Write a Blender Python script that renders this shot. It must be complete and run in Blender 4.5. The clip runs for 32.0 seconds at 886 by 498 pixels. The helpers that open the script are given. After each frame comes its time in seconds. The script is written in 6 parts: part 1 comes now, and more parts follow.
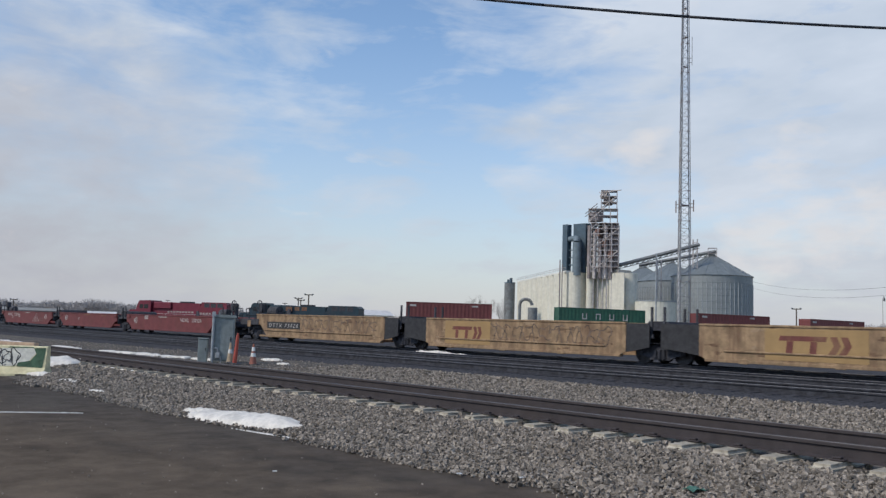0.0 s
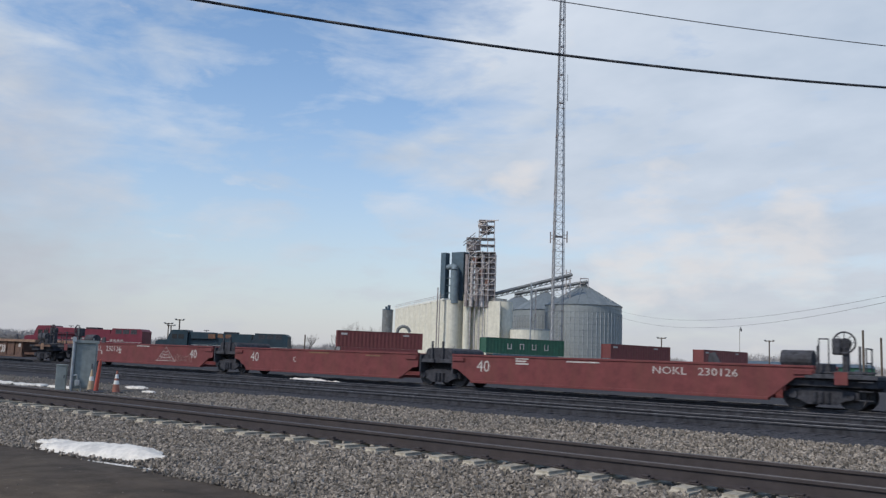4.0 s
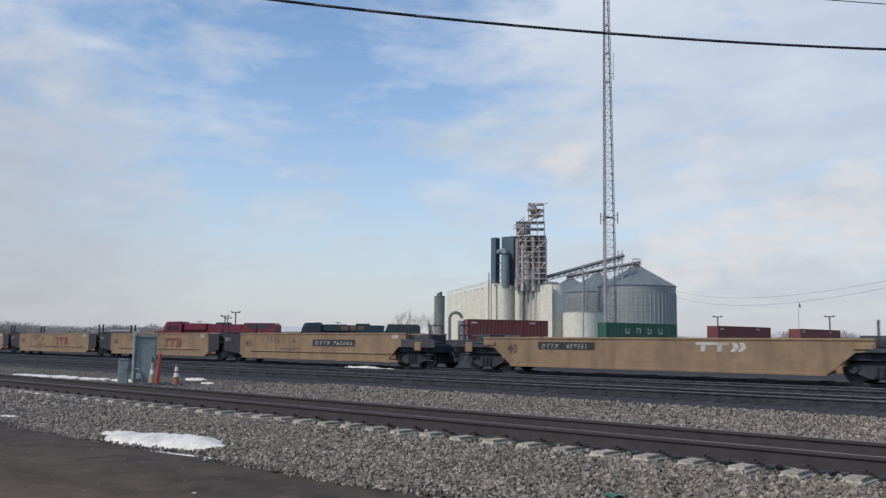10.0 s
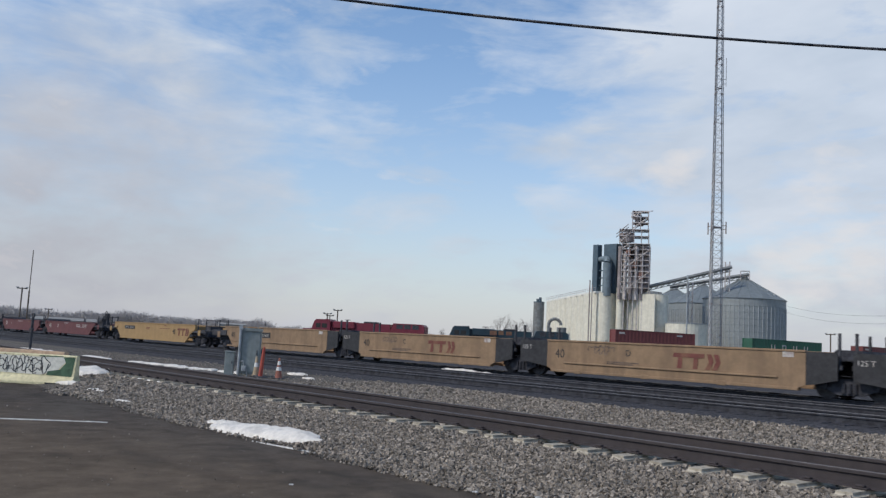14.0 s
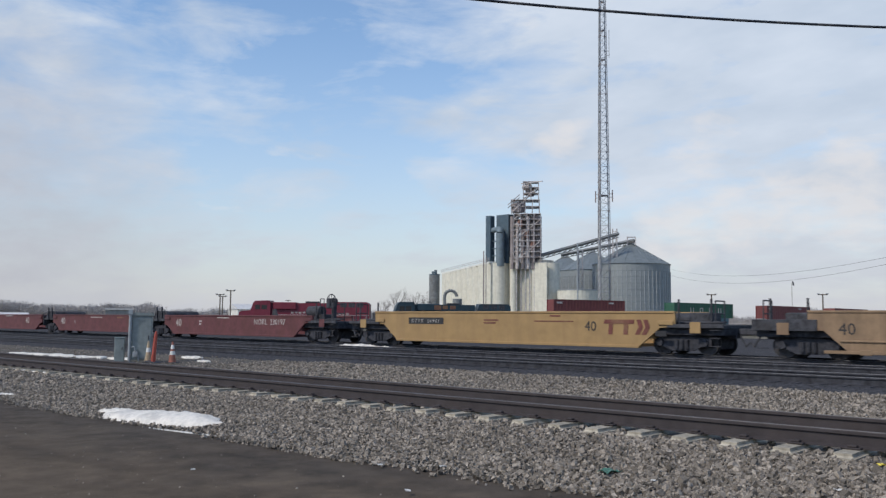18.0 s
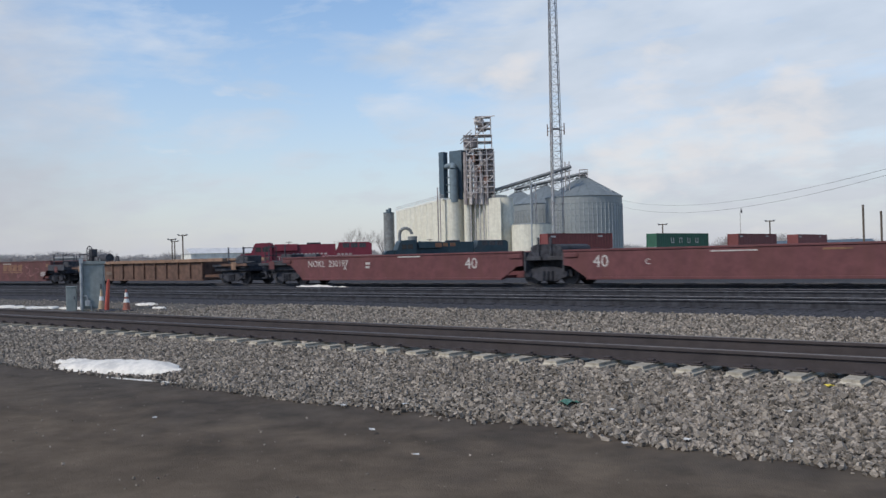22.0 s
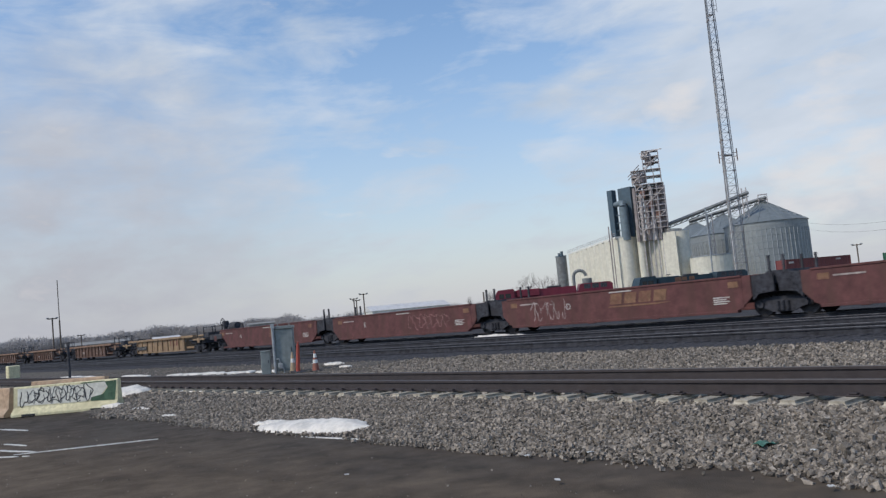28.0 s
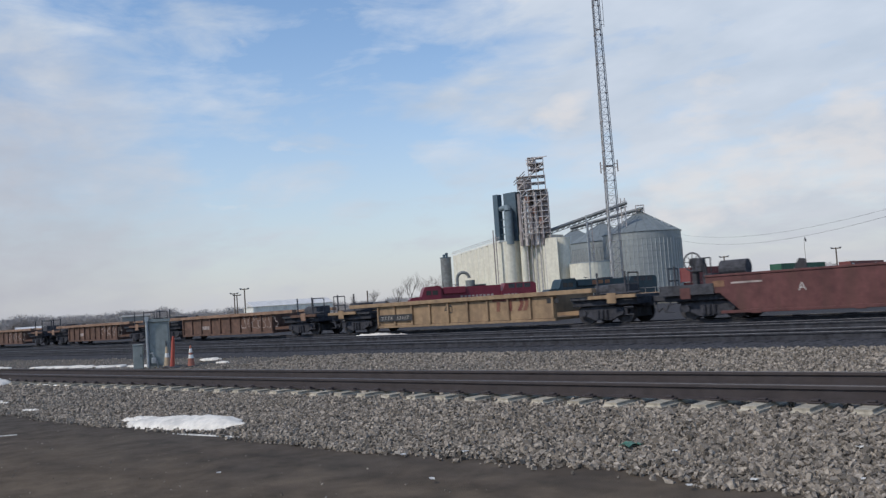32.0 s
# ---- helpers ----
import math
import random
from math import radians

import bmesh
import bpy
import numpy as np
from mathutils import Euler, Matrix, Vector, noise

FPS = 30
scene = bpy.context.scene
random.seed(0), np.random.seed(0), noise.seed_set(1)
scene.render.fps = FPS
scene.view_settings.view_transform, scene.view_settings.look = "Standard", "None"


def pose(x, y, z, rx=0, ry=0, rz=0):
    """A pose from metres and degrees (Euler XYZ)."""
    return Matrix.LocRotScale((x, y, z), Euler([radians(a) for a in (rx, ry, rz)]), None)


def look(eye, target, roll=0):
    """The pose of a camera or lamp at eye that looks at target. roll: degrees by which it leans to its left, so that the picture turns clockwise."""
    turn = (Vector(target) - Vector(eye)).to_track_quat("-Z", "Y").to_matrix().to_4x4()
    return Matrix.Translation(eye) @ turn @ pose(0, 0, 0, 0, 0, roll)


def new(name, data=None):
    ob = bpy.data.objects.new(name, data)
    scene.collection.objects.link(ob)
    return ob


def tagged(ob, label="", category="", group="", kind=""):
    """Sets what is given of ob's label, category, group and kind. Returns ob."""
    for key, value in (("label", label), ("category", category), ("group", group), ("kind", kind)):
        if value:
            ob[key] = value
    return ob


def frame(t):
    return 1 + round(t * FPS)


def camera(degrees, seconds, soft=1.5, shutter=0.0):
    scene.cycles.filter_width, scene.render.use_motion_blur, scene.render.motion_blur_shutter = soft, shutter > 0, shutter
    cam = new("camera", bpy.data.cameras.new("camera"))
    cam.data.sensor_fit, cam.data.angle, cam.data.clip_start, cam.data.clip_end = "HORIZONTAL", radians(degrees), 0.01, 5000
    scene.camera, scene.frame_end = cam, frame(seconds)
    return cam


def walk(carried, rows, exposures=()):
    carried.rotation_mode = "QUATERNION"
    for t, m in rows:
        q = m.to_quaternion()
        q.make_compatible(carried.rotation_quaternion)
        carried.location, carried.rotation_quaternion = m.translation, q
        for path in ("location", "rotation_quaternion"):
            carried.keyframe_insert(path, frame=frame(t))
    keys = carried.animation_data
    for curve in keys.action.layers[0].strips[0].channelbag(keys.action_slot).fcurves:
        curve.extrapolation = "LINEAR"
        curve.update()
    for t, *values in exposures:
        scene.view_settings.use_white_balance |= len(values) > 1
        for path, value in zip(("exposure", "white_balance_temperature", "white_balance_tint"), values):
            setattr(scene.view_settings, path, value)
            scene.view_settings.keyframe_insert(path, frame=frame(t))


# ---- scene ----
cam = camera(54.0, 32.0, 1.35, 0.18)
PATH = [
    (0, -0.079, -0.054, 1.188, 95.10, -1.83, 46.61),
    (0.5, -0.104, -0.038, 1.190, 95.52, -0.45, 46.87),
    (1, -0.137, -0.017, 1.191, 97.43, -0.23, 49.15),
    (1.5, -0.160, -0.002, 1.190, 98.67, -0.98, 49.53),
    (2, -0.163, 0.005, 1.189, 98.86, -1.55, 48.16),
    (2.5, -0.143, 0.003, 1.190, 99.41, -2.11, 46.43),
    (3, -0.104, -0.005, 1.194, 99.22, -2.55, 42.25),
    (3.5, -0.068, -0.011, 1.198, 97.97, -2.66, 38.69),
    (5.5, 0.018, -0.004, 1.179, 95.87, 0.10, 40.44),
    (6, 0.019, -0.006, 1.179, 96.02, 0.49, 41.06),
    (6.5, 0.022, -0.006, 1.179, 96.28, 0.17, 41.32),
    (7, 0.022, -0.003, 1.180, 96.80, -0.53, 40.39),
    (7.5, 0.017, 0.002, 1.180, 96.33, -0.84, 40.41),
    (8, 0.012, 0.003, 1.180, 95.34, -1.17, 40.57),
    (8.5, 0.011, 0.002, 1.180, 95.64, -1.15, 40.85),
    (9, 0.010, 0.003, 1.181, 96.43, -0.68, 41.56),
    (9.5, 0.007, 0.003, 1.183, 96.32, -0.40, 41.49),
    (10, 0.004, 0.003, 1.183, 96.13, -0.55, 42.07),
    (10.5, -0.002, 0.004, 1.184, 96.14, -0.89, 43.36),
    (11, -0.004, 0.005, 1.186, 96.26, -1.63, 44.42),
    (11.5, -0.001, 0.005, 1.189, 96.94, -2.05, 45.89),
    (12, 0.003, 0.005, 1.188, 97.84, -2.34, 47.15),
    (12.5, 0.008, 0.004, 1.185, 97.81, -2.67, 47.48),
    (13, 0.017, 0.003, 1.183, 97.06, -2.73, 48.12),
    (13.5, 0.025, 0.003, 1.183, 96.28, -3.02, 48.57),
    (15.5, 0.032, 0.020, 1.184, 96.28, -2.40, 47.63),
    (16, 0.044, 0.007, 1.182, 95.37, -1.96, 45.36),
    (16.5, 0.048, -0.008, 1.179, 93.67, -1.10, 44.33),
    (17, 0.039, -0.021, 1.176, 93.61, -1.00, 44.97),
    (17.5, 0.025, -0.032, 1.175, 94.25, -0.48, 43.54),
    (18, 0.019, -0.041, 1.179, 94.70, -0.49, 41.73),
    (18.5, 0.017, -0.043, 1.186, 95.10, -0.06, 40.20),
    (19, 0.013, -0.037, 1.190, 94.53, 0.09, 37.97),
    (19.5, 0.007, -0.031, 1.190, 92.22, -0.09, 37.99),
    (20, -0.004, -0.028, 1.188, 89.71, 0.47, 39.41),
    (20.5, -0.016, -0.030, 1.184, 87.83, 0.07, 39.76),
    (21, -0.023, -0.034, 1.183, 86.77, -0.57, 38.28),
    (21.5, -0.024, -0.035, 1.190, 87.38, -0.26, 37.16),
    (22, -0.023, -0.034, 1.203, 90.54, 1.37, 38.81),
    (22.5, -0.019, -0.034, 1.215, 91.44, 3.10, 40.81),
    (23, -0.012, -0.028, 1.223, 92.10, 4.06, 41.24),
    (23.5, -0.002, -0.013, 1.228, 93.17, 4.04, 40.90),
    (24, 0.008, 0.003, 1.229, 94.40, 3.22, 43.50),
    (24.5, 0.018, 0.015, 1.227, 93.93, 2.86, 48.05),
    (25, 0.031, 0.021, 1.226, 93.21, 3.13, 48.22),
    (25.5, 0.045, 0.021, 1.227, 93.26, 3.27, 44.44),
    (27.5, 0.050, -0.020, 1.234, 94.37, 4.16, 48.08),
    (28, 0.035, -0.031, 1.232, 94.26, 5.44, 50.37),
    (28.5, 0.021, -0.050, 1.231, 95.14, 6.22, 47.96),
    (29, 0.018, -0.070, 1.232, 96.23, 5.99, 43.67),
    (29.5, 0.023, -0.082, 1.233, 96.06, 5.47, 41.02),
    (30, 0.033, -0.087, 1.231, 94.85, 4.95, 39.86),
    (30.5, 0.042, -0.083, 1.227, 93.27, 3.81, 40.72),
    (31, 0.051, -0.069, 1.225, 92.47, 4.23, 41.67),
    (31.5, 0.057, -0.048, 1.226, 92.98, 5.05, 42.64),
    (32, 0.061, -0.031, 1.228, 93.59, 3.81, 42.69),
]
walk(cam, [(r[0], pose(*r[1:])) for r in PATH], exposures=[(0, 0), (16, 0), (17, 0.1), (18, 0.06), (19, 0.03), (20, 0.14), (20.5, 0.33), (21, 0.2), (22, 0.06), (23, 0.1), (24, -0.06), (25, 0), (32, 0)])

# ---- light ----
SUN_AZ, SUN_EL = -163.0, 43.0
world = bpy.data.worlds.new("sky")
scene.world = world
world.use_nodes = True
wn, wl = world.node_tree.nodes, world.node_tree.links
wn.clear()


def wnode(kind, **kw):
    n = wn.new(kind)
    for k, v in kw.items():
        n.inputs[k].default_value = v
    return n


sky = wn.new("ShaderNodeTexSky")
sky.sky_type = "NISHITA"
sky.sun_disc = False
sky.sun_elevation = radians(SUN_EL)
sky.sun_rotation = radians(SUN_AZ % 360)
sky.air_density, sky.dust_density, sky.ozone_density = 1.1, 0.3, 3.8
clear_sky = wnode("ShaderNodeBackground", Strength=0.158)
wl.new(sky.outputs[0], clear_sky.inputs[0])
cloud_sky = wnode("ShaderNodeBackground", Strength=1.0)
coord = wn.new("ShaderNodeTexCoord")
split = wn.new("ShaderNodeSeparateXYZ")
wl.new(coord.outputs["Generated"], split.inputs[0])


def wmath(op, a, b=0.0, clamp=False):
    n = wn.new("ShaderNodeMath")
    n.operation, n.use_clamp = op, clamp
    for i, v in enumerate((a, b)):
        if isinstance(v, (int, float)):
            n.inputs[i].default_value = v
        else:
            wl.new(v, n.inputs[i])
    return n.outputs[0]


# clouds lie on a flat layer: the direction is divided by its height
high = wmath("ADD", wmath("MAXIMUM", split.outputs[2], 0.0), 0.24)
flat = wn.new("ShaderNodeCombineXYZ")
wl.new(wmath("DIVIDE", split.outputs[0], high), flat.inputs[0])
wl.new(wmath("DIVIDE", split.outputs[1], high), flat.inputs[1])
turn = wn.new("ShaderNodeMapping")
turn.inputs["Rotation"].default_value = (0, 0, radians(28))
turn.inputs["Scale"].default_value = (1.0, 1.3, 1.0)
wl.new(flat.outputs[0], turn.inputs[0])
puffs = wnode("ShaderNodeTexNoise", Scale=3.9, Detail=8.0, Roughness=0.52, Distortion=0.15)
wl.new(turn.outputs[0], puffs.inputs["Vector"])
veils = wnode("ShaderNodeTexNoise", Scale=0.55, Detail=3.0, Roughness=0.5)
wl.new(turn.outputs[0], veils.inputs["Vector"])
# fine ripples drawn out sideways by the wind, a little downwards to the north
drawn = wn.new("ShaderNodeMapping")
drawn.inputs["Rotation"].default_value = (radians(7), radians(-9), 0)
drawn.inputs["Scale"].default_value = (1.0, 1.0, 3.6)
wl.new(coord.outputs["Generated"], drawn.inputs[0])
ripples = wnode("ShaderNodeTexNoise", Scale=7.5, Detail=9.0, Roughness=0.60, Distortion=0.35)
wl.new(drawn.outputs[0], ripples.inputs["Vector"])
mixed = wmath("ADD", wmath("MULTIPLY", puffs.outputs[0], 0.55), wmath("MULTIPLY", veils.outputs[0], 0.40))
mixed = wmath("ADD", mixed, wmath("MULTIPLY", ripples.outputs[0], 0.72))


def bank(az, el, wide):
    """How near a direction lies to the middle of a bank of cloud, 1 to 0."""
    v = wn.new("ShaderNodeVectorMath")
    v.operation = "DOT_PRODUCT"
    wl.new(coord.outputs["Generated"], v.inputs[0])
    a, e = radians(az), radians(el)
    v.inputs[1].default_value = (math.sin(a) * math.cos(e), math.cos(a) * math.cos(e), math.sin(e))
    edge = math.cos(radians(wide))
    f = wmath("MULTIPLY", wmath("SUBTRACT", v.outputs["Value"], edge), 1 / (1 - edge), True)
    return f


# the veil thickens towards the north-east and in the west, with a clear lane between
thick = wmath("ADD", wmath("MULTIPLY", bank(-12, 22, 34), 0.42), wmath("MULTIPLY", bank(-70, 17, 19), 0.19))
thick = wmath("SUBTRACT", thick, wmath("MULTIPLY", bank(-50, 25, 17), 0.09))
cover = wmath("MULTIPLY", wmath("SUBTRACT", wmath("ADD", mixed, thick), 0.845), 3.3, True)
haze = wmath("POWER", wmath("SUBTRACT", 1.0, wmath("MULTIPLY", wmath("MAXIMUM", split.outputs[2], 0.0), 2.7), True), 1.9)
cover = wmath("MULTIPLY", cover, 0.85)
tone = wn.new("ShaderNodeValToRGB")
tone.color_ramp.elements[0].position, tone.color_ramp.elements[1].position = 0.36, 0.68
tone.color_ramp.elements[0].color, tone.color_ramp.elements[1].color = (0.51, 0.585, 0.685, 1), (0.75, 0.80, 0.875, 1)
grain = wnode("ShaderNodeTexNoise", Scale=1.7, Detail=5.0, Roughness=0.55)
wl.new(turn.outputs[0], grain.inputs["Vector"])
wl.new(grain.outputs[0], tone.inputs[0])
wl.new(tone.outputs[0], cloud_sky.inputs[0])
both = wn.new("ShaderNodeMixShader")
wl.new(cover, both.inputs[0])
wl.new(clear_sky.outputs[0], both.inputs[1])
wl.new(cloud_sky.outputs[0], both.inputs[2])
low_haze = wnode("ShaderNodeBackground", Strength=1.0)
low_haze.inputs[0].default_value = (0.53, 0.545, 0.60, 1)
hazed = wn.new("ShaderNodeMixShader")
wl.new(wmath("MULTIPLY", haze, 0.95), hazed.inputs[0])
wl.new(both.outputs[0], hazed.inputs[1])
wl.new(low_haze.outputs[0], hazed.inputs[2])
# a few low cumulus puffs, warmed by the sun, north of the bins
lumps = wn.new("ShaderNodeMapping")
lumps.inputs["Scale"].default_value = (1.0, 1.0, 2.2)
wl.new(coord.outputs["Generated"], lumps.inputs[0])
heads = wnode("ShaderNodeTexNoise", Scale=13.0, Detail=7.0, Roughness=0.55, Distortion=0.2)
wl.new(lumps.outputs[0], heads.inputs["Vector"])
where_puffs = None
for az, el, wide, much in ((-36.0, 10.4, 2.0, 0.75), (-34.8, 11.1, 2.1, 1.0), (-33.6, 11.9, 2.0, 1.0), (-32.8, 12.4, 1.6, 0.8), (-28.2, 5.2, 2.6, 0.9), (-25.8, 5.7, 3.0, 1.0), (-23.2, 6.6, 3.4, 1.0), (-20.5, 7.4, 3.8, 1.0), (-17.0, 8.0, 4.5, 0.9), (-24.0, 10.5, 5.0, 0.4)):
    one = wmath("MULTIPLY", bank(az, el, wide), much)
    where_puffs = one if where_puffs is None else wmath("MAXIMUM", where_puffs, one)
puff = wmath("MULTIPLY", wmath("SUBTRACT", wmath("ADD", wmath("MULTIPLY", where_puffs, 0.9), wmath("MULTIPLY", heads.outputs[0], 2.4)), 1.58), 1.9, True)
warm_cloud = wnode("ShaderNodeBackground", Strength=1.0)
warm_cloud.inputs[0].default_value = (0.76, 0.735, 0.735, 1)
puffed = wn.new("ShaderNodeMixShader")
wl.new(wmath("MULTIPLY", puff, 0.62), puffed.inputs[0])
grey_bank = wnode("ShaderNodeBackground", Strength=1.0)
grey_bank.inputs[0].default_value = (0.455, 0.465, 0.52, 1)
banked = wn.new("ShaderNodeMixShader")
wl.new(wmath("MULTIPLY", wmath("MULTIPLY", bank(-73, 4, 16), heads.outputs[0]), 1.3, True), banked.inputs[0])
wl.new(hazed.outputs[0], banked.inputs[1])
wl.new(grey_bank.outputs[0], banked.inputs[2])
wl.new(banked.outputs[0], puffed.inputs[1])
wl.new(warm_cloud.outputs[0], puffed.inputs[2])
wout = wn.new("ShaderNodeOutputWorld")
wl.new(puffed.outputs[0], wout.inputs[0])

sun = new("sun", bpy.data.lights.new("sun", "SUN"))
sun.data.energy, sun.data.angle, sun.data.color = 2.35, radians(5.0), (1.0, 0.92, 0.80)
sa, se = radians(SUN_AZ), radians(SUN_EL)
sun.matrix_world = look((200 * math.sin(sa) * math.cos(se), 200 * math.cos(sa) * math.cos(se), 200 * math.sin(se)), (0, 0, 0))


# ---- materials ----
def mat(name, col, rough=0.75, metal=0.0, var=0.18, fine=9.0, broad=0.7, stain=None, amount=0.35, bump=0.15, relief=40.0,
        streak=False, pieces=0.0, where="Object", spec=0.4):
    """A surface with grain, broad stains or streaks, and fine relief."""
    m = bpy.data.materials.new(name)
    m.use_nodes = True
    n, l = m.node_tree.nodes, m.node_tree.links
    b = n["Principled BSDF"]
    b.inputs["Roughness"].default_value, b.inputs["Metallic"].default_value = rough, metal
    b.inputs["Specular IOR Level"].default_value = spec
    tc = n.new("ShaderNodeTexCoord")
    src = tc.outputs[where]
    if where == "World":
        src = tc.outputs["Object"]

    def tex(scale, detail, stretch=None):
        t = n.new("ShaderNodeTexNoise")
        t.inputs["Scale"].default_value, t.inputs["Detail"].default_value, t.inputs["Roughness"].default_value = scale, detail, 0.6
        s = src
        if stretch:
            mp = n.new("ShaderNodeMapping")
            mp.inputs["Scale"].default_value = stretch
            l.new(s, mp.inputs[0])
            s = mp.outputs[0]
        l.new(s, t.inputs["Vector"])
        return t.outputs[0]

    ramp = n.new("ShaderNodeValToRGB")
    lo, hi = [max(0, c * (1 - 2 * var)) for c in col], [min(1, c * (1 + 2 * var)) for c in col]
    ramp.color_ramp.elements[0].position, ramp.color_ramp.elements[1].position = 0.3, 0.7
    ramp.color_ramp.elements[0].color, ramp.color_ramp.elements[1].color = (*lo, 1), (*hi, 1)
    l.new(tex(fine, 6), ramp.inputs[0])
    out = ramp.outputs[0]

    def blend(fac, a, c, mode="MIX"):
        x = n.new("ShaderNodeMix")
        x.data_type, x.blend_type = "RGBA", mode
        l.new(fac, x.inputs["Factor"])
        l.new(a, x.inputs["A"])
        if isinstance(c, tuple):
            x.inputs["B"].default_value = (*c, 1)
        else:
            l.new(c, x.inputs["B"])
        return x.outputs["Result"]

    if stain:
        f = n.new("ShaderNodeMapRange")
        f.inputs["From Min"].default_value, f.inputs["From Max"].default_value, f.inputs["To Max"].default_value = 0.47, 0.68, amount
        l.new(tex(broad, 5, (3.2, 3.2, 0.35) if streak else None), f.inputs["Value"])
        out = blend(f.outputs[0], out, stain)
    if pieces:
        oi = n.new("ShaderNodeObjectInfo")
        gi = n.new("ShaderNodeNewGeometry")
        add = n.new("ShaderNodeMath")
        add.operation = "ADD"
        l.new(oi.outputs["Random"], add.inputs[0])
        l.new(gi.outputs["Random Per Island"], add.inputs[1])
        half = n.new("ShaderNodeMath")
        half.operation = "FRACT"
        l.new(add.outputs[0], half.inputs[0])
        mr = n.new("ShaderNodeMapRange")
        mr.inputs["To Min"].default_value, mr.inputs["To Max"].default_value = 1 - pieces, 1 + pieces
        l.new(half.outputs[0], mr.inputs["Value"])
        sc = n.new("ShaderNodeVectorMath")
        sc.operation = "SCALE"
        l.new(out, sc.inputs[0])
        l.new(mr.outputs[0], sc.inputs["Scale"])
        out = sc.outputs[0]
    l.new(out, b.inputs["Base Color"])
    if bump:
        bp = n.new("ShaderNodeBump")
        bp.inputs["Strength"].default_value, bp.inputs["Distance"].default_value = bump, 0.02
        l.new(tex(relief, 4), bp.inputs["Height"])
        l.new(bp.outputs[0], b.inputs["Normal"])
    return m


RUST, GRIME = (0.09, 0.045, 0.025), (0.05, 0.043, 0.038)
asphalt = mat("asphalt", (0.067, 0.055, 0.0455), 0.9, var=0.22, fine=3.0, broad=0.55, stain=(0.095, 0.082, 0.068), amount=0.7, bump=0.6, relief=60, spec=0.12)
def dusty(m, colour, edge, wide, amount):
    """Dry tracked-in dirt lies over the lot and thins out towards the ballast."""
    n, l = m.node_tree.nodes, m.node_tree.links
    b = n["Principled BSDF"]
    base = b.inputs["Base Color"].links[0].from_socket
    tc = n.new("ShaderNodeTexCoord")
    sp = n.new("ShaderNodeSeparateXYZ")
    l.new(tc.outputs["Object"], sp.inputs[0])
    value = None
    for scale, detail, gain in ((0.45, 4.0, 4.5), (2.2, 6.0, 3.0), (14.0, 5.0, 2.4)):
        t = n.new("ShaderNodeTexNoise")
        t.inputs["Scale"].default_value, t.inputs["Detail"].default_value = scale, detail
        l.new(tc.outputs["Object"], t.inputs["Vector"])
        f = n.new("ShaderNodeMath")
        f.operation = "MULTIPLY_ADD"
        l.new(t.outputs[0], f.inputs[0])
        f.inputs[1].default_value, f.inputs[2].default_value = gain, -gain / 2
        if value:
            a = n.new("ShaderNodeMath")
            a.operation = "ADD"
            l.new(value, a.inputs[0])
            l.new(f.outputs[0], a.inputs[1])
            value = a.outputs[0]
        else:
            value = f.outputs[0]
    d = n.new("ShaderNodeMath")
    d.operation = "SUBTRACT"
    l.new(value, d.inputs[0])
    lean = n.new("ShaderNodeMath")
    lean.operation = "MULTIPLY_ADD"
    l.new(sp.outputs[0], lean.inputs[0])
    lean.inputs[1].default_value = -0.16
    l.new(sp.outputs[1], lean.inputs[2])
    l.new(lean.outputs[0], d.inputs[1])
    r = n.new("ShaderNodeMapRange")
    r.interpolation_type = "SMOOTHSTEP"
    r.inputs["From Min"].default_value, r.inputs["From Max"].default_value, r.inputs["To Max"].default_value = -edge - 1.5, -edge - 1.5 + wide, amount
    l.new(d.outputs[0], r.inputs["Value"])
    x = n.new("ShaderNodeMix")
    x.data_type = "RGBA"
    l.new(r.outputs[0], x.inputs["Factor"])
    l.new(base, x.inputs["A"])
    ramp = n.new("ShaderNodeValToRGB")
    ramp.color_ramp.elements[0].position, ramp.color_ramp.elements[1].position = 0.34, 0.66
    ramp.color_ramp.elements[0].color = (*[c * 0.52 for c in colour], 1)
    ramp.color_ramp.elements[1].color = (*[c * 1.22 for c in colour], 1)
    mottle = n.new("ShaderNodeTexNoise")
    mottle.inputs["Scale"].default_value, mottle.inputs["Detail"].default_value, mottle.inputs["Roughness"].default_value = 1.1, 9.0, 0.68
    l.new(tc.outputs["Object"], mottle.inputs["Vector"])
    l.new(mottle.outputs[0], ramp.inputs[0])
    l.new(ramp.outputs[0], x.inputs["B"])
    l.new(x.outputs["Result"], b.inputs["Base Color"])


dusty(asphalt, (0.128, 0.097, 0.069), 8.3, 4.6, 0.88)
# bed colour is kept below the stones' to put shade into their gaps
gravel_bed = mat("gravel_bed", (0.125, 0.112, 0.098), 0.95, var=0.45, fine=22, broad=0.5, stain=(0.10, 0.095, 0.09), amount=0.5, bump=1.0, relief=26, spec=0.05)
# yard ballast colour, like the yard rails', is raised to stand for haze
dark_bed = mat("dark_ballast", (0.062, 0.061, 0.066), 0.95, var=0.45, fine=12, broad=0.4, stain=(0.058, 0.056, 0.058), amount=0.5, bump=1.0, relief=22, spec=0.03)
dirt = mat("winter_dirt", (0.15, 0.135, 0.105), 0.95, var=0.3, fine=0.6, broad=0.03, stain=(0.22, 0.20, 0.15), amount=0.6, bump=0.4, relief=3, spec=0.05)
stone = mat("ballast_stone", (0.238, 0.205, 0.170), 0.92, var=0.26, fine=30, bump=0.5, relief=60, pieces=0.55, spec=0.15)
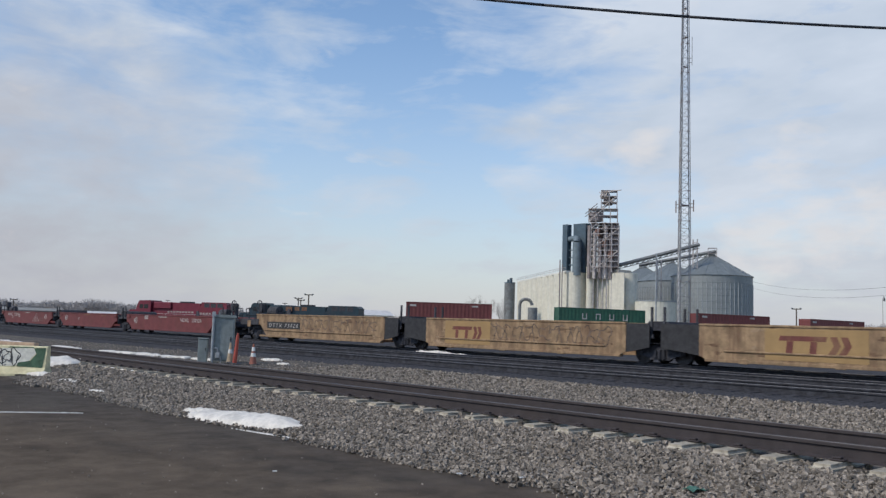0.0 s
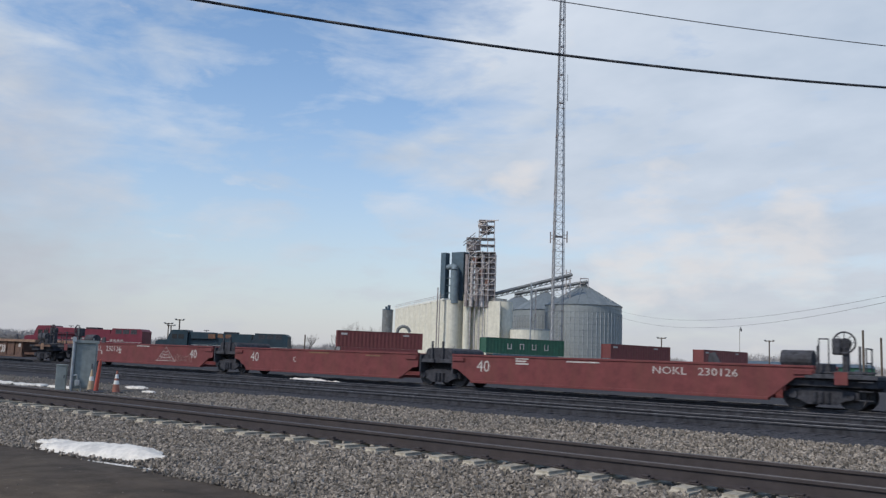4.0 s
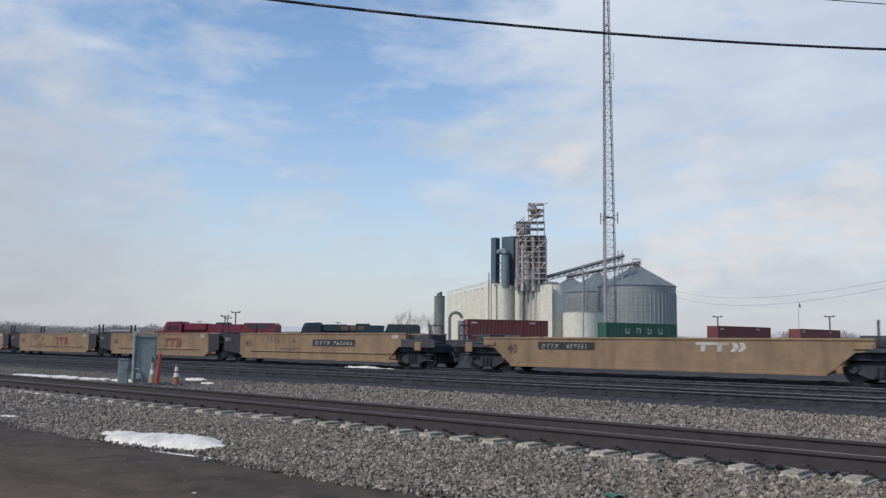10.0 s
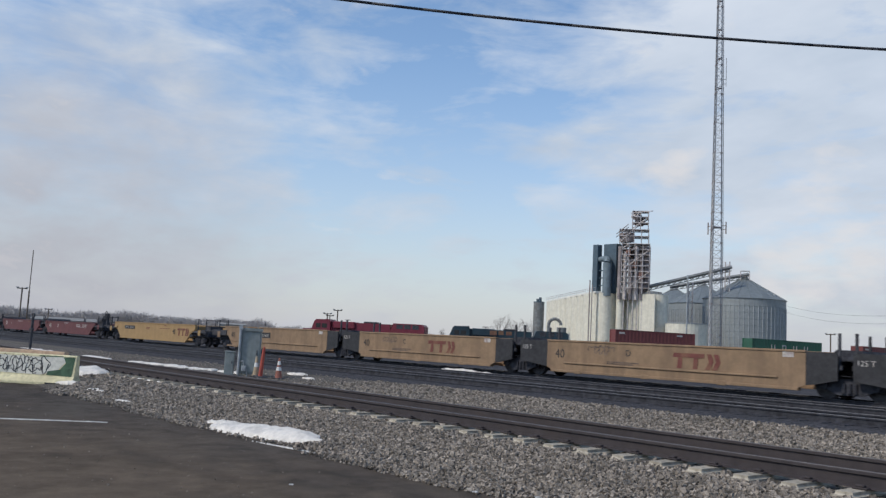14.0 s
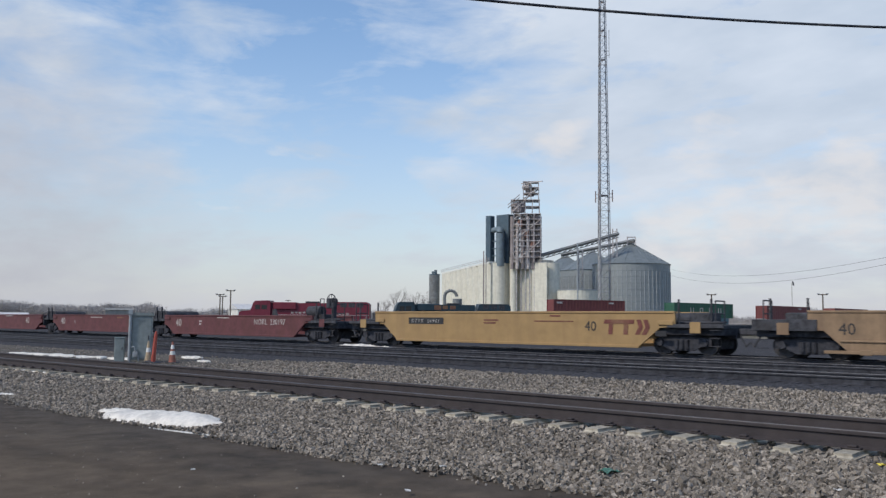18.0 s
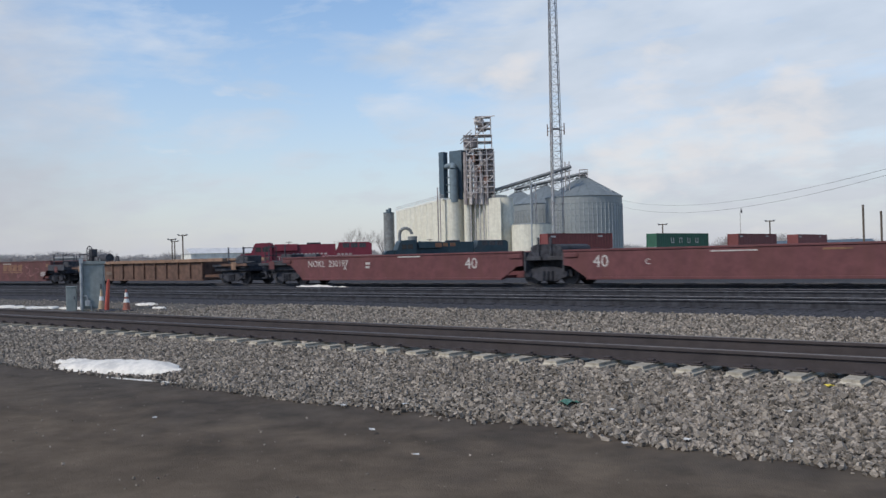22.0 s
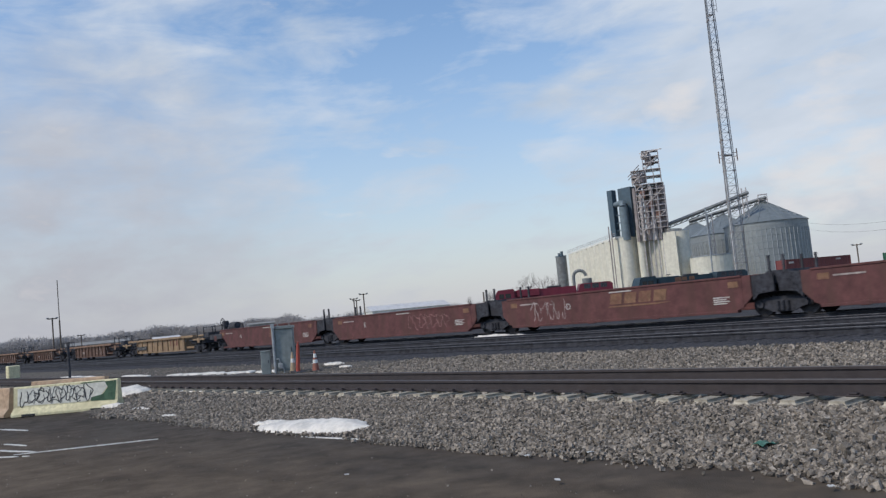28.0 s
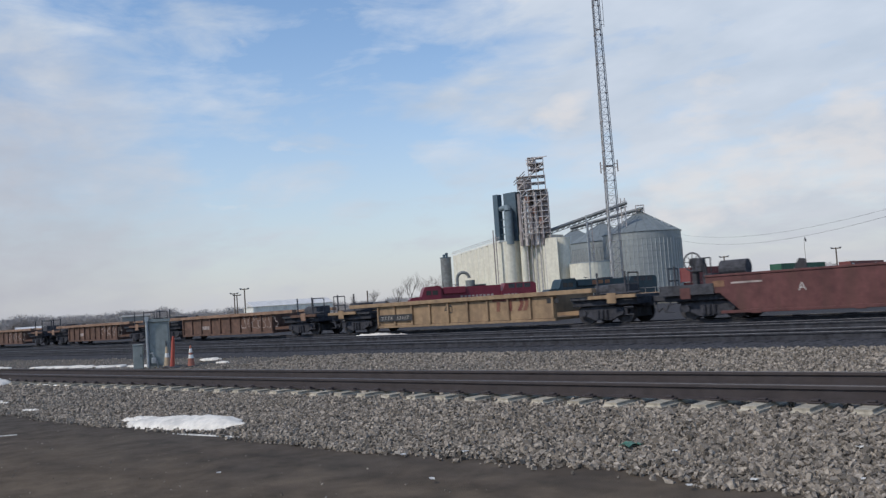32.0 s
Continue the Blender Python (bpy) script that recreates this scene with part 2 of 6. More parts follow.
rail_steel = mat("rusty_rail_steel", (0.046, 0.0375, 0.0385), 0.8, 0.0, var=0.12, fine=6, broad=1.2, stain=(0.056, 0.042, 0.037), amount=0.4, bump=0.3)
yard_steel = mat("dark_yard_rail_steel", (0.046, 0.046, 0.053), 0.75, 0.1, var=0.25, fine=6, bump=0.2, spec=0.2)
rail_head = mat("worn_rail_head", (0.135, 0.135, 0.145), 0.5, 0.35, var=0.15, fine=3, bump=0.05)
near_head = mat("dull_worn_rail_top", (0.076, 0.069, 0.069), 0.5, 0.15, var=0.2, fine=4, broad=0.8, stain=(0.06, 0.05, 0.048), amount=0.6, bump=0.05)
concrete = mat("pale_concrete", (0.37, 0.33, 0.265), 0.95, var=0.18, fine=12, broad=2.5, stain=(0.20, 0.175, 0.145), amount=0.65, bump=0.4, pieces=0.12, spec=0.1)
wood_tie = mat("tarred_tie_wood", (0.062, 0.061, 0.067), 0.95, var=0.3, fine=10, bump=0.5, pieces=0.15, spec=0.05)
snow_m = mat("old_snow", (0.75, 0.70, 0.625), 0.6, var=0.06, fine=14, broad=4.0, stain=(0.42, 0.40, 0.37), amount=0.6, bump=0.5, relief=14)
yellow = mat("yellow_car_paint", (0.256, 0.168, 0.098), 0.6, var=0.10, fine=2.5, broad=0.55, stain=(0.17, 0.108, 0.066), amount=0.6, bump=0.06, streak=True)
gold = mat("clean_yellow_paint", (0.345, 0.22, 0.095), 0.55, var=0.06, fine=2.0, broad=0.5, stain=(0.27, 0.17, 0.08), amount=0.5, bump=0.05, streak=True)
rib_tan = mat("sun_bleached_yellow_paint", (0.295, 0.20, 0.118), 0.7, var=0.14, fine=3.0, broad=0.6, stain=(0.17, 0.11, 0.07), amount=0.7, bump=0.08, streak=True)
tan = mat("weathered_yellow_paint", (0.285, 0.19, 0.108), 0.7, var=0.2, fine=3.0, broad=0.9, stain=(0.15, 0.085, 0.05), amount=0.85, bump=0.08, streak=True)
red = mat("red_car_paint", (0.150, 0.036, 0.036), 0.6, var=0.12, fine=2.5, broad=0.6, stain=(0.14, 0.045, 0.035), amount=0.5, bump=0.06, streak=True)
maroon = mat("faded_maroon_paint", (0.122, 0.042, 0.044), 0.65, var=0.12, fine=2.5, broad=0.6, stain=(0.11, 0.04, 0.035), amount=0.6, bump=0.06, streak=True)
oxide = mat("oxide_red_paint", (0.112, 0.042, 0.040), 0.7, var=0.16, fine=2.5, broad=0.6, stain=(0.085, 0.040, 0.032), amount=0.7, bump=0.06, streak=True)
brown = mat("rusted_brown_paint", (0.125, 0.072, 0.053), 0.8, var=0.2, fine=3.0, broad=0.7, stain=(0.09, 0.05, 0.035), amount=0.7, bump=0.1, streak=True)
# gear and wheel blacks are lifted to put haze into the colour
black_iron = mat("black_running_gear", (0.058, 0.059, 0.068), 0.9, 0.0, var=0.3, fine=6, broad=1.5, stain=(0.030, 0.025, 0.023), amount=0.6, bump=0.2)
# darker copy of the gear black for trucks and joints
joint_black = mat("darker_running_gear", (0.048, 0.049, 0.058), 0.9, 0.0, var=0.3, fine=6, broad=1.5, stain=(0.022, 0.018, 0.016), amount=0.6, bump=0.2, spec=0.2)
wheel_steel = mat("wheel_steel", (0.048, 0.045, 0.048), 0.7, 0.2, var=0.25, fine=8, bump=0.15)
white_paint = mat("white_lettering_paint", (0.49, 0.46, 0.43), 0.65, var=0.16, fine=9, broad=2.5, stain=(0.27, 0.19, 0.17), amount=0.7, bump=0.0)
plate_white = mat("dirty_stencil_white", (0.43, 0.405, 0.37), 0.7, var=0.2, fine=9, broad=2.5, stain=(0.22, 0.18, 0.15), amount=0.7, bump=0.0)
black_paint = mat("black_panel_paint", (0.030, 0.029, 0.031), 0.6, var=0.2, fine=6, bump=0.0)
logo_red = mat("dark_red_logo_paint", (0.155, 0.048, 0.038), 0.65, var=0.12, fine=5, broad=1.2, stain=(0.24, 0.14, 0.075), amount=0.6, bump=0.0)
logo_gold = mat("faded_gold_logo_paint", (0.20, 0.108, 0.062), 0.7, var=0.18, fine=5, broad=1.8, stain=(0.15, 0.06, 0.045), amount=0.8, bump=0.0)
spray = mat("spray_paint_lines", (0.13, 0.095, 0.075), 0.7, var=0.3, fine=4, bump=0.0)
spray_faint = mat("faint_spray_paint", (0.21, 0.11, 0.10), 0.7, var=0.3, fine=4, bump=0.0)
rust_stain = mat("brown_rust_stain", (0.19, 0.118, 0.070), 0.85, var=0.3, fine=7, broad=2.0, stain=(0.10, 0.055, 0.035), amount=0.7, bump=0.1)
bare_tan = mat("sun_paled_paint", (0.31, 0.215, 0.135), 0.8, var=0.2, fine=6, bump=0.05)
spray_pale = mat("pale_spray_paint", (0.34, 0.285, 0.265), 0.7, var=0.3, fine=4, bump=0.0)
spray_black = mat("black_spray_paint", (0.03, 0.03, 0.035), 0.7, var=0.3, fine=4, bump=0.0)
galv = mat("galvanised_steel", (0.36, 0.38, 0.39), 0.55, 0.45, var=0.12, fine=5, broad=0.9, stain=(0.22, 0.23, 0.23), amount=0.4, bump=0.06)
cab_grey = mat("grey_cabinet_aluminium", (0.26, 0.29, 0.28), 0.6, 0.25, var=0.1, fine=4, broad=1.6, stain=(0.20, 0.215, 0.215), amount=0.5, bump=0.05, streak=True)
orange_post = mat("orange_post_plastic", (0.42, 0.085, 0.06), 0.6, var=0.1, fine=6, broad=3, stain=(0.36, 0.11, 0.07), amount=0.5, bump=0.05)
orange = mat("faded_orange_plastic", (0.28, 0.11, 0.08), 0.65, var=0.1, fine=6, broad=3, stain=(0.40, 0.12, 0.07), amount=0.5, bump=0.05)
cone_yellow = mat("dirty_yellow_cone_plastic", (0.42, 0.32, 0.21), 0.65, var=0.15, fine=6, bump=0.05)
reflect = mat("white_reflective_band", (0.70, 0.70, 0.67), 0.5, var=0.08, fine=8, bump=0.0)
barrier_m = mat("cream_painted_concrete", (0.66, 0.60, 0.38), 0.85, var=0.12, fine=9, broad=1.8, stain=(0.50, 0.44, 0.27), amount=0.6, bump=0.3)
ice_m = mat("grey_ice", (0.50, 0.49, 0.465), 0.5, var=0.15, fine=12, broad=5, stain=(0.25, 0.24, 0.22), amount=0.6, bump=0.2)
rusty_concrete = mat("rust_tinted_concrete", (0.44, 0.31, 0.21), 0.9, var=0.15, fine=8, broad=2, stain=(0.32, 0.27, 0.21), amount=0.6, bump=0.3)
barrier_white = mat("whitewashed_patch", (0.66, 0.64, 0.56), 0.85, var=0.1, fine=9, bump=0.1)
barrier_green = mat("dark_green_paint_patch", (0.06, 0.115, 0.07), 0.8, var=0.2, fine=7, bump=0.1)
cream = mat("cream_concrete_silo_wall", (0.66, 0.63, 0.53), 0.9, var=0.06, fine=0.8, broad=0.35, stain=(0.52, 0.48, 0.39), amount=0.45, bump=0.1, relief=3, streak=True)
stained_cream = mat("rust_streaked_concrete", (0.55, 0.50, 0.43), 0.9, var=0.1, fine=0.9, broad=0.5, stain=(0.30, 0.23, 0.18), amount=0.75, bump=0.1, relief=3, streak=True)
pale_wall = mat("pale_plaster", (0.70, 0.69, 0.64), 0.9, var=0.08, fine=0.8, broad=0.3, stain=(0.52, 0.50, 0.45), amount=0.5, bump=0.1, relief=3, streak=True)
bin_steel = mat("corrugated_bin_steel", (0.27, 0.29, 0.29), 0.55, 0.25, var=0.06, fine=1.0, broad=0.25, stain=(0.22, 0.235, 0.235), amount=0.5, bump=0.1, relief=3)
bin_roof = mat("dull_bin_roof_steel", (0.21, 0.235, 0.24), 0.55, 0.3, var=0.06, fine=0.8, broad=0.3, stain=(0.14, 0.16, 0.17), amount=0.5, bump=0.05)
slate_steel = mat("slate_blue_cladding", (0.080, 0.120, 0.150), 0.6, 0.2, var=0.1, fine=0.7, broad=0.4, stain=(0.10, 0.12, 0.14), amount=0.4, bump=0.05)
pale_duct = mat("pale_blue_grey_duct_steel", (0.17, 0.215, 0.24), 0.6, 0.15, var=0.08, fine=0.8, broad=0.5, stain=(0.13, 0.16, 0.18), amount=0.5, bump=0.0)
tower_grey = mat("weathered_tower_steel", (0.52, 0.485, 0.475), 0.7, 0.2, var=0.15, fine=1.5, broad=0.5, stain=(0.24, 0.18, 0.15), amount=0.5, bump=0.05)
tower_core = mat("dark_elevator_core", (0.30, 0.262, 0.258), 0.8, 0.1, var=0.2, fine=0.8, broad=0.4, stain=(0.16, 0.13, 0.11), amount=0.5, bump=0.05)
rusted_panel = mat("rusted_tower_sheet", (0.27, 0.16, 0.13), 0.85, var=0.2, fine=0.9, broad=0.5, stain=(0.19, 0.13, 0.11), amount=0.6, bump=0.05)
conveyor_steel = mat("dull_conveyor_steel", (0.20, 0.21, 0.21), 0.7, 0.2, var=0.15, fine=1.0, broad=0.4, stain=(0.14, 0.13, 0.12), amount=0.5, bump=0.0)
faded_flange = mat("faded_tan_flange", (0.25, 0.155, 0.105), 0.8, var=0.2, fine=3, broad=0.8, stain=(0.15, 0.09, 0.06), amount=0.6, bump=0.1)
mast_steel = mat("mast_steel", (0.27, 0.275, 0.285), 0.6, 0.3, var=0.1, fine=1.0, bump=0.0)
cable_m = mat("black_cable_jacket", (0.03, 0.032, 0.04), 0.6, var=0.2, fine=4, bump=0.0)
loco_red = mat("red_locomotive_paint", (0.165, 0.021, 0.038), 0.45, var=0.08, fine=1.2, broad=0.5, stain=(0.17, 0.03, 0.03), amount=0.4, bump=0.03)
loco_blue = mat("dark_blue_locomotive_paint", (0.020, 0.042, 0.056), 0.5, var=0.12, fine=1.2, broad=0.5, stain=(0.05, 0.05, 0.055), amount=0.4, bump=0.03)
box_red = mat("brick_red_container_paint", (0.175, 0.048, 0.047), 0.6, var=0.08, fine=1.5, broad=0.6, stain=(0.17, 0.06, 0.045), amount=0.45, bump=0.03, streak=True, pieces=0.2)
box_green = mat("green_container_paint", (0.030, 0.105, 0.065), 0.55, var=0.1, fine=1.5, broad=0.6, stain=(0.05, 0.09, 0.06), amount=0.4, bump=0.03, streak=True)
box_teal = mat("teal_container_paint", (0.09, 0.16, 0.19), 0.6, var=0.1, fine=1.5, bump=0.03)
bark = mat("grey_bark", (0.095, 0.08, 0.07), 0.95, var=0.2, fine=3, bump=0.3)
# bare twigs with the haze of distance painted into a paler colour
hazed_twigs = mat("haze_paled_distant_twigs", (0.36, 0.335, 0.322), 0.95, var=0.1, fine=0.05, bump=0.0, pieces=0.12)
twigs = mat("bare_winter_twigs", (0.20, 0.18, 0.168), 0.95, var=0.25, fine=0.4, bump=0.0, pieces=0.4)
pole_wood = mat("weathered_pole_wood", (0.12, 0.095, 0.075), 0.9, var=0.2, fine=4, bump=0.2)
glass_dark = mat("dark_window_glass", (0.02, 0.022, 0.025), 0.08, var=0.05, bump=0.0)
stiff_steel = mat("bright_stiffener_steel", (0.40, 0.42, 0.43), 0.55, 0.1, var=0.08, fine=1.0, bump=0.0)
roof_pale = mat("pale_metal_roof", (0.58, 0.57, 0.56), 0.8, 0.0, var=0.06, fine=0.5, bump=0.0)
shed_wall = mat("grey_shed_wall", (0.26, 0.255, 0.24), 0.85, var=0.1, fine=0.6, bump=0.0)
scrap_green = mat("green_plastic_scrap", (0.055, 0.15, 0.105), 0.5, var=0.2, fine=8, bump=0.1)
scrap_white = mat("white_litter", (0.56, 0.55, 0.53), 0.7, var=0.1, fine=8, bump=0.1)
scrap_yellow = mat("yellow_litter", (0.70, 0.55, 0.08), 0.6, var=0.1, fine=8, bump=0.1)


# ---- mesh helpers ----
def link(name, bm, material, parent=None, label="", smooth=False):
    me = bpy.data.meshes.new(name)
    bm.normal_update()
    if smooth:
        for f in bm.faces:
            f.smooth = True
    bm.to_mesh(me)
    bm.free()
    if material:
        me.materials.append(material)
    ob = new(name, me)
    if parent:
        ob.parent = parent
    if label:
        ob["label"] = label
    return ob


def part(name, bm, material, parent, label=""):
    return link(name, bm, material, parent, label)


def same(name, mesh, parent, m):
    ob = new(name, mesh)
    ob.parent = parent
    ob.matrix_basis = m
    return ob


def thing(name, label, category, m=None, group="", kind=""):
    ob = new(name)
    ob.empty_display_size = 0.2
    if m is not None:
        ob.matrix_basis = m
    return tagged(ob, label, category, group, kind)


def box(bm, x0, x1, y0, y1, z0, z1, bevel=0.0):
    r = bmesh.ops.create_cube(bm, size=1.0)
    v = r["verts"]
    bmesh.ops.scale(bm, vec=(x1 - x0, y1 - y0, z1 - z0), verts=v)
    bmesh.ops.translate(bm, vec=((x0 + x1) / 2, (y0 + y1) / 2, (z0 + z1) / 2), verts=v)
    if bevel:
        e = list({e for w in v for e in w.link_edges})
        bmesh.ops.bevel(bm, geom=e, offset=bevel, segments=1, affect="EDGES")
    return bm


def boxes(*dims, bevel=0.0):
    bm = bmesh.new()
    for d in dims:
        box(bm, *d, bevel=bevel)
    return bm


def tube(bm, a, b, r0, r1=None, sides=8):
    a, b = Vector(a), Vector(b)
    d = b - a
    m = Matrix.Translation((a + b) / 2) @ d.to_track_quat("Z", "Y").to_matrix().to_4x4()
    bmesh.ops.create_cone(bm, cap_ends=True, segments=sides, radius1=r0, radius2=r0 if r1 is None else r1, depth=d.length, matrix=m)
    return bm


def tubes(pairs, r, sides=6):
    bm = bmesh.new()
    for a, b in pairs:
        tube(bm, a, b, r, sides=sides)
    return bm


def prism(outline, y0, y1, bm=None):
    """Extrudes an outline of (x, z) corners from y0 to y1."""
    bm = bm or bmesh.new()
    a = [bm.verts.new((x, y0, z)) for x, z in outline]
    b = [bm.verts.new((x, y1, z)) for x, z in outline]
    bm.faces.new(a)
    bm.faces.new(b[::-1])
    for i in range(len(a)):
        j = (i + 1) % len(a)
        bm.faces.new((a[j], a[i], b[i], b[j]))
    bmesh.ops.recalc_face_normals(bm, faces=bm.faces)
    return bm


def swept(profile, x0, x1, bm=None):
    """Sweeps an outline of (y, z) corners along x."""
    bm = bm or bmesh.new()
    a = [bm.verts.new((x0, y, z)) for y, z in profile]
    b = [bm.verts.new((x1, y, z)) for y, z in profile]
    bm.faces.new(a)
    bm.faces.new(b[::-1])
    for i in range(len(a)):
        j = (i + 1) % len(a)
        bm.faces.new((a[i], a[j], b[j], b[i]))
    bmesh.ops.recalc_face_normals(bm, faces=bm.faces)
    return bm


def from_data(name, verts, faces, material, parent=None):
    me = bpy.data.meshes.new(name)
    me.from_pydata(verts, [], faces)
    me.update()
    me.materials.append(material)
    ob = new(name, me)
    if parent:
        ob.parent = parent
    return ob


def polar(az, dist, z=0.0):
    a = radians(az)
    return (dist * math.sin(a), dist * math.cos(a), z)


def lettering(text, size, x, y, z, material, parent, label="", name="lettering", lean=0.0, gap=1.0, wide=1.0):
    cu = bpy.data.curves.new(name, "FONT")
    cu.body, cu.size, cu.extrude, cu.shear = text, size, 0.002, lean
    cu.resolution_u = 2
    cu.space_character = gap
    cu.materials.append(material)
    ob = new(name, cu)
    ob.parent = parent
    ob.matrix_basis = pose(x, y, z, 90, 0, 0) @ Matrix.Diagonal((wide, 1, 1, 1))
    if label:
        ob["label"] = label
    return ob


# ---- ground ----
PROFILE = [(-3000, -0.52), (-60, -0.52), (-12, -0.52), (4, -0.52), (6.2, -0.52), (7.45, -0.50), (8.4, -0.405), (9.2, -0.315), (9.66, -0.285), (9.9, -0.255), (12.4, -0.255), (13.2, -0.29),
           (14.2, -0.31), (17.0, -0.30), (18.2, -0.24), (19.4, -0.19), (33.4, -0.19), (35, -0.30), (46, -0.80), (100, -0.86), (125, -1.05), (150, -1.25), (190, -1.40), (215, -0.5), (320, -0.5), (900, -0.5), (3000, -0.5)]
ZONES = [0, 0, 0, 0, 0, 1, 1, 1, 1, 1, 1, 1, 1, 1, 2, 2, 2, 2, 2, 2, 3, 3, 3, 3, 3, 3]
XS = [-3000, -900, -400, -200, -120, -80, -60, -45, -35, -27, -20, -14, -8, -3, 3, 10, 30, 100, 400, 3000]


def lie(y):
    """The height of the ground at y."""
    for (a, za), (b, zb) in zip(PROFILE, PROFILE[1:]):
        if a <= y <= b:
            return za + (zb - za) * (y - a) / (b - a)
    return -0.5


# the yard beyond the train lies lower, and the dip runs out far to the west
verts = [(x, y, -0.5 if y > 40 and x < -390 else z) for y, z in PROFILE for x in XS]
nx = len(XS)
faces = [(r * nx + c, r * nx + c + 1, (r + 1) * nx + c + 1, (r + 1) * nx + c) for r in range(len(PROFILE) - 1) for c in range(nx - 1)]
ground = from_data("ground", verts, faces, asphalt)
for m in (gravel_bed, dark_bed, dirt):
    ground.data.materials.append(m)
for i, p in enumerate(ground.data.polygons):
    p.material_index = ZONES[i // (nx - 1)]
tagged(ground, "dark worn asphalt lot giving way to gravel and winter dirt", "ground", kind="structure")

# ---- tracks ----
RAIL = [(-0.075, -0.187), (0.075, -0.187), (0.075, -0.172), (0.012, -0.155), (0.010, -0.048), (0.037, -0.038), (0.037, -0.006), (0.030, 0.0), (-0.030, 0.0), (-0.037, -0.006),
        (-0.037, -0.038), (-0.010, -0.048), (-0.012, -0.155), (-0.075, -0.172)]


def track(y, x0, x1, label, steel, shine):
    t = thing("railway_track", label, "railway track", pose(0, y, 0), group="railway tracks", kind="structure")
    for s in (-0.753, 0.753):
        r = part("rail", swept([(a + s, z) for a, z in RAIL], x0, x1), steel, t)
        part("rail_head", swept([(s - 0.028, 0.0), (s + 0.028, 0.0), (s + 0.026, 0.004), (s - 0.026, 0.004)], x0, x1), shine, r, "worn running surface of the rail")
    return t


near_track = track(11.02, -500, 60, "near railway track on pale concrete ties in grey ballast", rail_steel, near_head)
yard_tracks = [track(y, -500, 120, "dark yard track on tarred wooden ties", yard_steel, rail_head) for y in (21.4, 26.0, 30.6)]


# ---- well cars ----
SIDE = 1.42          # half width over the side sheets
_cache = {}


def ring(bm, centre, radius, tube_r, axis="x", steps=14):
    c = Vector(centre)
    pts = []
    for i in range(steps):
        a = 2 * math.pi * i / steps
        p = Vector((0, math.cos(a) * radius, math.sin(a) * radius)) if axis == "x" else Vector((math.cos(a) * radius, 0, math.sin(a) * radius))
        pts.append(c + p)
    for i in range(steps):
        tube(bm, pts[i], pts[(i + 1) % steps], tube_r, sides=5)
    return bm


def wheel_mesh():
    if "wheel" not in _cache:
        bm = bmesh.new()
        for y0, y1, r in ((-0.07, 0.07, 0.42), (-0.10, -0.07, 0.455), (0.07, 0.085, 0.30), (-0.13, 0.13, 0.11)):
            tube(bm, (0, y0, 0), (0, y1, 0), r, sides=20)
        me = bpy.data.meshes.new("wheel")
        bm.to_mesh(me)
        bm.free()
        me.materials.append(wheel_steel)
        _cache["wheel"] = me
    return _cache["wheel"]


def frame_mesh():
    if "side_frame" not in _cache:
        bm = prism([(-1.12, 0.34), (-0.72, 0.30), (-0.42, 0.16), (0.42, 0.16), (0.72, 0.30), (1.12, 0.34), (1.12, 0.58), (0.62, 0.66), (0.3, 0.72), (-0.3, 0.72), (-0.62, 0.66), (-1.12, 0.58)], -0.06, 0.06)
        for x in (-0.2, 0.0, 0.2):
            tube(bm, (x, -0.085, 0.22), (x, -0.085, 0.55), 0.075, sides=8)
        for x in (-0.87, 0.87):
            tube(bm, (x, -0.13, 0.45), (x, 0.1, 0.45), 0.13, sides=10)
        bmesh.ops.recalc_face_normals(bm, faces=bm.faces)
        me = bpy.data.meshes.new("side_frame")
        bm.to_mesh(me)
        bm.free()
        me.materials.append(joint_black)
        _cache["side_frame"] = me
    return _cache["side_frame"]


def truck(parent, x):
    """A two-axle truck: bolster, two side frames, two axles, four wheels."""
    t = part("truck", boxes((-0.22, 0.22, -0.95, 0.95, 0.40, 0.70), bevel=0.03), joint_black, parent, "black two-axle truck with sprung side frames")
    t.matrix_basis = pose(x, 0, 0)
    for y in (-1.0, 1.0):
        same("side_frame", frame_mesh(), t, pose(0, y, 0, 0, 0, 0 if y < 0 else 180))
    for dx in (-0.87, 0.87):
        part("axle", tubes([((dx, -0.98, 0.42), (dx, 0.98, 0.42))], 0.075, 8), wheel_steel, t)
        for y in (-0.745, 0.745):
            same("wheel", wheel_mesh(), t, pose(dx, y, 0.42, 0, 0, 180 if y < 0 else 0))
    return t


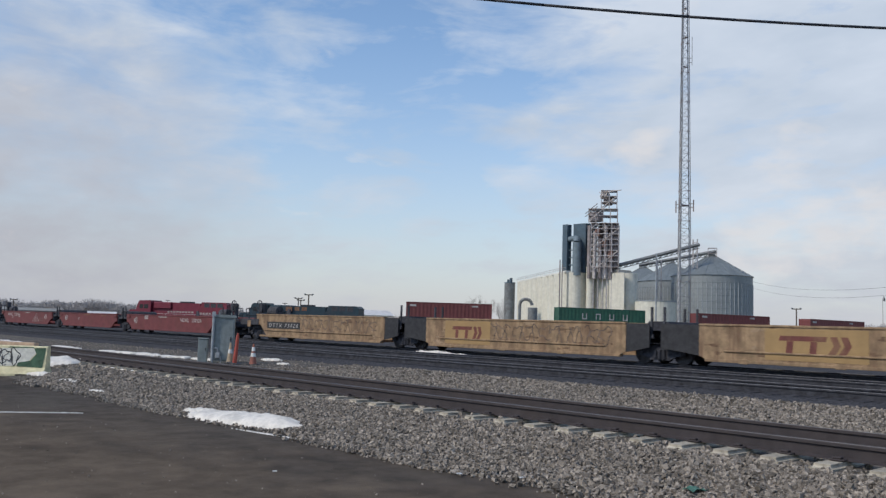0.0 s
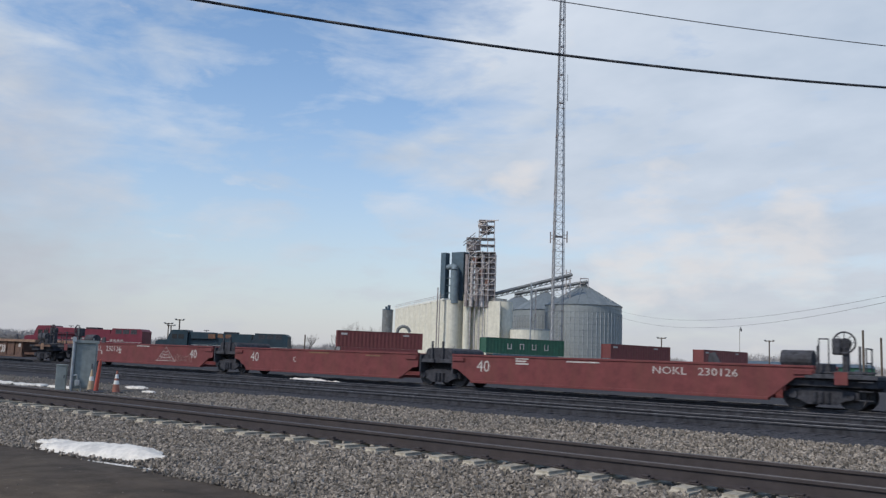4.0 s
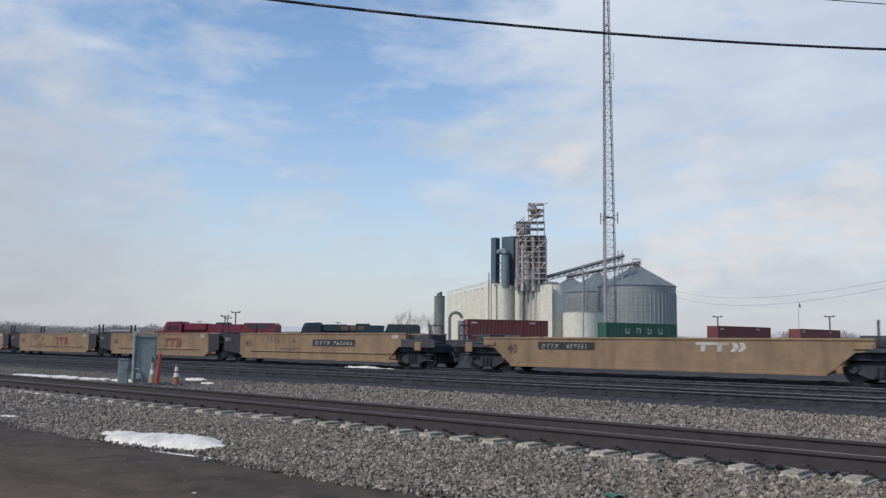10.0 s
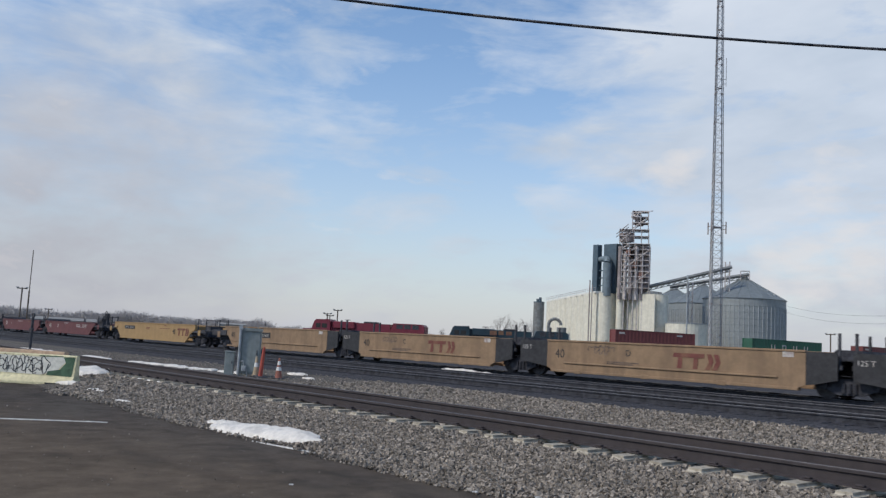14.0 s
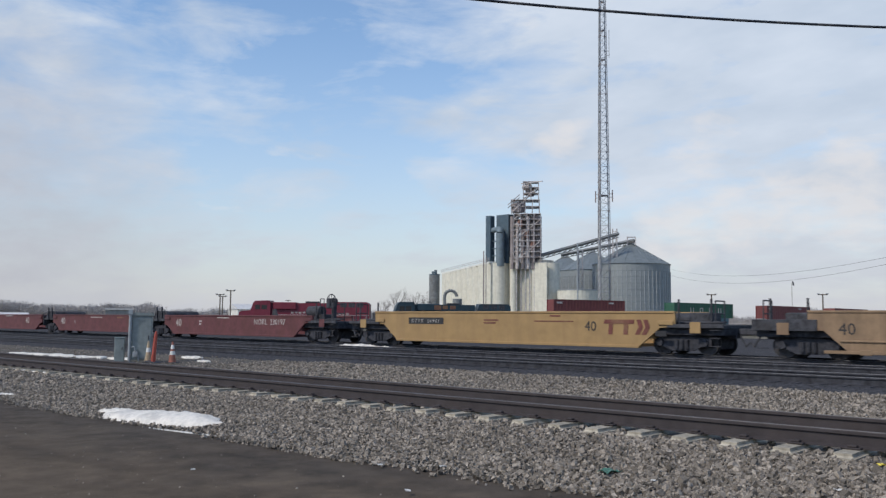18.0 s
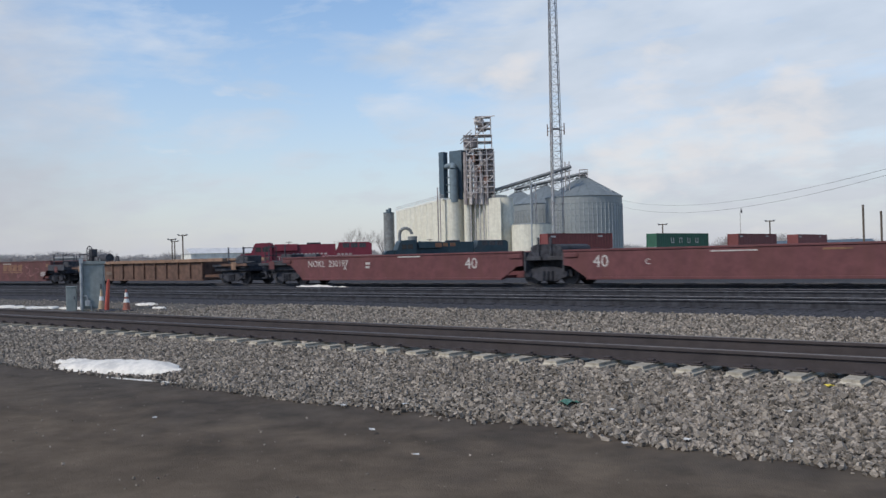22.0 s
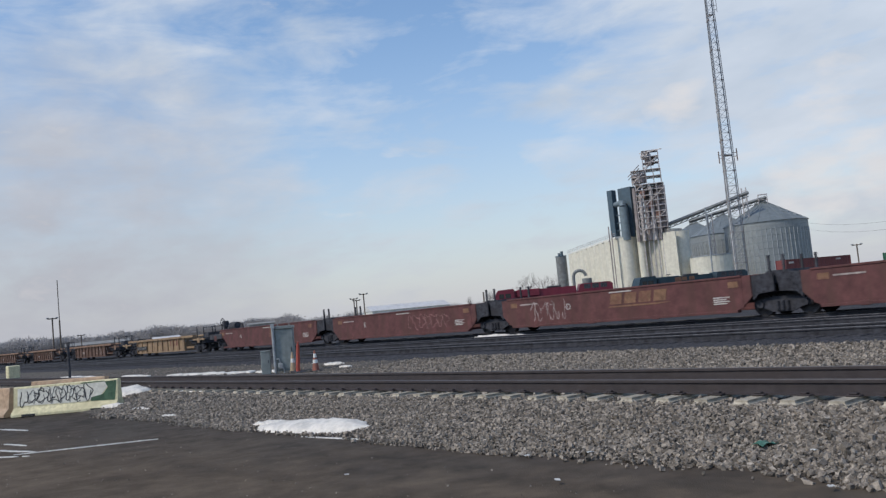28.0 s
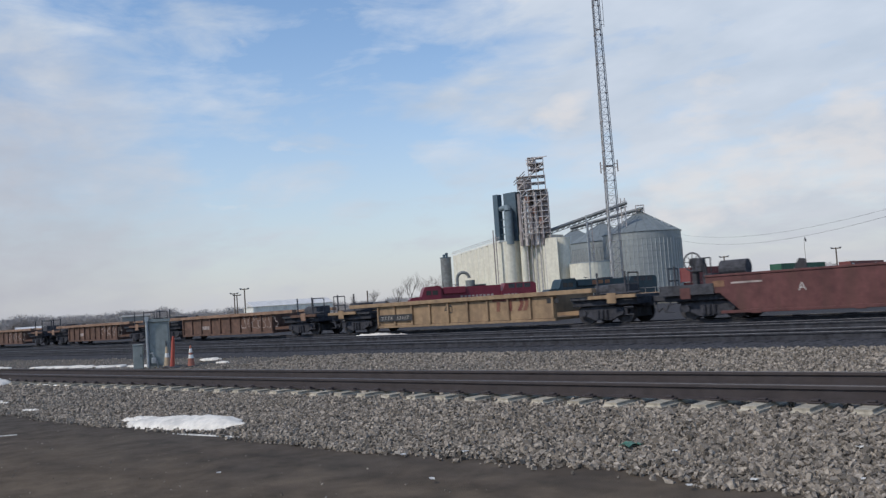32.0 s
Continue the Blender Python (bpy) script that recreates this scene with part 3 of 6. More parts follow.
def squiggle(name, parent, x0, x1, z0, z1, material, seed, thick=0.022, strokes=7, y=-SIDE - 0.006, m=None):
    """Sprayed loops and strokes, unreadable on purpose, as thin raised lines."""
    rnd = random.Random(seed)
    n = strokes
    w = (x1 - x0) / n
    for i in range(n):
        bm = bmesh.new()
        cx, cz = x0 + (i + 0.5) * w, (z0 + z1) / 2
        a0, turns = rnd.uniform(0, 6.28), rnd.uniform(0.55, 1.25)
        rx, rz = w * rnd.uniform(0.35, 0.62), (z1 - z0) * rnd.uniform(0.3, 0.5)
        k = 14
        pts = []
        for j in range(k + 1):
            a = a0 + turns * 2 * math.pi * j / k
            wob = 1 + 0.35 * math.sin(2.7 * a + seed)
            pts.append((cx + rx * wob * math.cos(a), cz + rz * wob * math.sin(a * rnd.uniform(0.96, 1.04))))
        rows = []
        for j, p in enumerate(pts):
            b, e = pts[max(0, j - 1)], pts[min(k, j + 1)]
            dx, dz = e[0] - b[0], e[1] - b[1]
            d = math.hypot(dx, dz) or 1e-6
            ox, oz = -dz / d * thick, dx / d * thick
            rows.append([bm.verts.new(v) for v in ((p[0] + ox, y, p[1] + oz), (p[0] - ox, y, p[1] - oz), (p[0] - ox, y - 0.003, p[1] - oz), (p[0] + ox, y - 0.003, p[1] + oz))])
        for p, q in zip(rows, rows[1:]):
            for e in range(4):
                bm.faces.new((p[e], p[(e + 1) % 4], q[(e + 1) % 4], q[e]))
        bm.faces.new(rows[0]), bm.faces.new(rows[-1][::-1])
        bmesh.ops.recalc_face_normals(bm, faces=bm.faces)
        ob = part(name, bm, material, parent, "unreadable spray-paint loop")
        if m is not None:
            ob.matrix_basis = m


def blocks_logo(parent, x, z, w, h, material, backing=None, top=1.385):
    """A company mark as three plain slanted blocks."""
    y = -SIDE - 0.008
    base = parent
    if backing:
        base = part("logo_panel", boxes((x - 0.5, x + w + 0.5, y - 0.002, y + 0.004, 0.40, top - 0.075)), backing, parent, "brighter repainted yellow panel")
    bm = bmesh.new()
    s = w / 3
    prism([(x, z + h * 0.72), (x + s * 1.95, z + h * 0.72), (x + s * 2.0, z + h), (x + 0.05, z + h)], y - 0.008, y - 0.001, bm)
    for i in range(2):
        a = x + i * s * 0.98
        prism([(a + s * 0.3, z), (a + s * 0.58, z), (a + s * 0.63, z + h * 0.70), (a + s * 0.35, z + h * 0.70)], y - 0.008, y - 0.001, bm)
    for i in range(2):
        a = x + s * (2.02 + 0.42 * i)
        prism([(a, z), (a + s * 0.30, z), (a + s * 0.52, z + h * 0.5), (a + s * 0.38, z + h), (a + s * 0.10, z + h), (a + s * 0.24, z + h * 0.5)], y - 0.008, y - 0.001, bm)
    bmesh.ops.recalc_face_normals(bm, faces=bm.faces)
    return part("logo", bm, material, base, "company mark as plain slanted blocks")


def ribbon(bm, pts, thick, y):
    """A flat raised stroke through (x, z) points."""
    rows = []
    for j, p in enumerate(pts):
        b, e = pts[max(0, j - 1)], pts[min(len(pts) - 1, j + 1)]
        dx, dz = e[0] - b[0], e[1] - b[1]
        d = math.hypot(dx, dz) or 1e-6
        ox, oz = -dz / d * thick, dx / d * thick
        rows.append([bm.verts.new(v) for v in ((p[0] + ox, y, p[1] + oz), (p[0] - ox, y, p[1] - oz), (p[0] - ox, y - 0.003, p[1] - oz), (p[0] + ox, y - 0.003, p[1] + oz))])
    for p, q in zip(rows, rows[1:]):
        for e in range(4):
            bm.faces.new((p[e], p[(e + 1) % 4], q[(e + 1) % 4], q[e]))
    bm.faces.new(rows[0]), bm.faces.new(rows[-1][::-1])


def fan_tag(parent, x, z, w, h, material):
    """A sprayed triangle with nested bars and rays inside it."""
    y = -SIDE - 0.007
    shapes = [[(x, z), (x + w * 0.5, z + h), (x + w, z)], [(x - 0.1, z + 0.02), (x + w + 0.1, z + 0.03)]]
    for f in (0.30, 0.52, 0.70):
        shapes.append([(x + w * 0.5 * f + 0.05, z + h * f), (x + w * 0.5, z + h * f - 0.06), (x + w - w * 0.5 * f - 0.05, z + h * f)])
    for f in (0.2, 0.4, 0.6, 0.8):
        shapes.append([(x + w * f, z + 0.03), (x + w * (0.5 + (f - 0.5) * 0.5), z + h * 0.46)])
    for i, pts in enumerate(shapes):
        bm = bmesh.new()
        ribbon(bm, pts, 0.02, y - 0.0005 * i)
        bmesh.ops.recalc_face_normals(bm, faces=bm.faces)
        part("graffiti", bm, material, parent, "sprayed line of a triangle tag")


def rust_patches(parent, lo, hi, z0, z1, seed):
    """Ragged rust stains and scraped paint along a weathered side."""
    rnd = random.Random(100 + seed)
    for i in range(34):
        edge = i % 3
        cx = rnd.uniform(lo + 0.5, hi - 0.5)
        cz = z1 - 0.06 - rnd.random() ** 2 * 0.4 if edge == 0 else z0 + 0.12 + rnd.random() ** 2 * 0.35 if edge == 1 else rnd.uniform(z0 + 0.2, z1 - 0.2)
        rx, rz = rnd.uniform(0.05, 0.42), rnd.uniform(0.02, 0.10)
        n = 11
        pts = []
        for j in range(n):
            a = 2 * math.pi * j / n
            k = rnd.uniform(0.45, 1.25)
            pts.append((min(hi - 0.05, max(lo + 0.05, cx + rx * k * math.cos(a))), min(z1 - 0.035, max(z0 + 0.04, cz + rz * k * math.sin(a)))))
        y = -SIDE - 0.0015 - 0.00012 * i
        part("rust_patch", prism(pts, y, y + 0.0012), rust_stain if i % 4 else bare_tan, parent, "ragged rust stain")


def swoosh_logo(parent, x, z, w, h):
    y = -SIDE - 0.008
    bm = bmesh.new()
    s = w / 4.2
    for i in range(4):
        a = x + i * s * 1.05
        prism([(a, z + h * 0.25), (a + s * 0.85, z + h * 0.25), (a + s * 1.0, z + h), (a + s * 0.15, z + h)], y - 0.005, y + 0.001, bm)
    prism([(x - 0.1, z + 0.02), (x + w * 0.8, z + 0.02), (x + w * 1.05, z + h * 0.14), (x - 0.02, z + h * 0.14)], y - 0.005, y + 0.001, bm)
    bmesh.ops.recalc_face_normals(bm, faces=bm.faces)
    return part("logo", bm, logo_gold, parent, "faded gold company mark as plain slanted blocks")


BRAKES = {(2, -1), (3, 1), (5, -1), (6, 1), (14, 1), (17, -1), (22, -1)}     # units and ends that carry the hand brake


def well_unit(kind, right, left, paint, ends, label, marks=(), seed=0, posts=False):
    """One unit of a well car between two couplings at x = left and x = right. ends: what stands at its left and right, 'c' a coupler, 'a' an articulated joint."""
    L = right - left
    car = thing("well_car", label, "well car", pose((left + right) / 2, 30.6, 0), group="freight train of empty well cars")
    short = 0.95 if kind == "deep" else 1.35
    lo, hi = -L / 2 + (2.35 if ends[0] == "c" else 1.9 if kind == "flat" and paint is not oxide else short), L / 2 - (2.35 if ends[1] == "c" else short)
    top, floor_z = {"flat": 1.56, "deep": 1.33, "rib": 1.385}[kind], 0.29
    if kind == "deep" and paint in (gold, yellow):
        top = 1.54 if paint is gold else 1.385
    if kind == "flat":
        outline = [(lo, top), (lo, 0.42), (lo + 0.25, floor_z + 0.03), (hi - 0.25, floor_z + 0.03), (hi, 0.42), (hi, top)]
        if ends[0] == "c":
            outline[1:3] = [(lo, 0.98), (lo + 0.5, 0.95), (lo + 1.2, floor_z + 0.03)]
        if ends[1] == "c":
            outline[-3:-1] = [(hi - 1.2, floor_z + 0.03), (hi - 0.5, 0.95), (hi, 0.98)]
    elif kind == "deep":
        (a0, b0, c0_), (a1, b1, c1_) = [(0.98, 0.60, 1.45) if e == "c" else (0.74, 0.30, 1.0) for e in ends]
        outline = [(lo, top), (lo, a0 + 0.04), (lo + b0, a0), (lo + c0_, floor_z), (hi - c1_, floor_z), (hi - b1, a1), (hi, a1 + 0.04), (hi, top)]
    else:
        outline = [(lo + 1.9, top), (lo + 1.9, floor_z + 0.05), (hi - 1.9, floor_z + 0.05), (hi - 1.9, top)]
    for s in (-1, 1):
        y0, y1 = sorted((s * SIDE, s * (SIDE - 0.09)))
        side = part("side_panel", prism(outline, y0, y1), paint, car)
        e0, e1 = (lo, hi)
        part("top_chord", boxes((e0, e1, *sorted((s * (SIDE + (0.16 if kind == "rib" else 0.035)), s * (SIDE - 0.16))), top - (0.13 if kind == "rib" else 0.03), top + 0.05), bevel=0.012), faded_flange if paint is brown else paint, car)
        part("bottom_sill", boxes((outline[2 if kind != "deep" else 3][0], outline[-3 if kind != "deep" else -4][0], *sorted((s * (SIDE + 0.05), s * (SIDE - 0.2))), floor_z - 0.07, floor_z + 0.035), bevel=0.01), paint, car)
        if kind == "flat" and paint is not oxide:
            part("side_ledge", boxes((lo + 1.0, hi - 1.0, *sorted((s * (SIDE + 0.002), s * (SIDE + 0.055))), 0.60, 0.665), bevel=0.012), paint, side)
        if kind == "flat":
            for x in np.arange(lo + 1.6, hi - 1.2, 3.4):
                part("sill_foot", boxes((x, x + 0.34, *sorted((s * (SIDE + 0.052), s * (SIDE - 0.1))), floor_z - 0.10, floor_z + 0.07), bevel=0.015), paint, side)
        if kind == "rib":
            n = 9
            for i in range(n + 1):
                x = lo + 1.98 + (hi - lo - 3.96) * i / n
                part("side_stake", boxes((x - 0.05, x + 0.05, *sorted((s * (SIDE + 0.002), s * (SIDE + 0.09))), floor_z + 0.04, top - 0.131), bevel=0.01), paint, side)
        if kind == "deep" and s < 0:
            for x in (lo + 0.35, hi - 0.35):
                part("end_bracket", boxes((x - 0.3, x + 0.3, -SIDE - 0.06, -SIDE - 0.002, 1.08, 1.24), bevel=0.015), paint, side)
    # floor of the well: cross beams with openings between them
    for x in np.linspace(lo + 2.3, hi - 2.3, 6):
        part("floor_beam", boxes((x - 0.22, x + 0.22, -SIDE + 0.092, SIDE - 0.092, floor_z - 0.06, floor_z + 0.06)), paint, car)
    for s, x, e in ((-1, lo, ends[0]), (1, hi, ends[1])):
        inner = x - s * (1.0 if kind != "rib" else 1.95)
        part("end_bulkhead", boxes((inner - 0.06, inner + 0.06, -SIDE + 0.092, SIDE - 0.092, 0.55, top - 0.08)), paint, car)
        tip = s * L / 2
        if e == "c":
            a, b = sorted((x - s * 1.2, tip - s * 0.55))
            part("end_platform", boxes((a, b, -1.36, 1.36, 0.96, 1.10), bevel=0.02), black_iron, car)
            part("centre_sill", boxes((a, b, -0.28, 0.28, 0.62, 0.955), bevel=0.02), black_iron, car)
            part("underframe", boxes((a + 0.02, b - 0.02, -1.22, 1.22, 0.72, 0.958), bevel=0.02), joint_black, car, "deep dark underframe over the truck")
            # black block added under the platform to close the view through
            part("draft_gear", boxes((*sorted((x - s * 1.2, tip - s * 1.0)), -0.6, 0.6, 0.22, 0.615), bevel=0.02), joint_black, car)
            for y in (-1, 1):
                part("end_sill", boxes((*sorted((x - s * 0.3, tip - s * 0.5)), *sorted((y * 1.375, y * 1.46)), 0.985 if kind != "flat" else 0.93, 1.125 if kind != "flat" else 1.31), bevel=0.012), black_iron if kind != "rib" else paint, car, "narrow sill over the truck")
            part("corner_plate", boxes((*sorted((tip - s * 1.35, tip - s * 1.75)), -1.475, -1.462, 0.80, 1.20), bevel=0.004), faded_flange if paint is brown else paint, car)
            part("air_hose", tubes([((tip - s * 0.35, -0.35, 0.72), (tip - s * 0.15, -0.4, 0.35)), ((tip - s * 0.15, -0.4, 0.35), (tip - s * 0.02, -0.35, 0.5))], 0.035), black_iron, car)
            for px in (1.05, 2.3):
                part("stanchion", tubes([((tip - s * px, -1.2, 1.1), (tip - s * px, -1.2, 2.02))], 0.04), black_iron, car)
            part("pipe_run", tubes([((tip - s * 0.7, -0.95, 1.17), (x - s * 0.2, -0.95, 1.17)), ((tip - s * 0.7, -0.7, 1.2), (x - s * 0.2, -0.7, 1.2))], 0.035), black_iron, car)
            part("coupler", boxes((*sorted((tip - s * 0.55, tip + s * 0.02)), -0.11, 0.11, 0.74, 0.98), bevel=0.03), black_iron, car, "rusty knuckle coupler")
            truck(car, tip - s * 2.25)
            tx = tip - s * 0.85
            part("hand_rail", tubes([((tx, -1.3, 1.1), (tx, -1.3, 1.95)), ((tx, -0.55, 1.1), (tx, -0.55, 1.95)), ((tx, -1.3, 1.95), (tx, -0.55, 1.95)), ((tx, -1.3, 1.5), (tx, -0.55, 1.5))], 0.025), black_iron, car)
            for k in range(4):
                part("ladder_rung", tubes([((tx - s * 0.2, -1.385, 0.35 + 0.28 * k), (tx + s * 0.2, -1.385, 0.35 + 0.28 * k))], 0.018), black_iron, car)
            if (seed, s) in BRAKES:
                stand = part("brake_stand", boxes((tx - s * 0.75 - 0.09, tx - s * 0.75 + 0.09, -0.72, -0.48, 1.1, 2.05), bevel=0.02), black_iron, car)
                bm = ring(bmesh.new(), (tx - s * 0.75, -0.80, 2.14), 0.34, 0.03, axis="z", steps=14)
                for q in range(4):
                    aa = q * math.pi / 4
                    tube(bm, (tx - s * 0.75 - 0.33 * math.cos(aa), -0.80, 2.14 - 0.33 * math.sin(aa)), (tx - s * 0.75 + 0.33 * math.cos(aa), -0.80, 2.14 + 0.33 * math.sin(aa)), 0.014, sides=5)
                part("brake_wheel", bm, black_iron, stand, "spoked black hand brake wheel")
                part("gear_housing", tubes([((tx - s * 0.75, -0.76, 2.12), (tx - s * 0.75, -0.5, 2.12))], 0.17, 14), black_iron, stand, "round gear case behind the brake wheel")
                part("gear_box", boxes((*sorted((tx - s * 0.86, tx - s * 1.12)), -0.85, -0.45, 1.75, 2.28), bevel=0.04), black_iron, stand, "boxed brake gear behind the wheel")
                part("hoop_rail", tubes([((tx - s * 1.2, -0.9, 1.1), (tx - s * 1.2, -0.9, 2.25)), ((tx - s * 1.2, -0.9, 2.25), (tx - s * 1.5, -0.9, 2.25)), ((tx - s * 1.5, -0.9, 2.25), (tx - s * 1.5, -0.9, 1.1))], 0.022), black_iron, car)
                part("air_tank", tubes([((tx - s * 1.75, -0.55, top + 0.26), (tx - s * 2.75, -0.55, top + 0.26))], 0.29, 16), black_iron, car, "round air reservoir on the end platform")
                part("tank_saddle", boxes((*sorted((tx - s * 1.9, tx - s * 2.6)), -0.8, -0.3, 1.1, top), bevel=0.02), black_iron, car)
                part("valve_box", boxes((*sorted((tx - s * 1.15, tx - s * 1.6)), -0.9, -0.2, 1.1, top + 0.12), bevel=0.03), black_iron, car)
                part("roof_bracket", prism([(x - s * 3.1, top + 0.051), (x - s * 3.55, top + 0.051), (x - s * 3.5, top + 0.36), (x - s * 3.3, top + 0.40)], -1.3, -1.22), black_iron, car, "small upright bracket on the top chord")
            else:
                part("valve_box", boxes((*sorted((tx - s * 0.5, tx - s * 1.3)), -0.7, 0.3, 1.1, 1.55), bevel=0.04), black_iron, car)
                part("air_tank", tubes([((tx - s * 1.5, 0.2, 1.32), (tx - s * 2.4, 0.2, 1.32))], 0.22, 14), black_iron, car)
        else:
            a, b = sorted((x - s * 0.95, tip - s * 0.16))
            part("end_platform", boxes((a, b, -1.30, 1.30, 0.98, 1.14), bevel=0.02), black_iron, car)
            part("end_frame", boxes((*sorted((x + s * 0.02, x + s * 0.10)), -1.34, 1.34, 0.55, top), bevel=0.01), black_iron, car)
            if kind == "flat":
                for y in (-1, 1):
                    far_x = tip - s * (0.98 if paint is oxide else 0.26)
                    if paint is oxide:
                        shape = [(x + s * 0.004, 0.45), (far_x, 0.80), (far_x, top), (x + s * 0.004, top)]
                        part("joint_panel", prism([(far_x + s * 0.004, 0.62), (far_x + s * 0.25, 0.86), (tip - s * 0.10, 0.92), (tip - s * 0.10, top + 0.03), (far_x + s * 0.004, top - 0.01)], *sorted((y * 1.37, y * 1.30))), joint_black, car, "black panel beside the joint")
                    else:
                        shape = [(x + s * 0.004, 0.42), (x + s * 0.3, 0.46), (far_x, 0.64), (far_x, top - 0.1), (far_x - s * 0.1, top), (x + s * 0.004, top)]
                    pan = part("end_panel", prism(shape, *sorted((y * 1.41, y * 1.33))), paint if paint is oxide else black_paint, car, "sheet beside the articulated joint")
                    if y < 0:
                        part("joint_bellows", tubes([((tip - s * 0.04 - s * 0.11 * q, -1.22, 1.05), (tip - s * 0.04 - s * 0.11 * q, 1.22, 1.05)) for q in range(3)], 0.16 if paint is oxide else 0.27, 10), joint_black, car, "dark corrugated joint cover")
                    if y < 0 and s < 0 and paint is yellow:
                        lettering("125 T", 0.26, tip + 0.36, -1.42, 1.16, white_paint, pan)
            if posts:
                for y in (-1.2, 1.2):
                    part("stanchion", boxes((*sorted((tip - s * 0.24, tip - s * 0.33)), y - 0.045, y + 0.045, 1.14, 2.22), bevel=0.012), black_iron, car)
            else:
                part("joint_cover", tubes([((tip - s * 0.5, -1.15, 1.38), (tip - s * 0.5, 1.15, 1.38))], 0.23, 14), black_iron, car)
                part("stanchion", boxes((*sorted((tip - s * 0.25, tip - s * 0.33)), -1.29, -1.21, 1.14, 1.9), bevel=0.012), black_iron, car)
            if s < 0:
                truck(car, tip)
                # black block added between the side frames, so nothing shows through the joint
                part("joint_shroud", prism([(tip - 1.25, 0.22), (tip + 1.25, 0.22), (tip + 1.05, 0.95), (tip - 1.05, 0.95)], -0.6, 0.6), joint_black, car, "black filler block over the shared truck")
                part("joint_hood", prism([(tip - 1.05, 0.98), (tip + 1.05, 0.98), (tip + 0.8, 1.25), (tip + 0.4, 1.66 if posts else 1.62), (tip - 0.4, 1.66 if posts else 1.62), (tip - 0.8, 1.25)], -1.2, 1.2), joint_black, car, "black hump over the articulated joint")
                part("joint_casting", boxes((tip - 0.45, tip + 0.45, -0.3, 0.3, 0.72, 0.97), bevel=0.03), black_iron, car)
    span = hi - lo
    y = -SIDE - 0.010

    def lift(z):
        return floor_z + (z - floor_z) * (top - floor_z) / 1.095

    if paint is tan:
        rust_patches(car, lo, hi, floor_z, top, seed)
    for k in marks:
        if k[0] == "text":
            _, text, fx, z, size, material = k[:6]
            z = lift(z)
            tx = lo + fx * span
            if text == "40":
                tx = max(tx, lo + (1.30 if kind == "deep" else 1.98 if kind == "rib" else 0.95 if ends[0] == "c" else 0.2))
                tx = min(tx, hi - (2.0 if kind == "deep" else 0.9))
            lettering(text, size, tx, y, z, material, car, wide=k[6] if len(k) > 6 else 1.0)
        elif k[0] == "plate":
            _, text, fx, z, size = k[:5]
            wide = k[5] if len(k) > 5 else 1.0
            z, w = lift(z), len(text) * size * 0.71 * wide
            y = -SIDE - (0.102 if kind == "rib" else 0.010)
            p = part("number_panel", boxes((lo + fx * span - 0.18, lo + fx * span + w + 0.18, y - 0.001, y + 0.008, z - size * 0.26, z + size * 1.0)), black_paint, car, "black stencilled panel")
            lettering(text, size, lo + fx * span, y - 0.004, z, plate_white, p, lean=0.18, gap=1.35, wide=wide)
            y = -SIDE - 0.010
        elif k[0] == "blocks":
            _, fx, z, w, h, material, backing = k
            blocks_logo(car, lo + fx * span, lift(z), w, h, material, backing, top)
        elif k[0] == "fan":
            _, fx, z, w, h, material = k
            fan_tag(car, lo + fx * span, lift(z), w, h, material)
        elif k[0] == "swoosh":
            _, fx, z, w, h = k
            swoosh_logo(car, lo + fx * span, lift(z), w, h)
        elif k[0] == "spray":
            _, f0, f1, z0, z1, material, n = k
            squiggle("graffiti", car, lo + f0 * span, lo + f1 * span, lift(z0), lift(z1), material, seed + n, thick=0.015 if material is spray_pale else 0.022, strokes=n)
        elif k[0] == "bars":
            _, fx, z, w, h, material, rows = k
            z = lift(z)
            for i in range(rows):
                part("stencil_line", boxes((lo + fx * span, lo + fx * span + w * (1 - 0.18 * (i % 2)), y - 0.003, y + 0.008, z - i * h * 1.7, z - i * h * 1.7 + h)), material, car, "small unreadable stencil line")
    return car


K = 0.9733
GAPS = [19.3, 34.8, 51.6, 70.0, 84.9, 103.3, 123.0, 144.0, 161.9, 177.4, 192.8, 207.3, 224.2, 245.1, 263.2, 279.2, 297.5, 317.0, 335.1, 349.5, 365.2, 380.9, 398.6, 418.2, 436.6, 453.2]
GAPS = [-g * K for g in GAPS]


def forty(fx, material=black_paint):
    return ("text", "40", fx, 0.76 if material is black_paint else 0.72, 0.54 if material is black_paint else 0.66, material)


train = []
lab_y = "empty weathered yellow well car unit"
u = [("flat", GAPS[0] + 16, GAPS[0], tan, "aa", lab_y + ", with dark red blocks", [("blocks", 0.24, 0.60, 2.5, 0.60, logo_red, gold)], True),
     ("flat", GAPS[0], GAPS[1], tan, "aa", lab_y + ", sprayed all over", [("blocks", 0.16, 0.60, 2.0, 0.58, logo_red, gold), ("spray", 0.36, 0.94, 0.62, 1.26, spray, 13)], True),
     ("flat", GAPS[1], GAPS[2], tan, "ca", lab_y + ", with a number panel", [("plate", "DTTX 73028", 0.115, 0.76, 0.32, 1.42), ("spray", 0.36, 0.95, 0.72, 1.28, spray, 12), ("spray", 0.28, 0.34, 0.8, 1.2, spray, 2)], True)]
lab_r = "empty faded red well car unit with sloping ends"
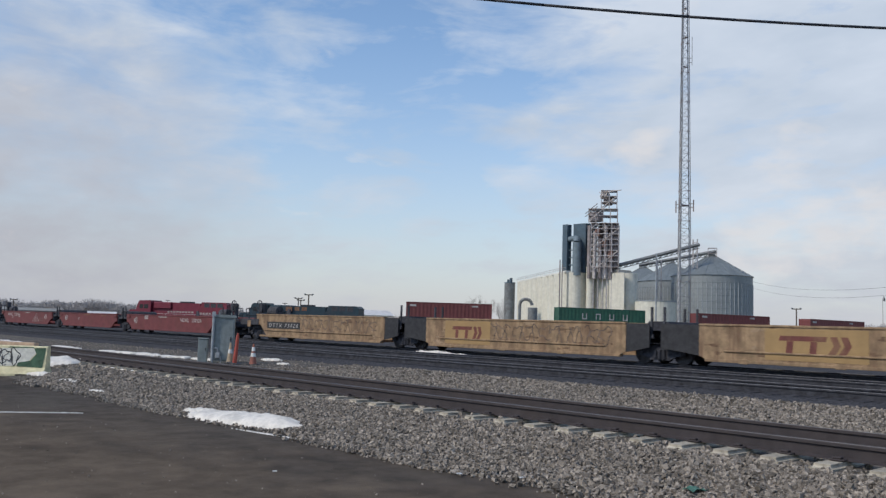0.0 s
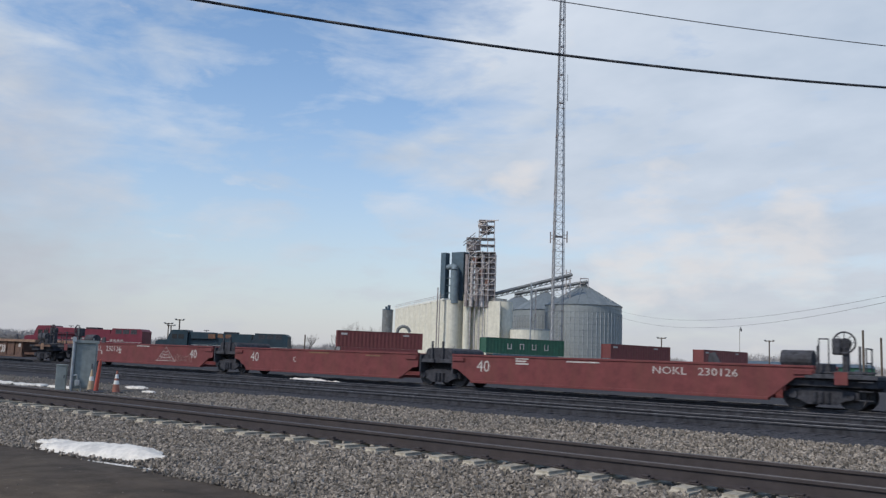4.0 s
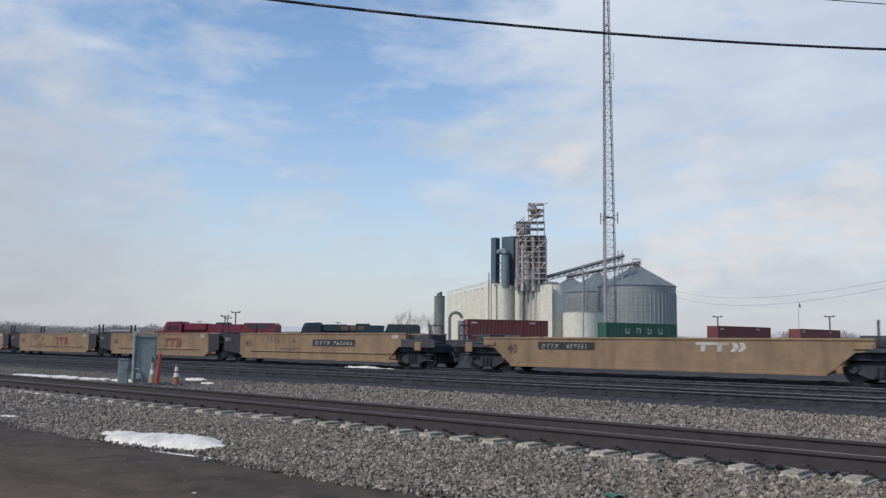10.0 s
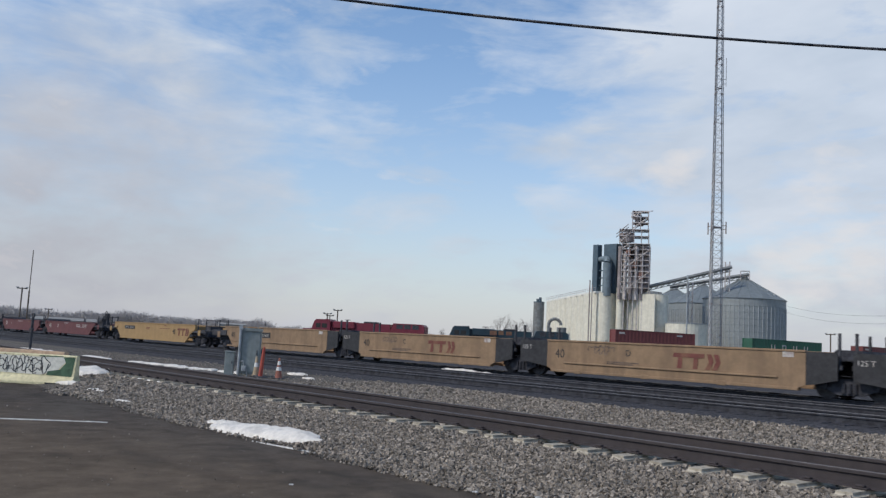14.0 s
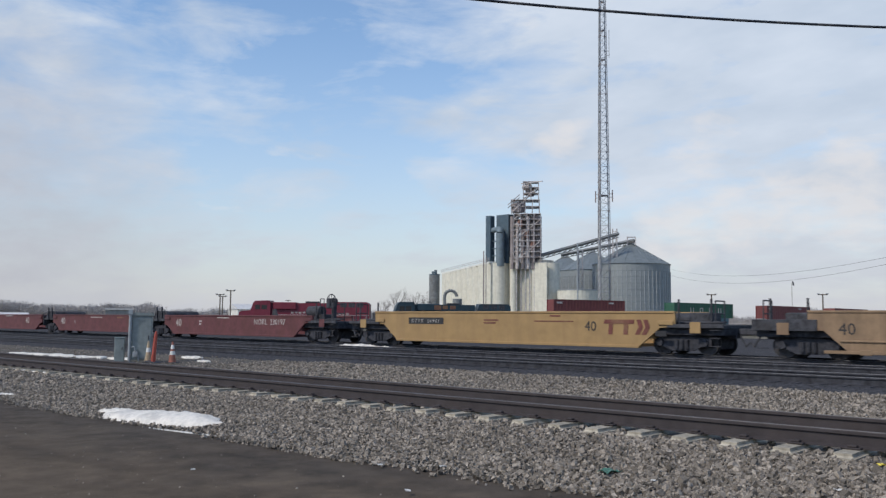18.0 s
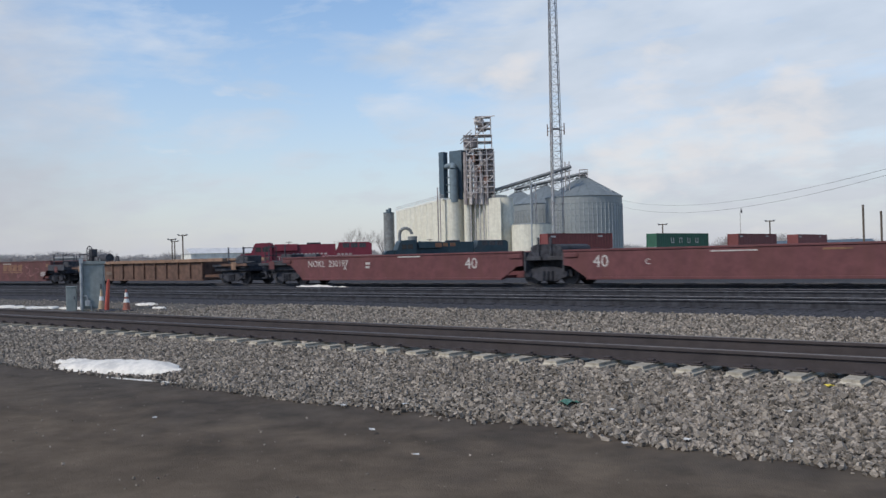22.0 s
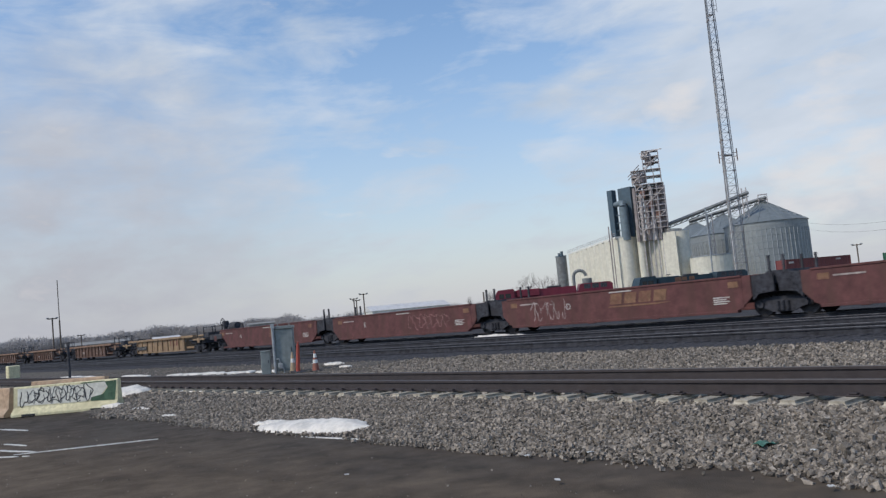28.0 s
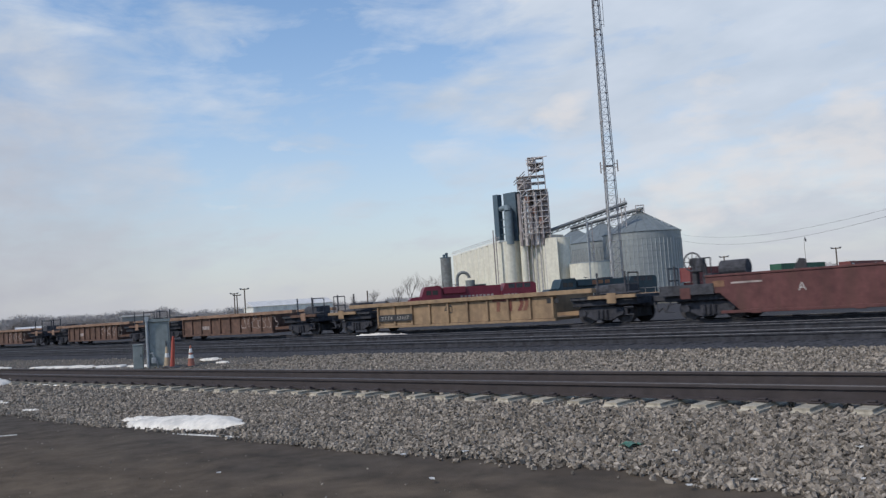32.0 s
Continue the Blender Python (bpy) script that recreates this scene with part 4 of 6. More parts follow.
u += [("deep", GAPS[2], GAPS[3], red, "ac", lab_r + ", numbered in white", [("text", "NOKL   230126", 0.62, 0.96, 0.37, white_paint, 1.28), forty(0.05, white_paint), ("bars", 0.38, 1.25, 1.4, 0.05, white_paint, 1), ("bars", 0.22, 1.3, 0.6, 0.06, white_paint, 3)], False),
      ("deep", GAPS[3], GAPS[4], red, "aa", lab_r, [forty(0.09, white_paint), ("text", "C", 0.36, 0.78, 0.34, white_paint), ("bars", 0.45, 1.25, 1.4, 0.07, logo_gold, 1), ("bars", 0.75, 1.2, 0.9, 0.07, logo_gold, 1)], False),
      ("deep", GAPS[4], GAPS[5], red, "ca", lab_r + ", with numbers", [("text", "NOKL   230126", 0.135, 0.92, 0.44, white_paint, 1.26), ("text", "B", 0.235, 0.70, 0.3, white_paint), ("bars", 0.37, 0.98, 0.28, 0.10, white_paint, 2), forty(0.86, white_paint),
                                                                                                                 ("bars", 0.5, 1.28, 1.3, 0.05, white_paint, 1), ("fan", 0.645, 0.46, 1.75, 0.80, spray_pale), ("spray", 0.755, 0.875, 0.48, 0.86, spray_faint, 7)], False)]
u += [("rib", GAPS[5], GAPS[6], brown, "cc", "rusty brown ribbed well car with an overhanging top flange, empty", [("text", "DTTX", 0.130, 0.56, 0.32, white_paint), ("text", "747417", 0.228, 0.56, 0.28, white_paint, 1.15), ("blocks", 0.54, 0.50, 2.2, 0.52, white_paint, None), ("bars", 0.158, 1.06, 0.15, 0.13, white_paint, 1), ("bars", 0.82, 0.9, 0.3, 0.25, white_paint, 1)], False),
      ("deep", GAPS[6], GAPS[7], yellow, "cc", "empty yellow well car with deep sloping sides", [("plate", "DTTX   457361", 0.195, 1.00, 0.24, 1.05), ("blocks", 0.62, 0.95, 1.9, 0.32, white_paint, None), forty(0.04)], False)]
for i in range(5):
    letter = "AEDCB"[i]
    mk = [forty(0.04), ("text", letter, 0.36 if i < 4 else 0.475, 0.95, 0.36, black_paint), ("bars", 0.93, 1.2, 0.4, 0.2, white_paint, 1)]
    if i in (0, 4):
        mk += [("plate", "DTTX 760060", 0.50 if i == 0 else 0.245, 0.90, 0.27, 1.38)]
    else:
        mk += [("blocks", 0.58 if i == 1 else 0.55, 0.66, 2.1, 0.58, logo_red, None)]
    mk += [("spray", 0.20, 0.31, 0.98, 1.28, spray, 5), ("bars", 0.28, 0.70, 1.6, 0.04, spray, 2)]
    u.append(("flat", GAPS[7 + i], GAPS[8 + i], yellow, ("a" if i < 4 else "c") + ("c" if i == 0 else "a"), "empty dusty yellow five-part well car unit with a side ledge", mk, True))
u.append(("deep", GAPS[12], GAPS[13], gold, "cc", "clean bright yellow well car with deep sloping sides, empty", [("plate", "DTTX  56941", 0.155, 0.98, 0.23, 1.0), forty(0.755), ("blocks", 0.81, 0.66, 2.0, 0.56, logo_red, None), ("bars", 0.43, 1.07, 0.8, 0.07, logo_red, 2), ("bars", 0.60, 1.06, 1.9, 0.04, logo_red, 1), ("bars", 0.65, 1.24, 0.5, 0.06, logo_red, 1), ("bars", 0.95, 0.62, 0.45, 0.2, black_paint, 1)], False))
lab_m = "empty dull maroon well car unit with sloping ends"
u += [("deep", GAPS[13], GAPS[14], maroon, "ac", lab_m + ", numbered in white", [forty(0.07, white_paint), ("text", "NOKL  230197", 0.65, 0.90, 0.44, white_paint), ("bars", 0.4, 1.25, 1.2, 0.05, white_paint, 1), ("bars", 0.27, 1.0, 0.28, 0.10, white_paint, 2)], False),
      ("deep", GAPS[14], GAPS[15], maroon, "aa", lab_m, [forty(0.07, white_paint), ("text", "C", 0.25, 0.8, 0.3, white_paint), ("bars", 0.43, 1.22, 1.6, 0.05, white_paint, 1), ("bars", 0.7, 1.2, 0.9, 0.07, logo_gold, 1)], False),
      ("deep", GAPS[15], GAPS[16], maroon, "ca", lab_m + ", numbered in white", [("text", "NOKL  230197", 0.13, 0.90, 0.44, white_paint), ("text", "A", 0.30, 0.72, 0.3, white_paint), ("bars", 0.40, 0.98, 0.28, 0.10, white_paint, 2), forty(0.80, white_paint), ("bars", 0.54, 1.28, 1.3, 0.05, white_paint, 1)], False)]
u.append(("rib", GAPS[16], GAPS[17], brown, "cc", "empty unlettered rusty brown ribbed well car with overhanging flange", [("bars", 0.16, 0.6, 0.8, 0.2, spray, 1)], False))
lab_b = "empty oxide red five-part well car unit with dirty sides"
for i in range(5):
    letter = "BCDEA"[i]
    mk = [("text", letter, 0.24 if letter != "D" else 0.30, 0.80, 0.40, white_paint), ("bars", 0.02, 1.05, 0.42, 0.22, logo_gold, 1), ("bars", 0.955, 1.05, 0.42, 0.22, logo_gold, 1), ("bars", 0.5, 1.27, 1.2, 0.05, white_paint, 1), ("bars", 0.90, 0.74, 0.7, 0.045, white_paint, 4), ("bars", 0.07, 1.12, 1.1, 0.06, spray_pale, 1)]
    if letter in "ADB":
        mk.append(("swoosh", 0.57 if letter == "A" else 0.50, 0.72, 3.0, 0.60))
    if letter != "A":
        mk.append(("spray", 0.12 if letter == "D" else 0.58, 0.30 if letter == "D" else 0.86, 0.5, 1.2, spray_pale if letter == "D" else spray_faint, 4 + i))
    u.append(("flat", GAPS[17 + i], GAPS[18 + i], oxide, ("a" if i < 4 else "c") + ("c" if i == 0 else "a"), lab_b, mk, True))
u.append(("rib", GAPS[22], GAPS[23], rib_tan, "cc", "dusty yellow ribbed well car with a black number panel, empty", [("plate", "DTTX  62467", 0.155, 0.60, 0.25), forty(0.44), ("blocks", 0.64, 0.72, 2.0, 0.6, logo_red, None), ("bars", 0.84, 0.95, 0.6, 0.2, black_paint, 1)], False))
for i, g in enumerate(GAPS[23:] + [GAPS[25] - 17.5]):
    nxt = (GAPS[23:] + [GAPS[25] - 17.5, GAPS[25] - 35])[i + 1]
    u.append(("rib", g, nxt, brown, "cc", "rusty brown ribbed well car with pale sprayed lines, empty", [("spray", 0.62, 0.88, 0.45, 1.2, spray_pale, 6), ("bars", 0.3, 0.6, 0.9, 0.2, spray_pale, 1)], False))
for i, (kind, r, l_, paint, ends, label, mk, posts) in enumerate(u):
    train.append(well_unit(kind, r, l_, paint, ends, label, mk, i, posts))


# ---- second train: locomotives and stacked containers on a far diverging track ----
far_az = np.linspace(-80.0, -6.0, 700)
far_r = 1.22 / np.polyval((-0.000374, -0.000224, -0.002647, -0.0006956, 0.0087274), (far_az + 42) / 30)
far_x, far_y = far_r * np.sin(np.radians(far_az)), far_r * np.cos(np.radians(far_az))
far_s = np.concatenate([[0.0], np.cumsum(np.hypot(np.diff(far_x), np.diff(far_y)))])
far_s -= np.interp(-43.0, far_az, far_s)


def far_at(o):
    return Vector((np.interp(o, far_s, far_x), np.interp(o, far_s, far_y), far_fall(o)))


def far_fall(o):
    """The far rails lie below the near ones and fall gently eastwards."""
    return -0.60 - 0.006 * max(0.0, o)


def far_pose(o, length=17.0):
    """A vehicle's pose on the curve: its left end lies o metres along, its axis along the chord."""
    a, b = far_at(o), far_at(o + length)
    d = b - a
    return pose(a.x, a.y, a.z, 0, -math.degrees(math.atan2(d.z, math.hypot(d.x, d.y))), math.degrees(math.atan2(d.y, d.x)))


def locomotive(label, paint, hood_label):
    """A six-axle diesel: cab at the -x end, long hood, radiator flare; its length is 22.3 m from x = 0."""
    t = thing("locomotive", label, "locomotive", group="far freight train")
    part("frame", boxes((0.5, 21.8, -1.5, 1.5, 1.15, 1.5), bevel=0.03), black_iron, t)
    part("fuel_tank", boxes((8.2, 14.0, -1.35, 1.35, 0.35, 1.15), bevel=0.2), black_iron, t)
    nose = prism([(1.6, 1.5), (1.6, 2.75), (1.95, 3.05), (3.3, 3.15), (3.3, 1.5)], -1.15, 1.15)
    part("nose", nose, paint, t)
    cab = part("cab", prism([(3.3, 1.5), (3.05, 3.1), (3.35, 3.15), (3.75, 4.35), (4.0, 4.65), (6.1, 4.72), (6.25, 4.5), (6.25, 1.5)], -1.5, 1.5), paint, t, "crew cab of the locomotive")
    for x0, x1 in ((4.05, 4.75), (4.95, 5.75)):
        part("window", boxes((x0, x1, -1.515, -1.48, 3.3, 4.0)), glass_dark, cab)
    part("long_hood", prism([(6.27, 1.5), (6.27, 4.35), (15.3, 4.35), (15.3, 1.5)], -0.95, 0.95), paint, t, hood_label)
    part("blower_housing", boxes((6.6, 10.0, -1.3, 1.3, 3.3, 4.45), bevel=0.12), paint, t)
    part("exhaust_hood", boxes((11.2, 13.2, -0.7, 0.7, 4.352, 4.62), bevel=0.06), black_iron, t)
    part("radiator", prism([(15.32, 1.5), (15.32, 3.3), (15.6, 3.6), (15.9, 4.55), (20.2, 4.55), (20.6, 4.2), (20.6, 1.5)], -1.42, 1.42), paint, t, "flared radiator housing")
    for x in (16.4, 17.6, 18.8):
        part("fan_grille", boxes((x, x + 0.95, -1.435, -1.415, 3.7, 4.4)), black_iron, t)
    for x in (10.6, 12.0, 13.4, 14.6):
        part("hood_door", boxes((x - 0.55, x + 0.55, -0.972, -0.952, 1.7, 3.6), bevel=0.005), paint, t)
    part("hand_rail", tubes([((6.5, -1.47, 2.45), (21.5, -1.47, 2.45))] + [((x, -1.47, 1.5), (x, -1.47, 2.45)) for x in range(7, 22, 2)], 0.03), white_paint, t)
    part("horn", tubes([((8.6, -0.3, 4.5), (8.6, -0.3, 4.75)), ((8.2, -0.3, 4.75), (9.0, -0.3, 4.75))], 0.05), black_iron, t)
    for x in (4.3, 18.0):
        k = part("truck", boxes((x - 2.3, x + 2.3, -1.2, 1.2, 0.5, 1.0), bevel=0.05), black_iron, t)
        for dx in (-1.75, 0, 1.75):
            for y in (-0.8, 0.8):
                same("wheel", wheel_mesh(), k, pose(x + dx, y, 0.45))
    for x in (0.0, 21.8):
        part("coupler", boxes((x, x + 0.5, -0.12, 0.12, 0.75, 1.0)), black_iron, t)
    for o in t.children:
        if o.name.split(".")[0] in ("nose", "cab", "long_hood", "blower_housing", "exhaust_hood", "radiator", "hood_door", "fan_grille", "horn"):
            o.data.transform(Matrix.Translation((11.15, 0, 0)) @ Matrix.Diagonal((1.09, 1, 1, 1)) @ Matrix.Translation((-11.15, 0, 0)))
            for c in o.children:
                c.data.transform(Matrix.Translation((11.15, 0, 0)) @ Matrix.Diagonal((1.09, 1, 1, 1)) @ Matrix.Translation((-11.15, 0, 0)))
    return t


def container(parent_name, label, paint, length, height=2.75):
    t = thing(parent_name, label, "shipping container", group="far freight train")
    n = int(length / 0.3)
    xs = np.linspace(0.12, length - 0.12, n * 2)
    pts = [(x, -1.22 + (0.03 if i // 2 % 2 else 0.0)) for i, x in enumerate(xs)]
    bm = bmesh.new()
    lo = [bm.verts.new((x, y, 0.15)) for x, y in pts]
    hi = [bm.verts.new((x, y, height - 0.12)) for x, y in pts]
    for i in range(len(pts) - 1):
        bm.faces.new((lo[i], lo[i + 1], hi[i + 1], hi[i]))
    part("side_wall", bm, paint, t, "corrugated side wall")
    part("box", boxes((0.1, length - 0.1, -1.15, 1.20, 0.12, height - 0.02)), paint, t)
    fr = [(0, 0.16, -1.24, -1.10, 0, height), (length - 0.16, length, -1.24, -1.10, 0, height), (0, 0.16, 1.10, 1.24, 0, height), (length - 0.16, length, 1.10, 1.24, 0, height)]
    for d in fr:
        part("corner_post", boxes(d), paint, t)
    for z0, z1 in ((0.0, 0.16), (height - 0.12, height)):
        part("rail", boxes((0.162, length - 0.162, -1.24, -1.12, z0, z1)), paint, t)
    return t


def stack_car(o, length):
    """A plain well car of the far train with one or two containers in it."""
    t = thing("container_car", "dark well car of the far container train", "well car", far_pose(o, length), group="far freight train")
    part("side_panel", boxes((0.6, length - 0.6, -1.42, -1.3, 0.3, 1.35)), maroon, t)
    part("side_panel", boxes((0.6, length - 0.6, 1.3, 1.42, 0.3, 1.35)), maroon, t)
    part("floor_beam", boxes((0.6, length - 0.6, -1.29, 1.29, 0.24, 0.36)), maroon, t)
    for x in (0.3, length - 0.3):
        k = part("truck", boxes((x - 1.0, x + 1.0, -1.05, 1.05, 0.35, 0.75)), black_iron, t)
        for dx in (-0.85, 0.85):
            for y in (-0.75, 0.75):
                same("wheel", wheel_mesh(), k, pose(x + dx, y, 0.42))
    return t


far_things = []          # (thing, offset along the far track)
a = locomotive("bright red diesel locomotive with a white name band on its hood", loco_red, "long red hood")
part("name_band", boxes(*[(9.0 + 0.62 * k, 9.42 + 0.62 * k, -0.992, -0.974, 2.66 + 0.05 * (k % 2), 2.96) for k in range(9)]), spray_pale, a, "row of plain white blocks in place of a name")
part("name_band", boxes(*[(16.0 + 0.62 * k, 16.42 + 0.62 * k, -1.44, -1.422, 2.54, 2.82) for k in range(4)]), spray_pale, a, "row of plain white blocks in place of a name")
far_things.append((a, 6.6, 0.0, 22.3))
b = locomotive("dark blue diesel locomotive with gold blocks on its hood", loco_blue, "long dark blue hood")
part("logo", boxes((9.0, 10.1, -1.335, -1.302, 3.5, 4.2), (10.4, 11.2, -0.975, -0.952, 3.62, 4.2), (11.6, 12.5, -0.975, -0.952, 3.62, 4.2)), logo_gold, b, "gold company mark as plain blocks")
far_things.append((b, 29.2, 0.0, 22.3))
CARGO = [(58.0, 13.6, box_red, "brick red"), (82.1, 14.65, box_green, "green"), (106.5, 14.65, box_red, "brick red"), (130.6, 14.65, box_red, "brick red")]
for o, ln, paint, colour in CARGO:
    c = stack_car(o - 2.2, 19.2)
    far_things.append((c, o - 2.2, 0.0, 19.2))
    lower = container("shipping_container", "%s corrugated shipping container in the lower place of a stack" % ("brick red" if colour == "brick red" else "teal"), box_red if colour == "brick red" else box_teal, 12.2, 2.59)
    upper = container("shipping_container", "%s corrugated shipping container on top of a stack" % colour, paint, ln, 2.59)
    if colour == "green":
        for k in range(4):
            part("letter_block", boxes((3.9 + 2.3 * k, 4.05 + 2.3 * k, -1.265, -1.235, 0.8, 1.75), (4.55 + 2.3 * k, 4.7 + 2.3 * k, -1.265, -1.235, 0.8, 1.75), (4.05 + 2.3 * k, 4.55 + 2.3 * k, -1.265, -1.235, 0.8 if k != 1 else 1.6, 0.95 if k != 1 else 1.75)), white_paint, upper, "white block in place of a company letter")
    else:
        part("data_lines", boxes((0.6, 1.6, -1.262, -1.235, 1.9, 2.2), (10.4, 11.4, -1.262, -1.235, 2.0, 2.25)), white_paint, upper)
    far_things.append((lower, o + (ln - 12.2) / 2, 0.37, 12.2))
    far_things.append((upper, o, 2.97, ln))
far_track = thing("railway_track", "far diverging railway track in the yard", "railway track", pose(0, 0, 0), group="railway tracks", kind="structure")
for s in (-0.753, 0.753):
    bm = bmesh.new()
    rows = []
    for o in range(-90, 170, 5):
        p, q = far_at(o), far_at(o + 1)
        n = Vector((-(q - p).y, (q - p).x, 0)).normalized()
        rows.append([bm.verts.new(p + n * (s + y) + Vector((0, 0, z))) for y, z in ((-0.06, -0.18), (-0.035, 0.0), (0.035, 0.0), (0.06, -0.18))])
    for a_, b_ in zip(rows, rows[1:]):
        for k in range(3):
            bm.faces.new((a_[k], a_[k + 1], b_[k + 1], b_[k]))
    part("rail", bm, rail_steel, far_track)

# ---- grain elevator ----
def cyl(r, z0, z1, sides=28, taper=None, cx=0.0, cy=0.0):
    bm = bmesh.new()
    tube(bm, (cx, cy, z0), (cx, cy, z1), r, taper, sides=sides)
    return bm


def grain_bin(az, dist, radius, eave, peak):
    t = thing("grain_bin", "large corrugated galvanised steel grain bin with a conical roof", "grain bin", pose(*polar(az, dist, -0.5), 0, 0, -az), group="grain bins")
    bm = bmesh.new()
    sides, rings = 56, 18
    rows = []
    for i in range(rings * 2 + 1):
        z = (eave + 0.5) * i / (rings * 2)
        r = radius - (0.018 if i % 2 else 0.0)
        rows.append([bm.verts.new((r * math.cos(2 * math.pi * k / sides), r * math.sin(2 * math.pi * k / sides), z)) for k in range(sides)])
    for p, q in zip(rows, rows[1:]):
        for k in range(sides):
            bm.faces.new((p[k], p[(k + 1) % sides], q[(k + 1) % sides], q[k]))
    part("wall", bm, bin_steel, t, "horizontally corrugated steel wall")
    for k in range(sides):
        a_ = 2 * math.pi * k / sides
        x, y = (radius + 0.06) * math.cos(a_), (radius + 0.06) * math.sin(a_)
        part("stiffener", boxes((x - 0.075, x + 0.075, y - 0.075, y + 0.075, 0, eave * 0.90)), stiff_steel, t)
    for z in (0.1, 0.2, 0.3, 0.4, 0.5, 0.6, 0.7, 0.8, 0.9):
        bm = bmesh.new()
        tube(bm, (0, 0, eave * z), (0, 0, eave * z + 0.13), radius + 0.05, sides=56)
        part("wind_ring", bm, bin_roof, t)
    bm = bmesh.new()
    bmesh.ops.create_cone(bm, cap_ends=True, segments=40, radius1=radius + 0.35, radius2=1.1, depth=peak - eave, matrix=Matrix.Translation((0, 0, 0.5 + (eave + peak) / 2)))
    part("roof", bm, bin_roof, t, "dull conical sheet-metal roof")
    for k in range(20):
        a_ = 2 * math.pi * (k + 0.5) / 20
        c, s = math.cos(a_), math.sin(a_)
        part("roof_rib", tubes([((c * (radius + 0.3), s * (radius + 0.3), eave + 0.55), (c * 1.2, s * 1.2, peak + 0.5))], 0.09, 4), bin_roof, t)
    part("roof_cap", cyl(1.15, peak + 0.4, peak + 1.3, 16), galv, t)
    for k in range(3):
        f = 0.42 + 0.2 * k
        r_, h_ = radius * f, peak + 0.5 - (peak - eave) * f
        part("roof_vent", boxes((r_ * 0.86 - 0.45, r_ * 0.86 + 0.45, -r_ * 0.5 - 0.45, -r_ * 0.5 + 0.45, h_ - 0.3, h_ + 0.75), bevel=0.08), galv, t)
    return t


grain_bin(-29.54, 310, 13.3, 20.9, 28.2)
grain_bin(-31.98, 345, 12.9, 20.9, 28.2)
grain_bin(-33.74, 368, 12.9, 20.9, 28.2)

tank = thing("storage_tank", "low white cylindrical storage tank with a flat roof", "tank", pose(*polar(-32.97, 285, -0.5)))
part("wall", cyl(6.4, 0, 11.6, 32), cream, tank)
part("roof", cyl(6.5, 11.602, 11.9, 32), galv, tank)

front = Vector(polar(-38.72, 292))
back = Vector(polar(-41.85, 364))
right_end = Vector(polar(-34.31, 290))
elev = thing("grain_elevator", "tall cream concrete grain elevator with a steel leg tower", "grain elevator", pose(0, 0, -0.5))
along = back - front
H0 = 21.0
nsil = 9
for i in range(nsil):
    p = front.lerp(back, (i + 0.5) / nsil)
    rr = along.length / nsil / 2
    off = Vector((along.y, -along.x, 0)).normalized() * rr
    part("silo", cyl(rr * 1.25, 0, H0, 32, None, p.x + off.x * 1.1, p.y + off.y * 1.1), cream, elev, "cream concrete silo of the long house")
w0, w1 = front + Vector((along.y, -along.x, 0)).normalized() * 0.55, back + Vector((along.y, -along.x, 0)).normalized() * 0.55
for i in range(12):
    a_, b_ = w0.lerp(w1, i / 12), w0.lerp(w1, (i + 1) / 12 - 0.002)
    t_ = Vector((along.y, -along.x, 0)).normalized() * 0.5
    bm = bmesh.new()
    q = [a_, b_, b_ + t_, a_ + t_]
    lo, hi = [bm.verts.new((v.x, v.y, 0)) for v in q], [bm.verts.new((v.x, v.y, H0 - 0.01)) for v in q]
    bm.faces.new(lo), bm.faces.new(hi[::-1])
    for k in range(4):
        bm.faces.new((lo[k], hi[k], hi[(k + 1) % 4], lo[(k + 1) % 4]))
    bmesh.ops.recalc_face_normals(bm, faces=bm.faces)
    part("wall_bay", bm, cream, elev, "flat cream wall bay of the long house")
deck = bmesh.new()
side_dir = Vector((along.y, -along.x, 0)).normalized()
q = [front, back, back + side_dir * 14, front + side_dir * 14]
lo = [deck.verts.new((v.x, v.y, H0 + 0.002)) for v in q]
hi = [deck.verts.new((v.x, v.y, H0 + 0.6)) for v in q]
deck.faces.new(lo), deck.faces.new(hi[::-1])
for k in range(4):
    deck.faces.new((lo[k], hi[k], hi[(k + 1) % 4], lo[(k + 1) % 4]))
bmesh.ops.recalc_face_normals(deck, faces=deck.faces)
part("roof_deck", deck, pale_wall, elev)
rails_ = []
for i in range(25):
    p = front.lerp(back, i / 24)
    rails_.append(((p.x, p.y, H0 + 0.6), (p.x, p.y, H0 + 1.8)))
rails_ += [((front.x, front.y, H0 + h), (back.x, back.y, H0 + h)) for h in (1.2, 1.8)]
part("roof_railing", tubes(rails_, 0.06, 4), tower_grey, elev)
fd2 = (right_end - front)
for f0, f1 in ((0.0, 0.215), (0.288, 0.40), (0.725, 1.0)):
    p = front + fd2 * ((f0 + f1) / 2)
    r = fd2.length * (f1 - f0) / 2
    part("silo", cyl(r, 0, H0 + (0.0 if f0 != 0.288 else 2.0), 28, None, p.x, p.y + r * 0.6), cream, elev, "cream concrete front silo")
p = front + fd2 * 0.47
part("back_wall", boxes((p.x - fd2.length * 0.42, p.x + fd2.length * 0.42, p.y + 1.6, p.y + 2.0, 0, H0 - 0.02)), cream, elev, "cream wall between the front silos")
p = front + fd2 * 0.56
part("leg_pit", boxes((p.x - 4.6, p.x + 4.6, p.y + 2.0, p.y + 9, 0, H0 + 1.2)), stained_cream, elev, "rust-streaked concrete wall behind the spouts")
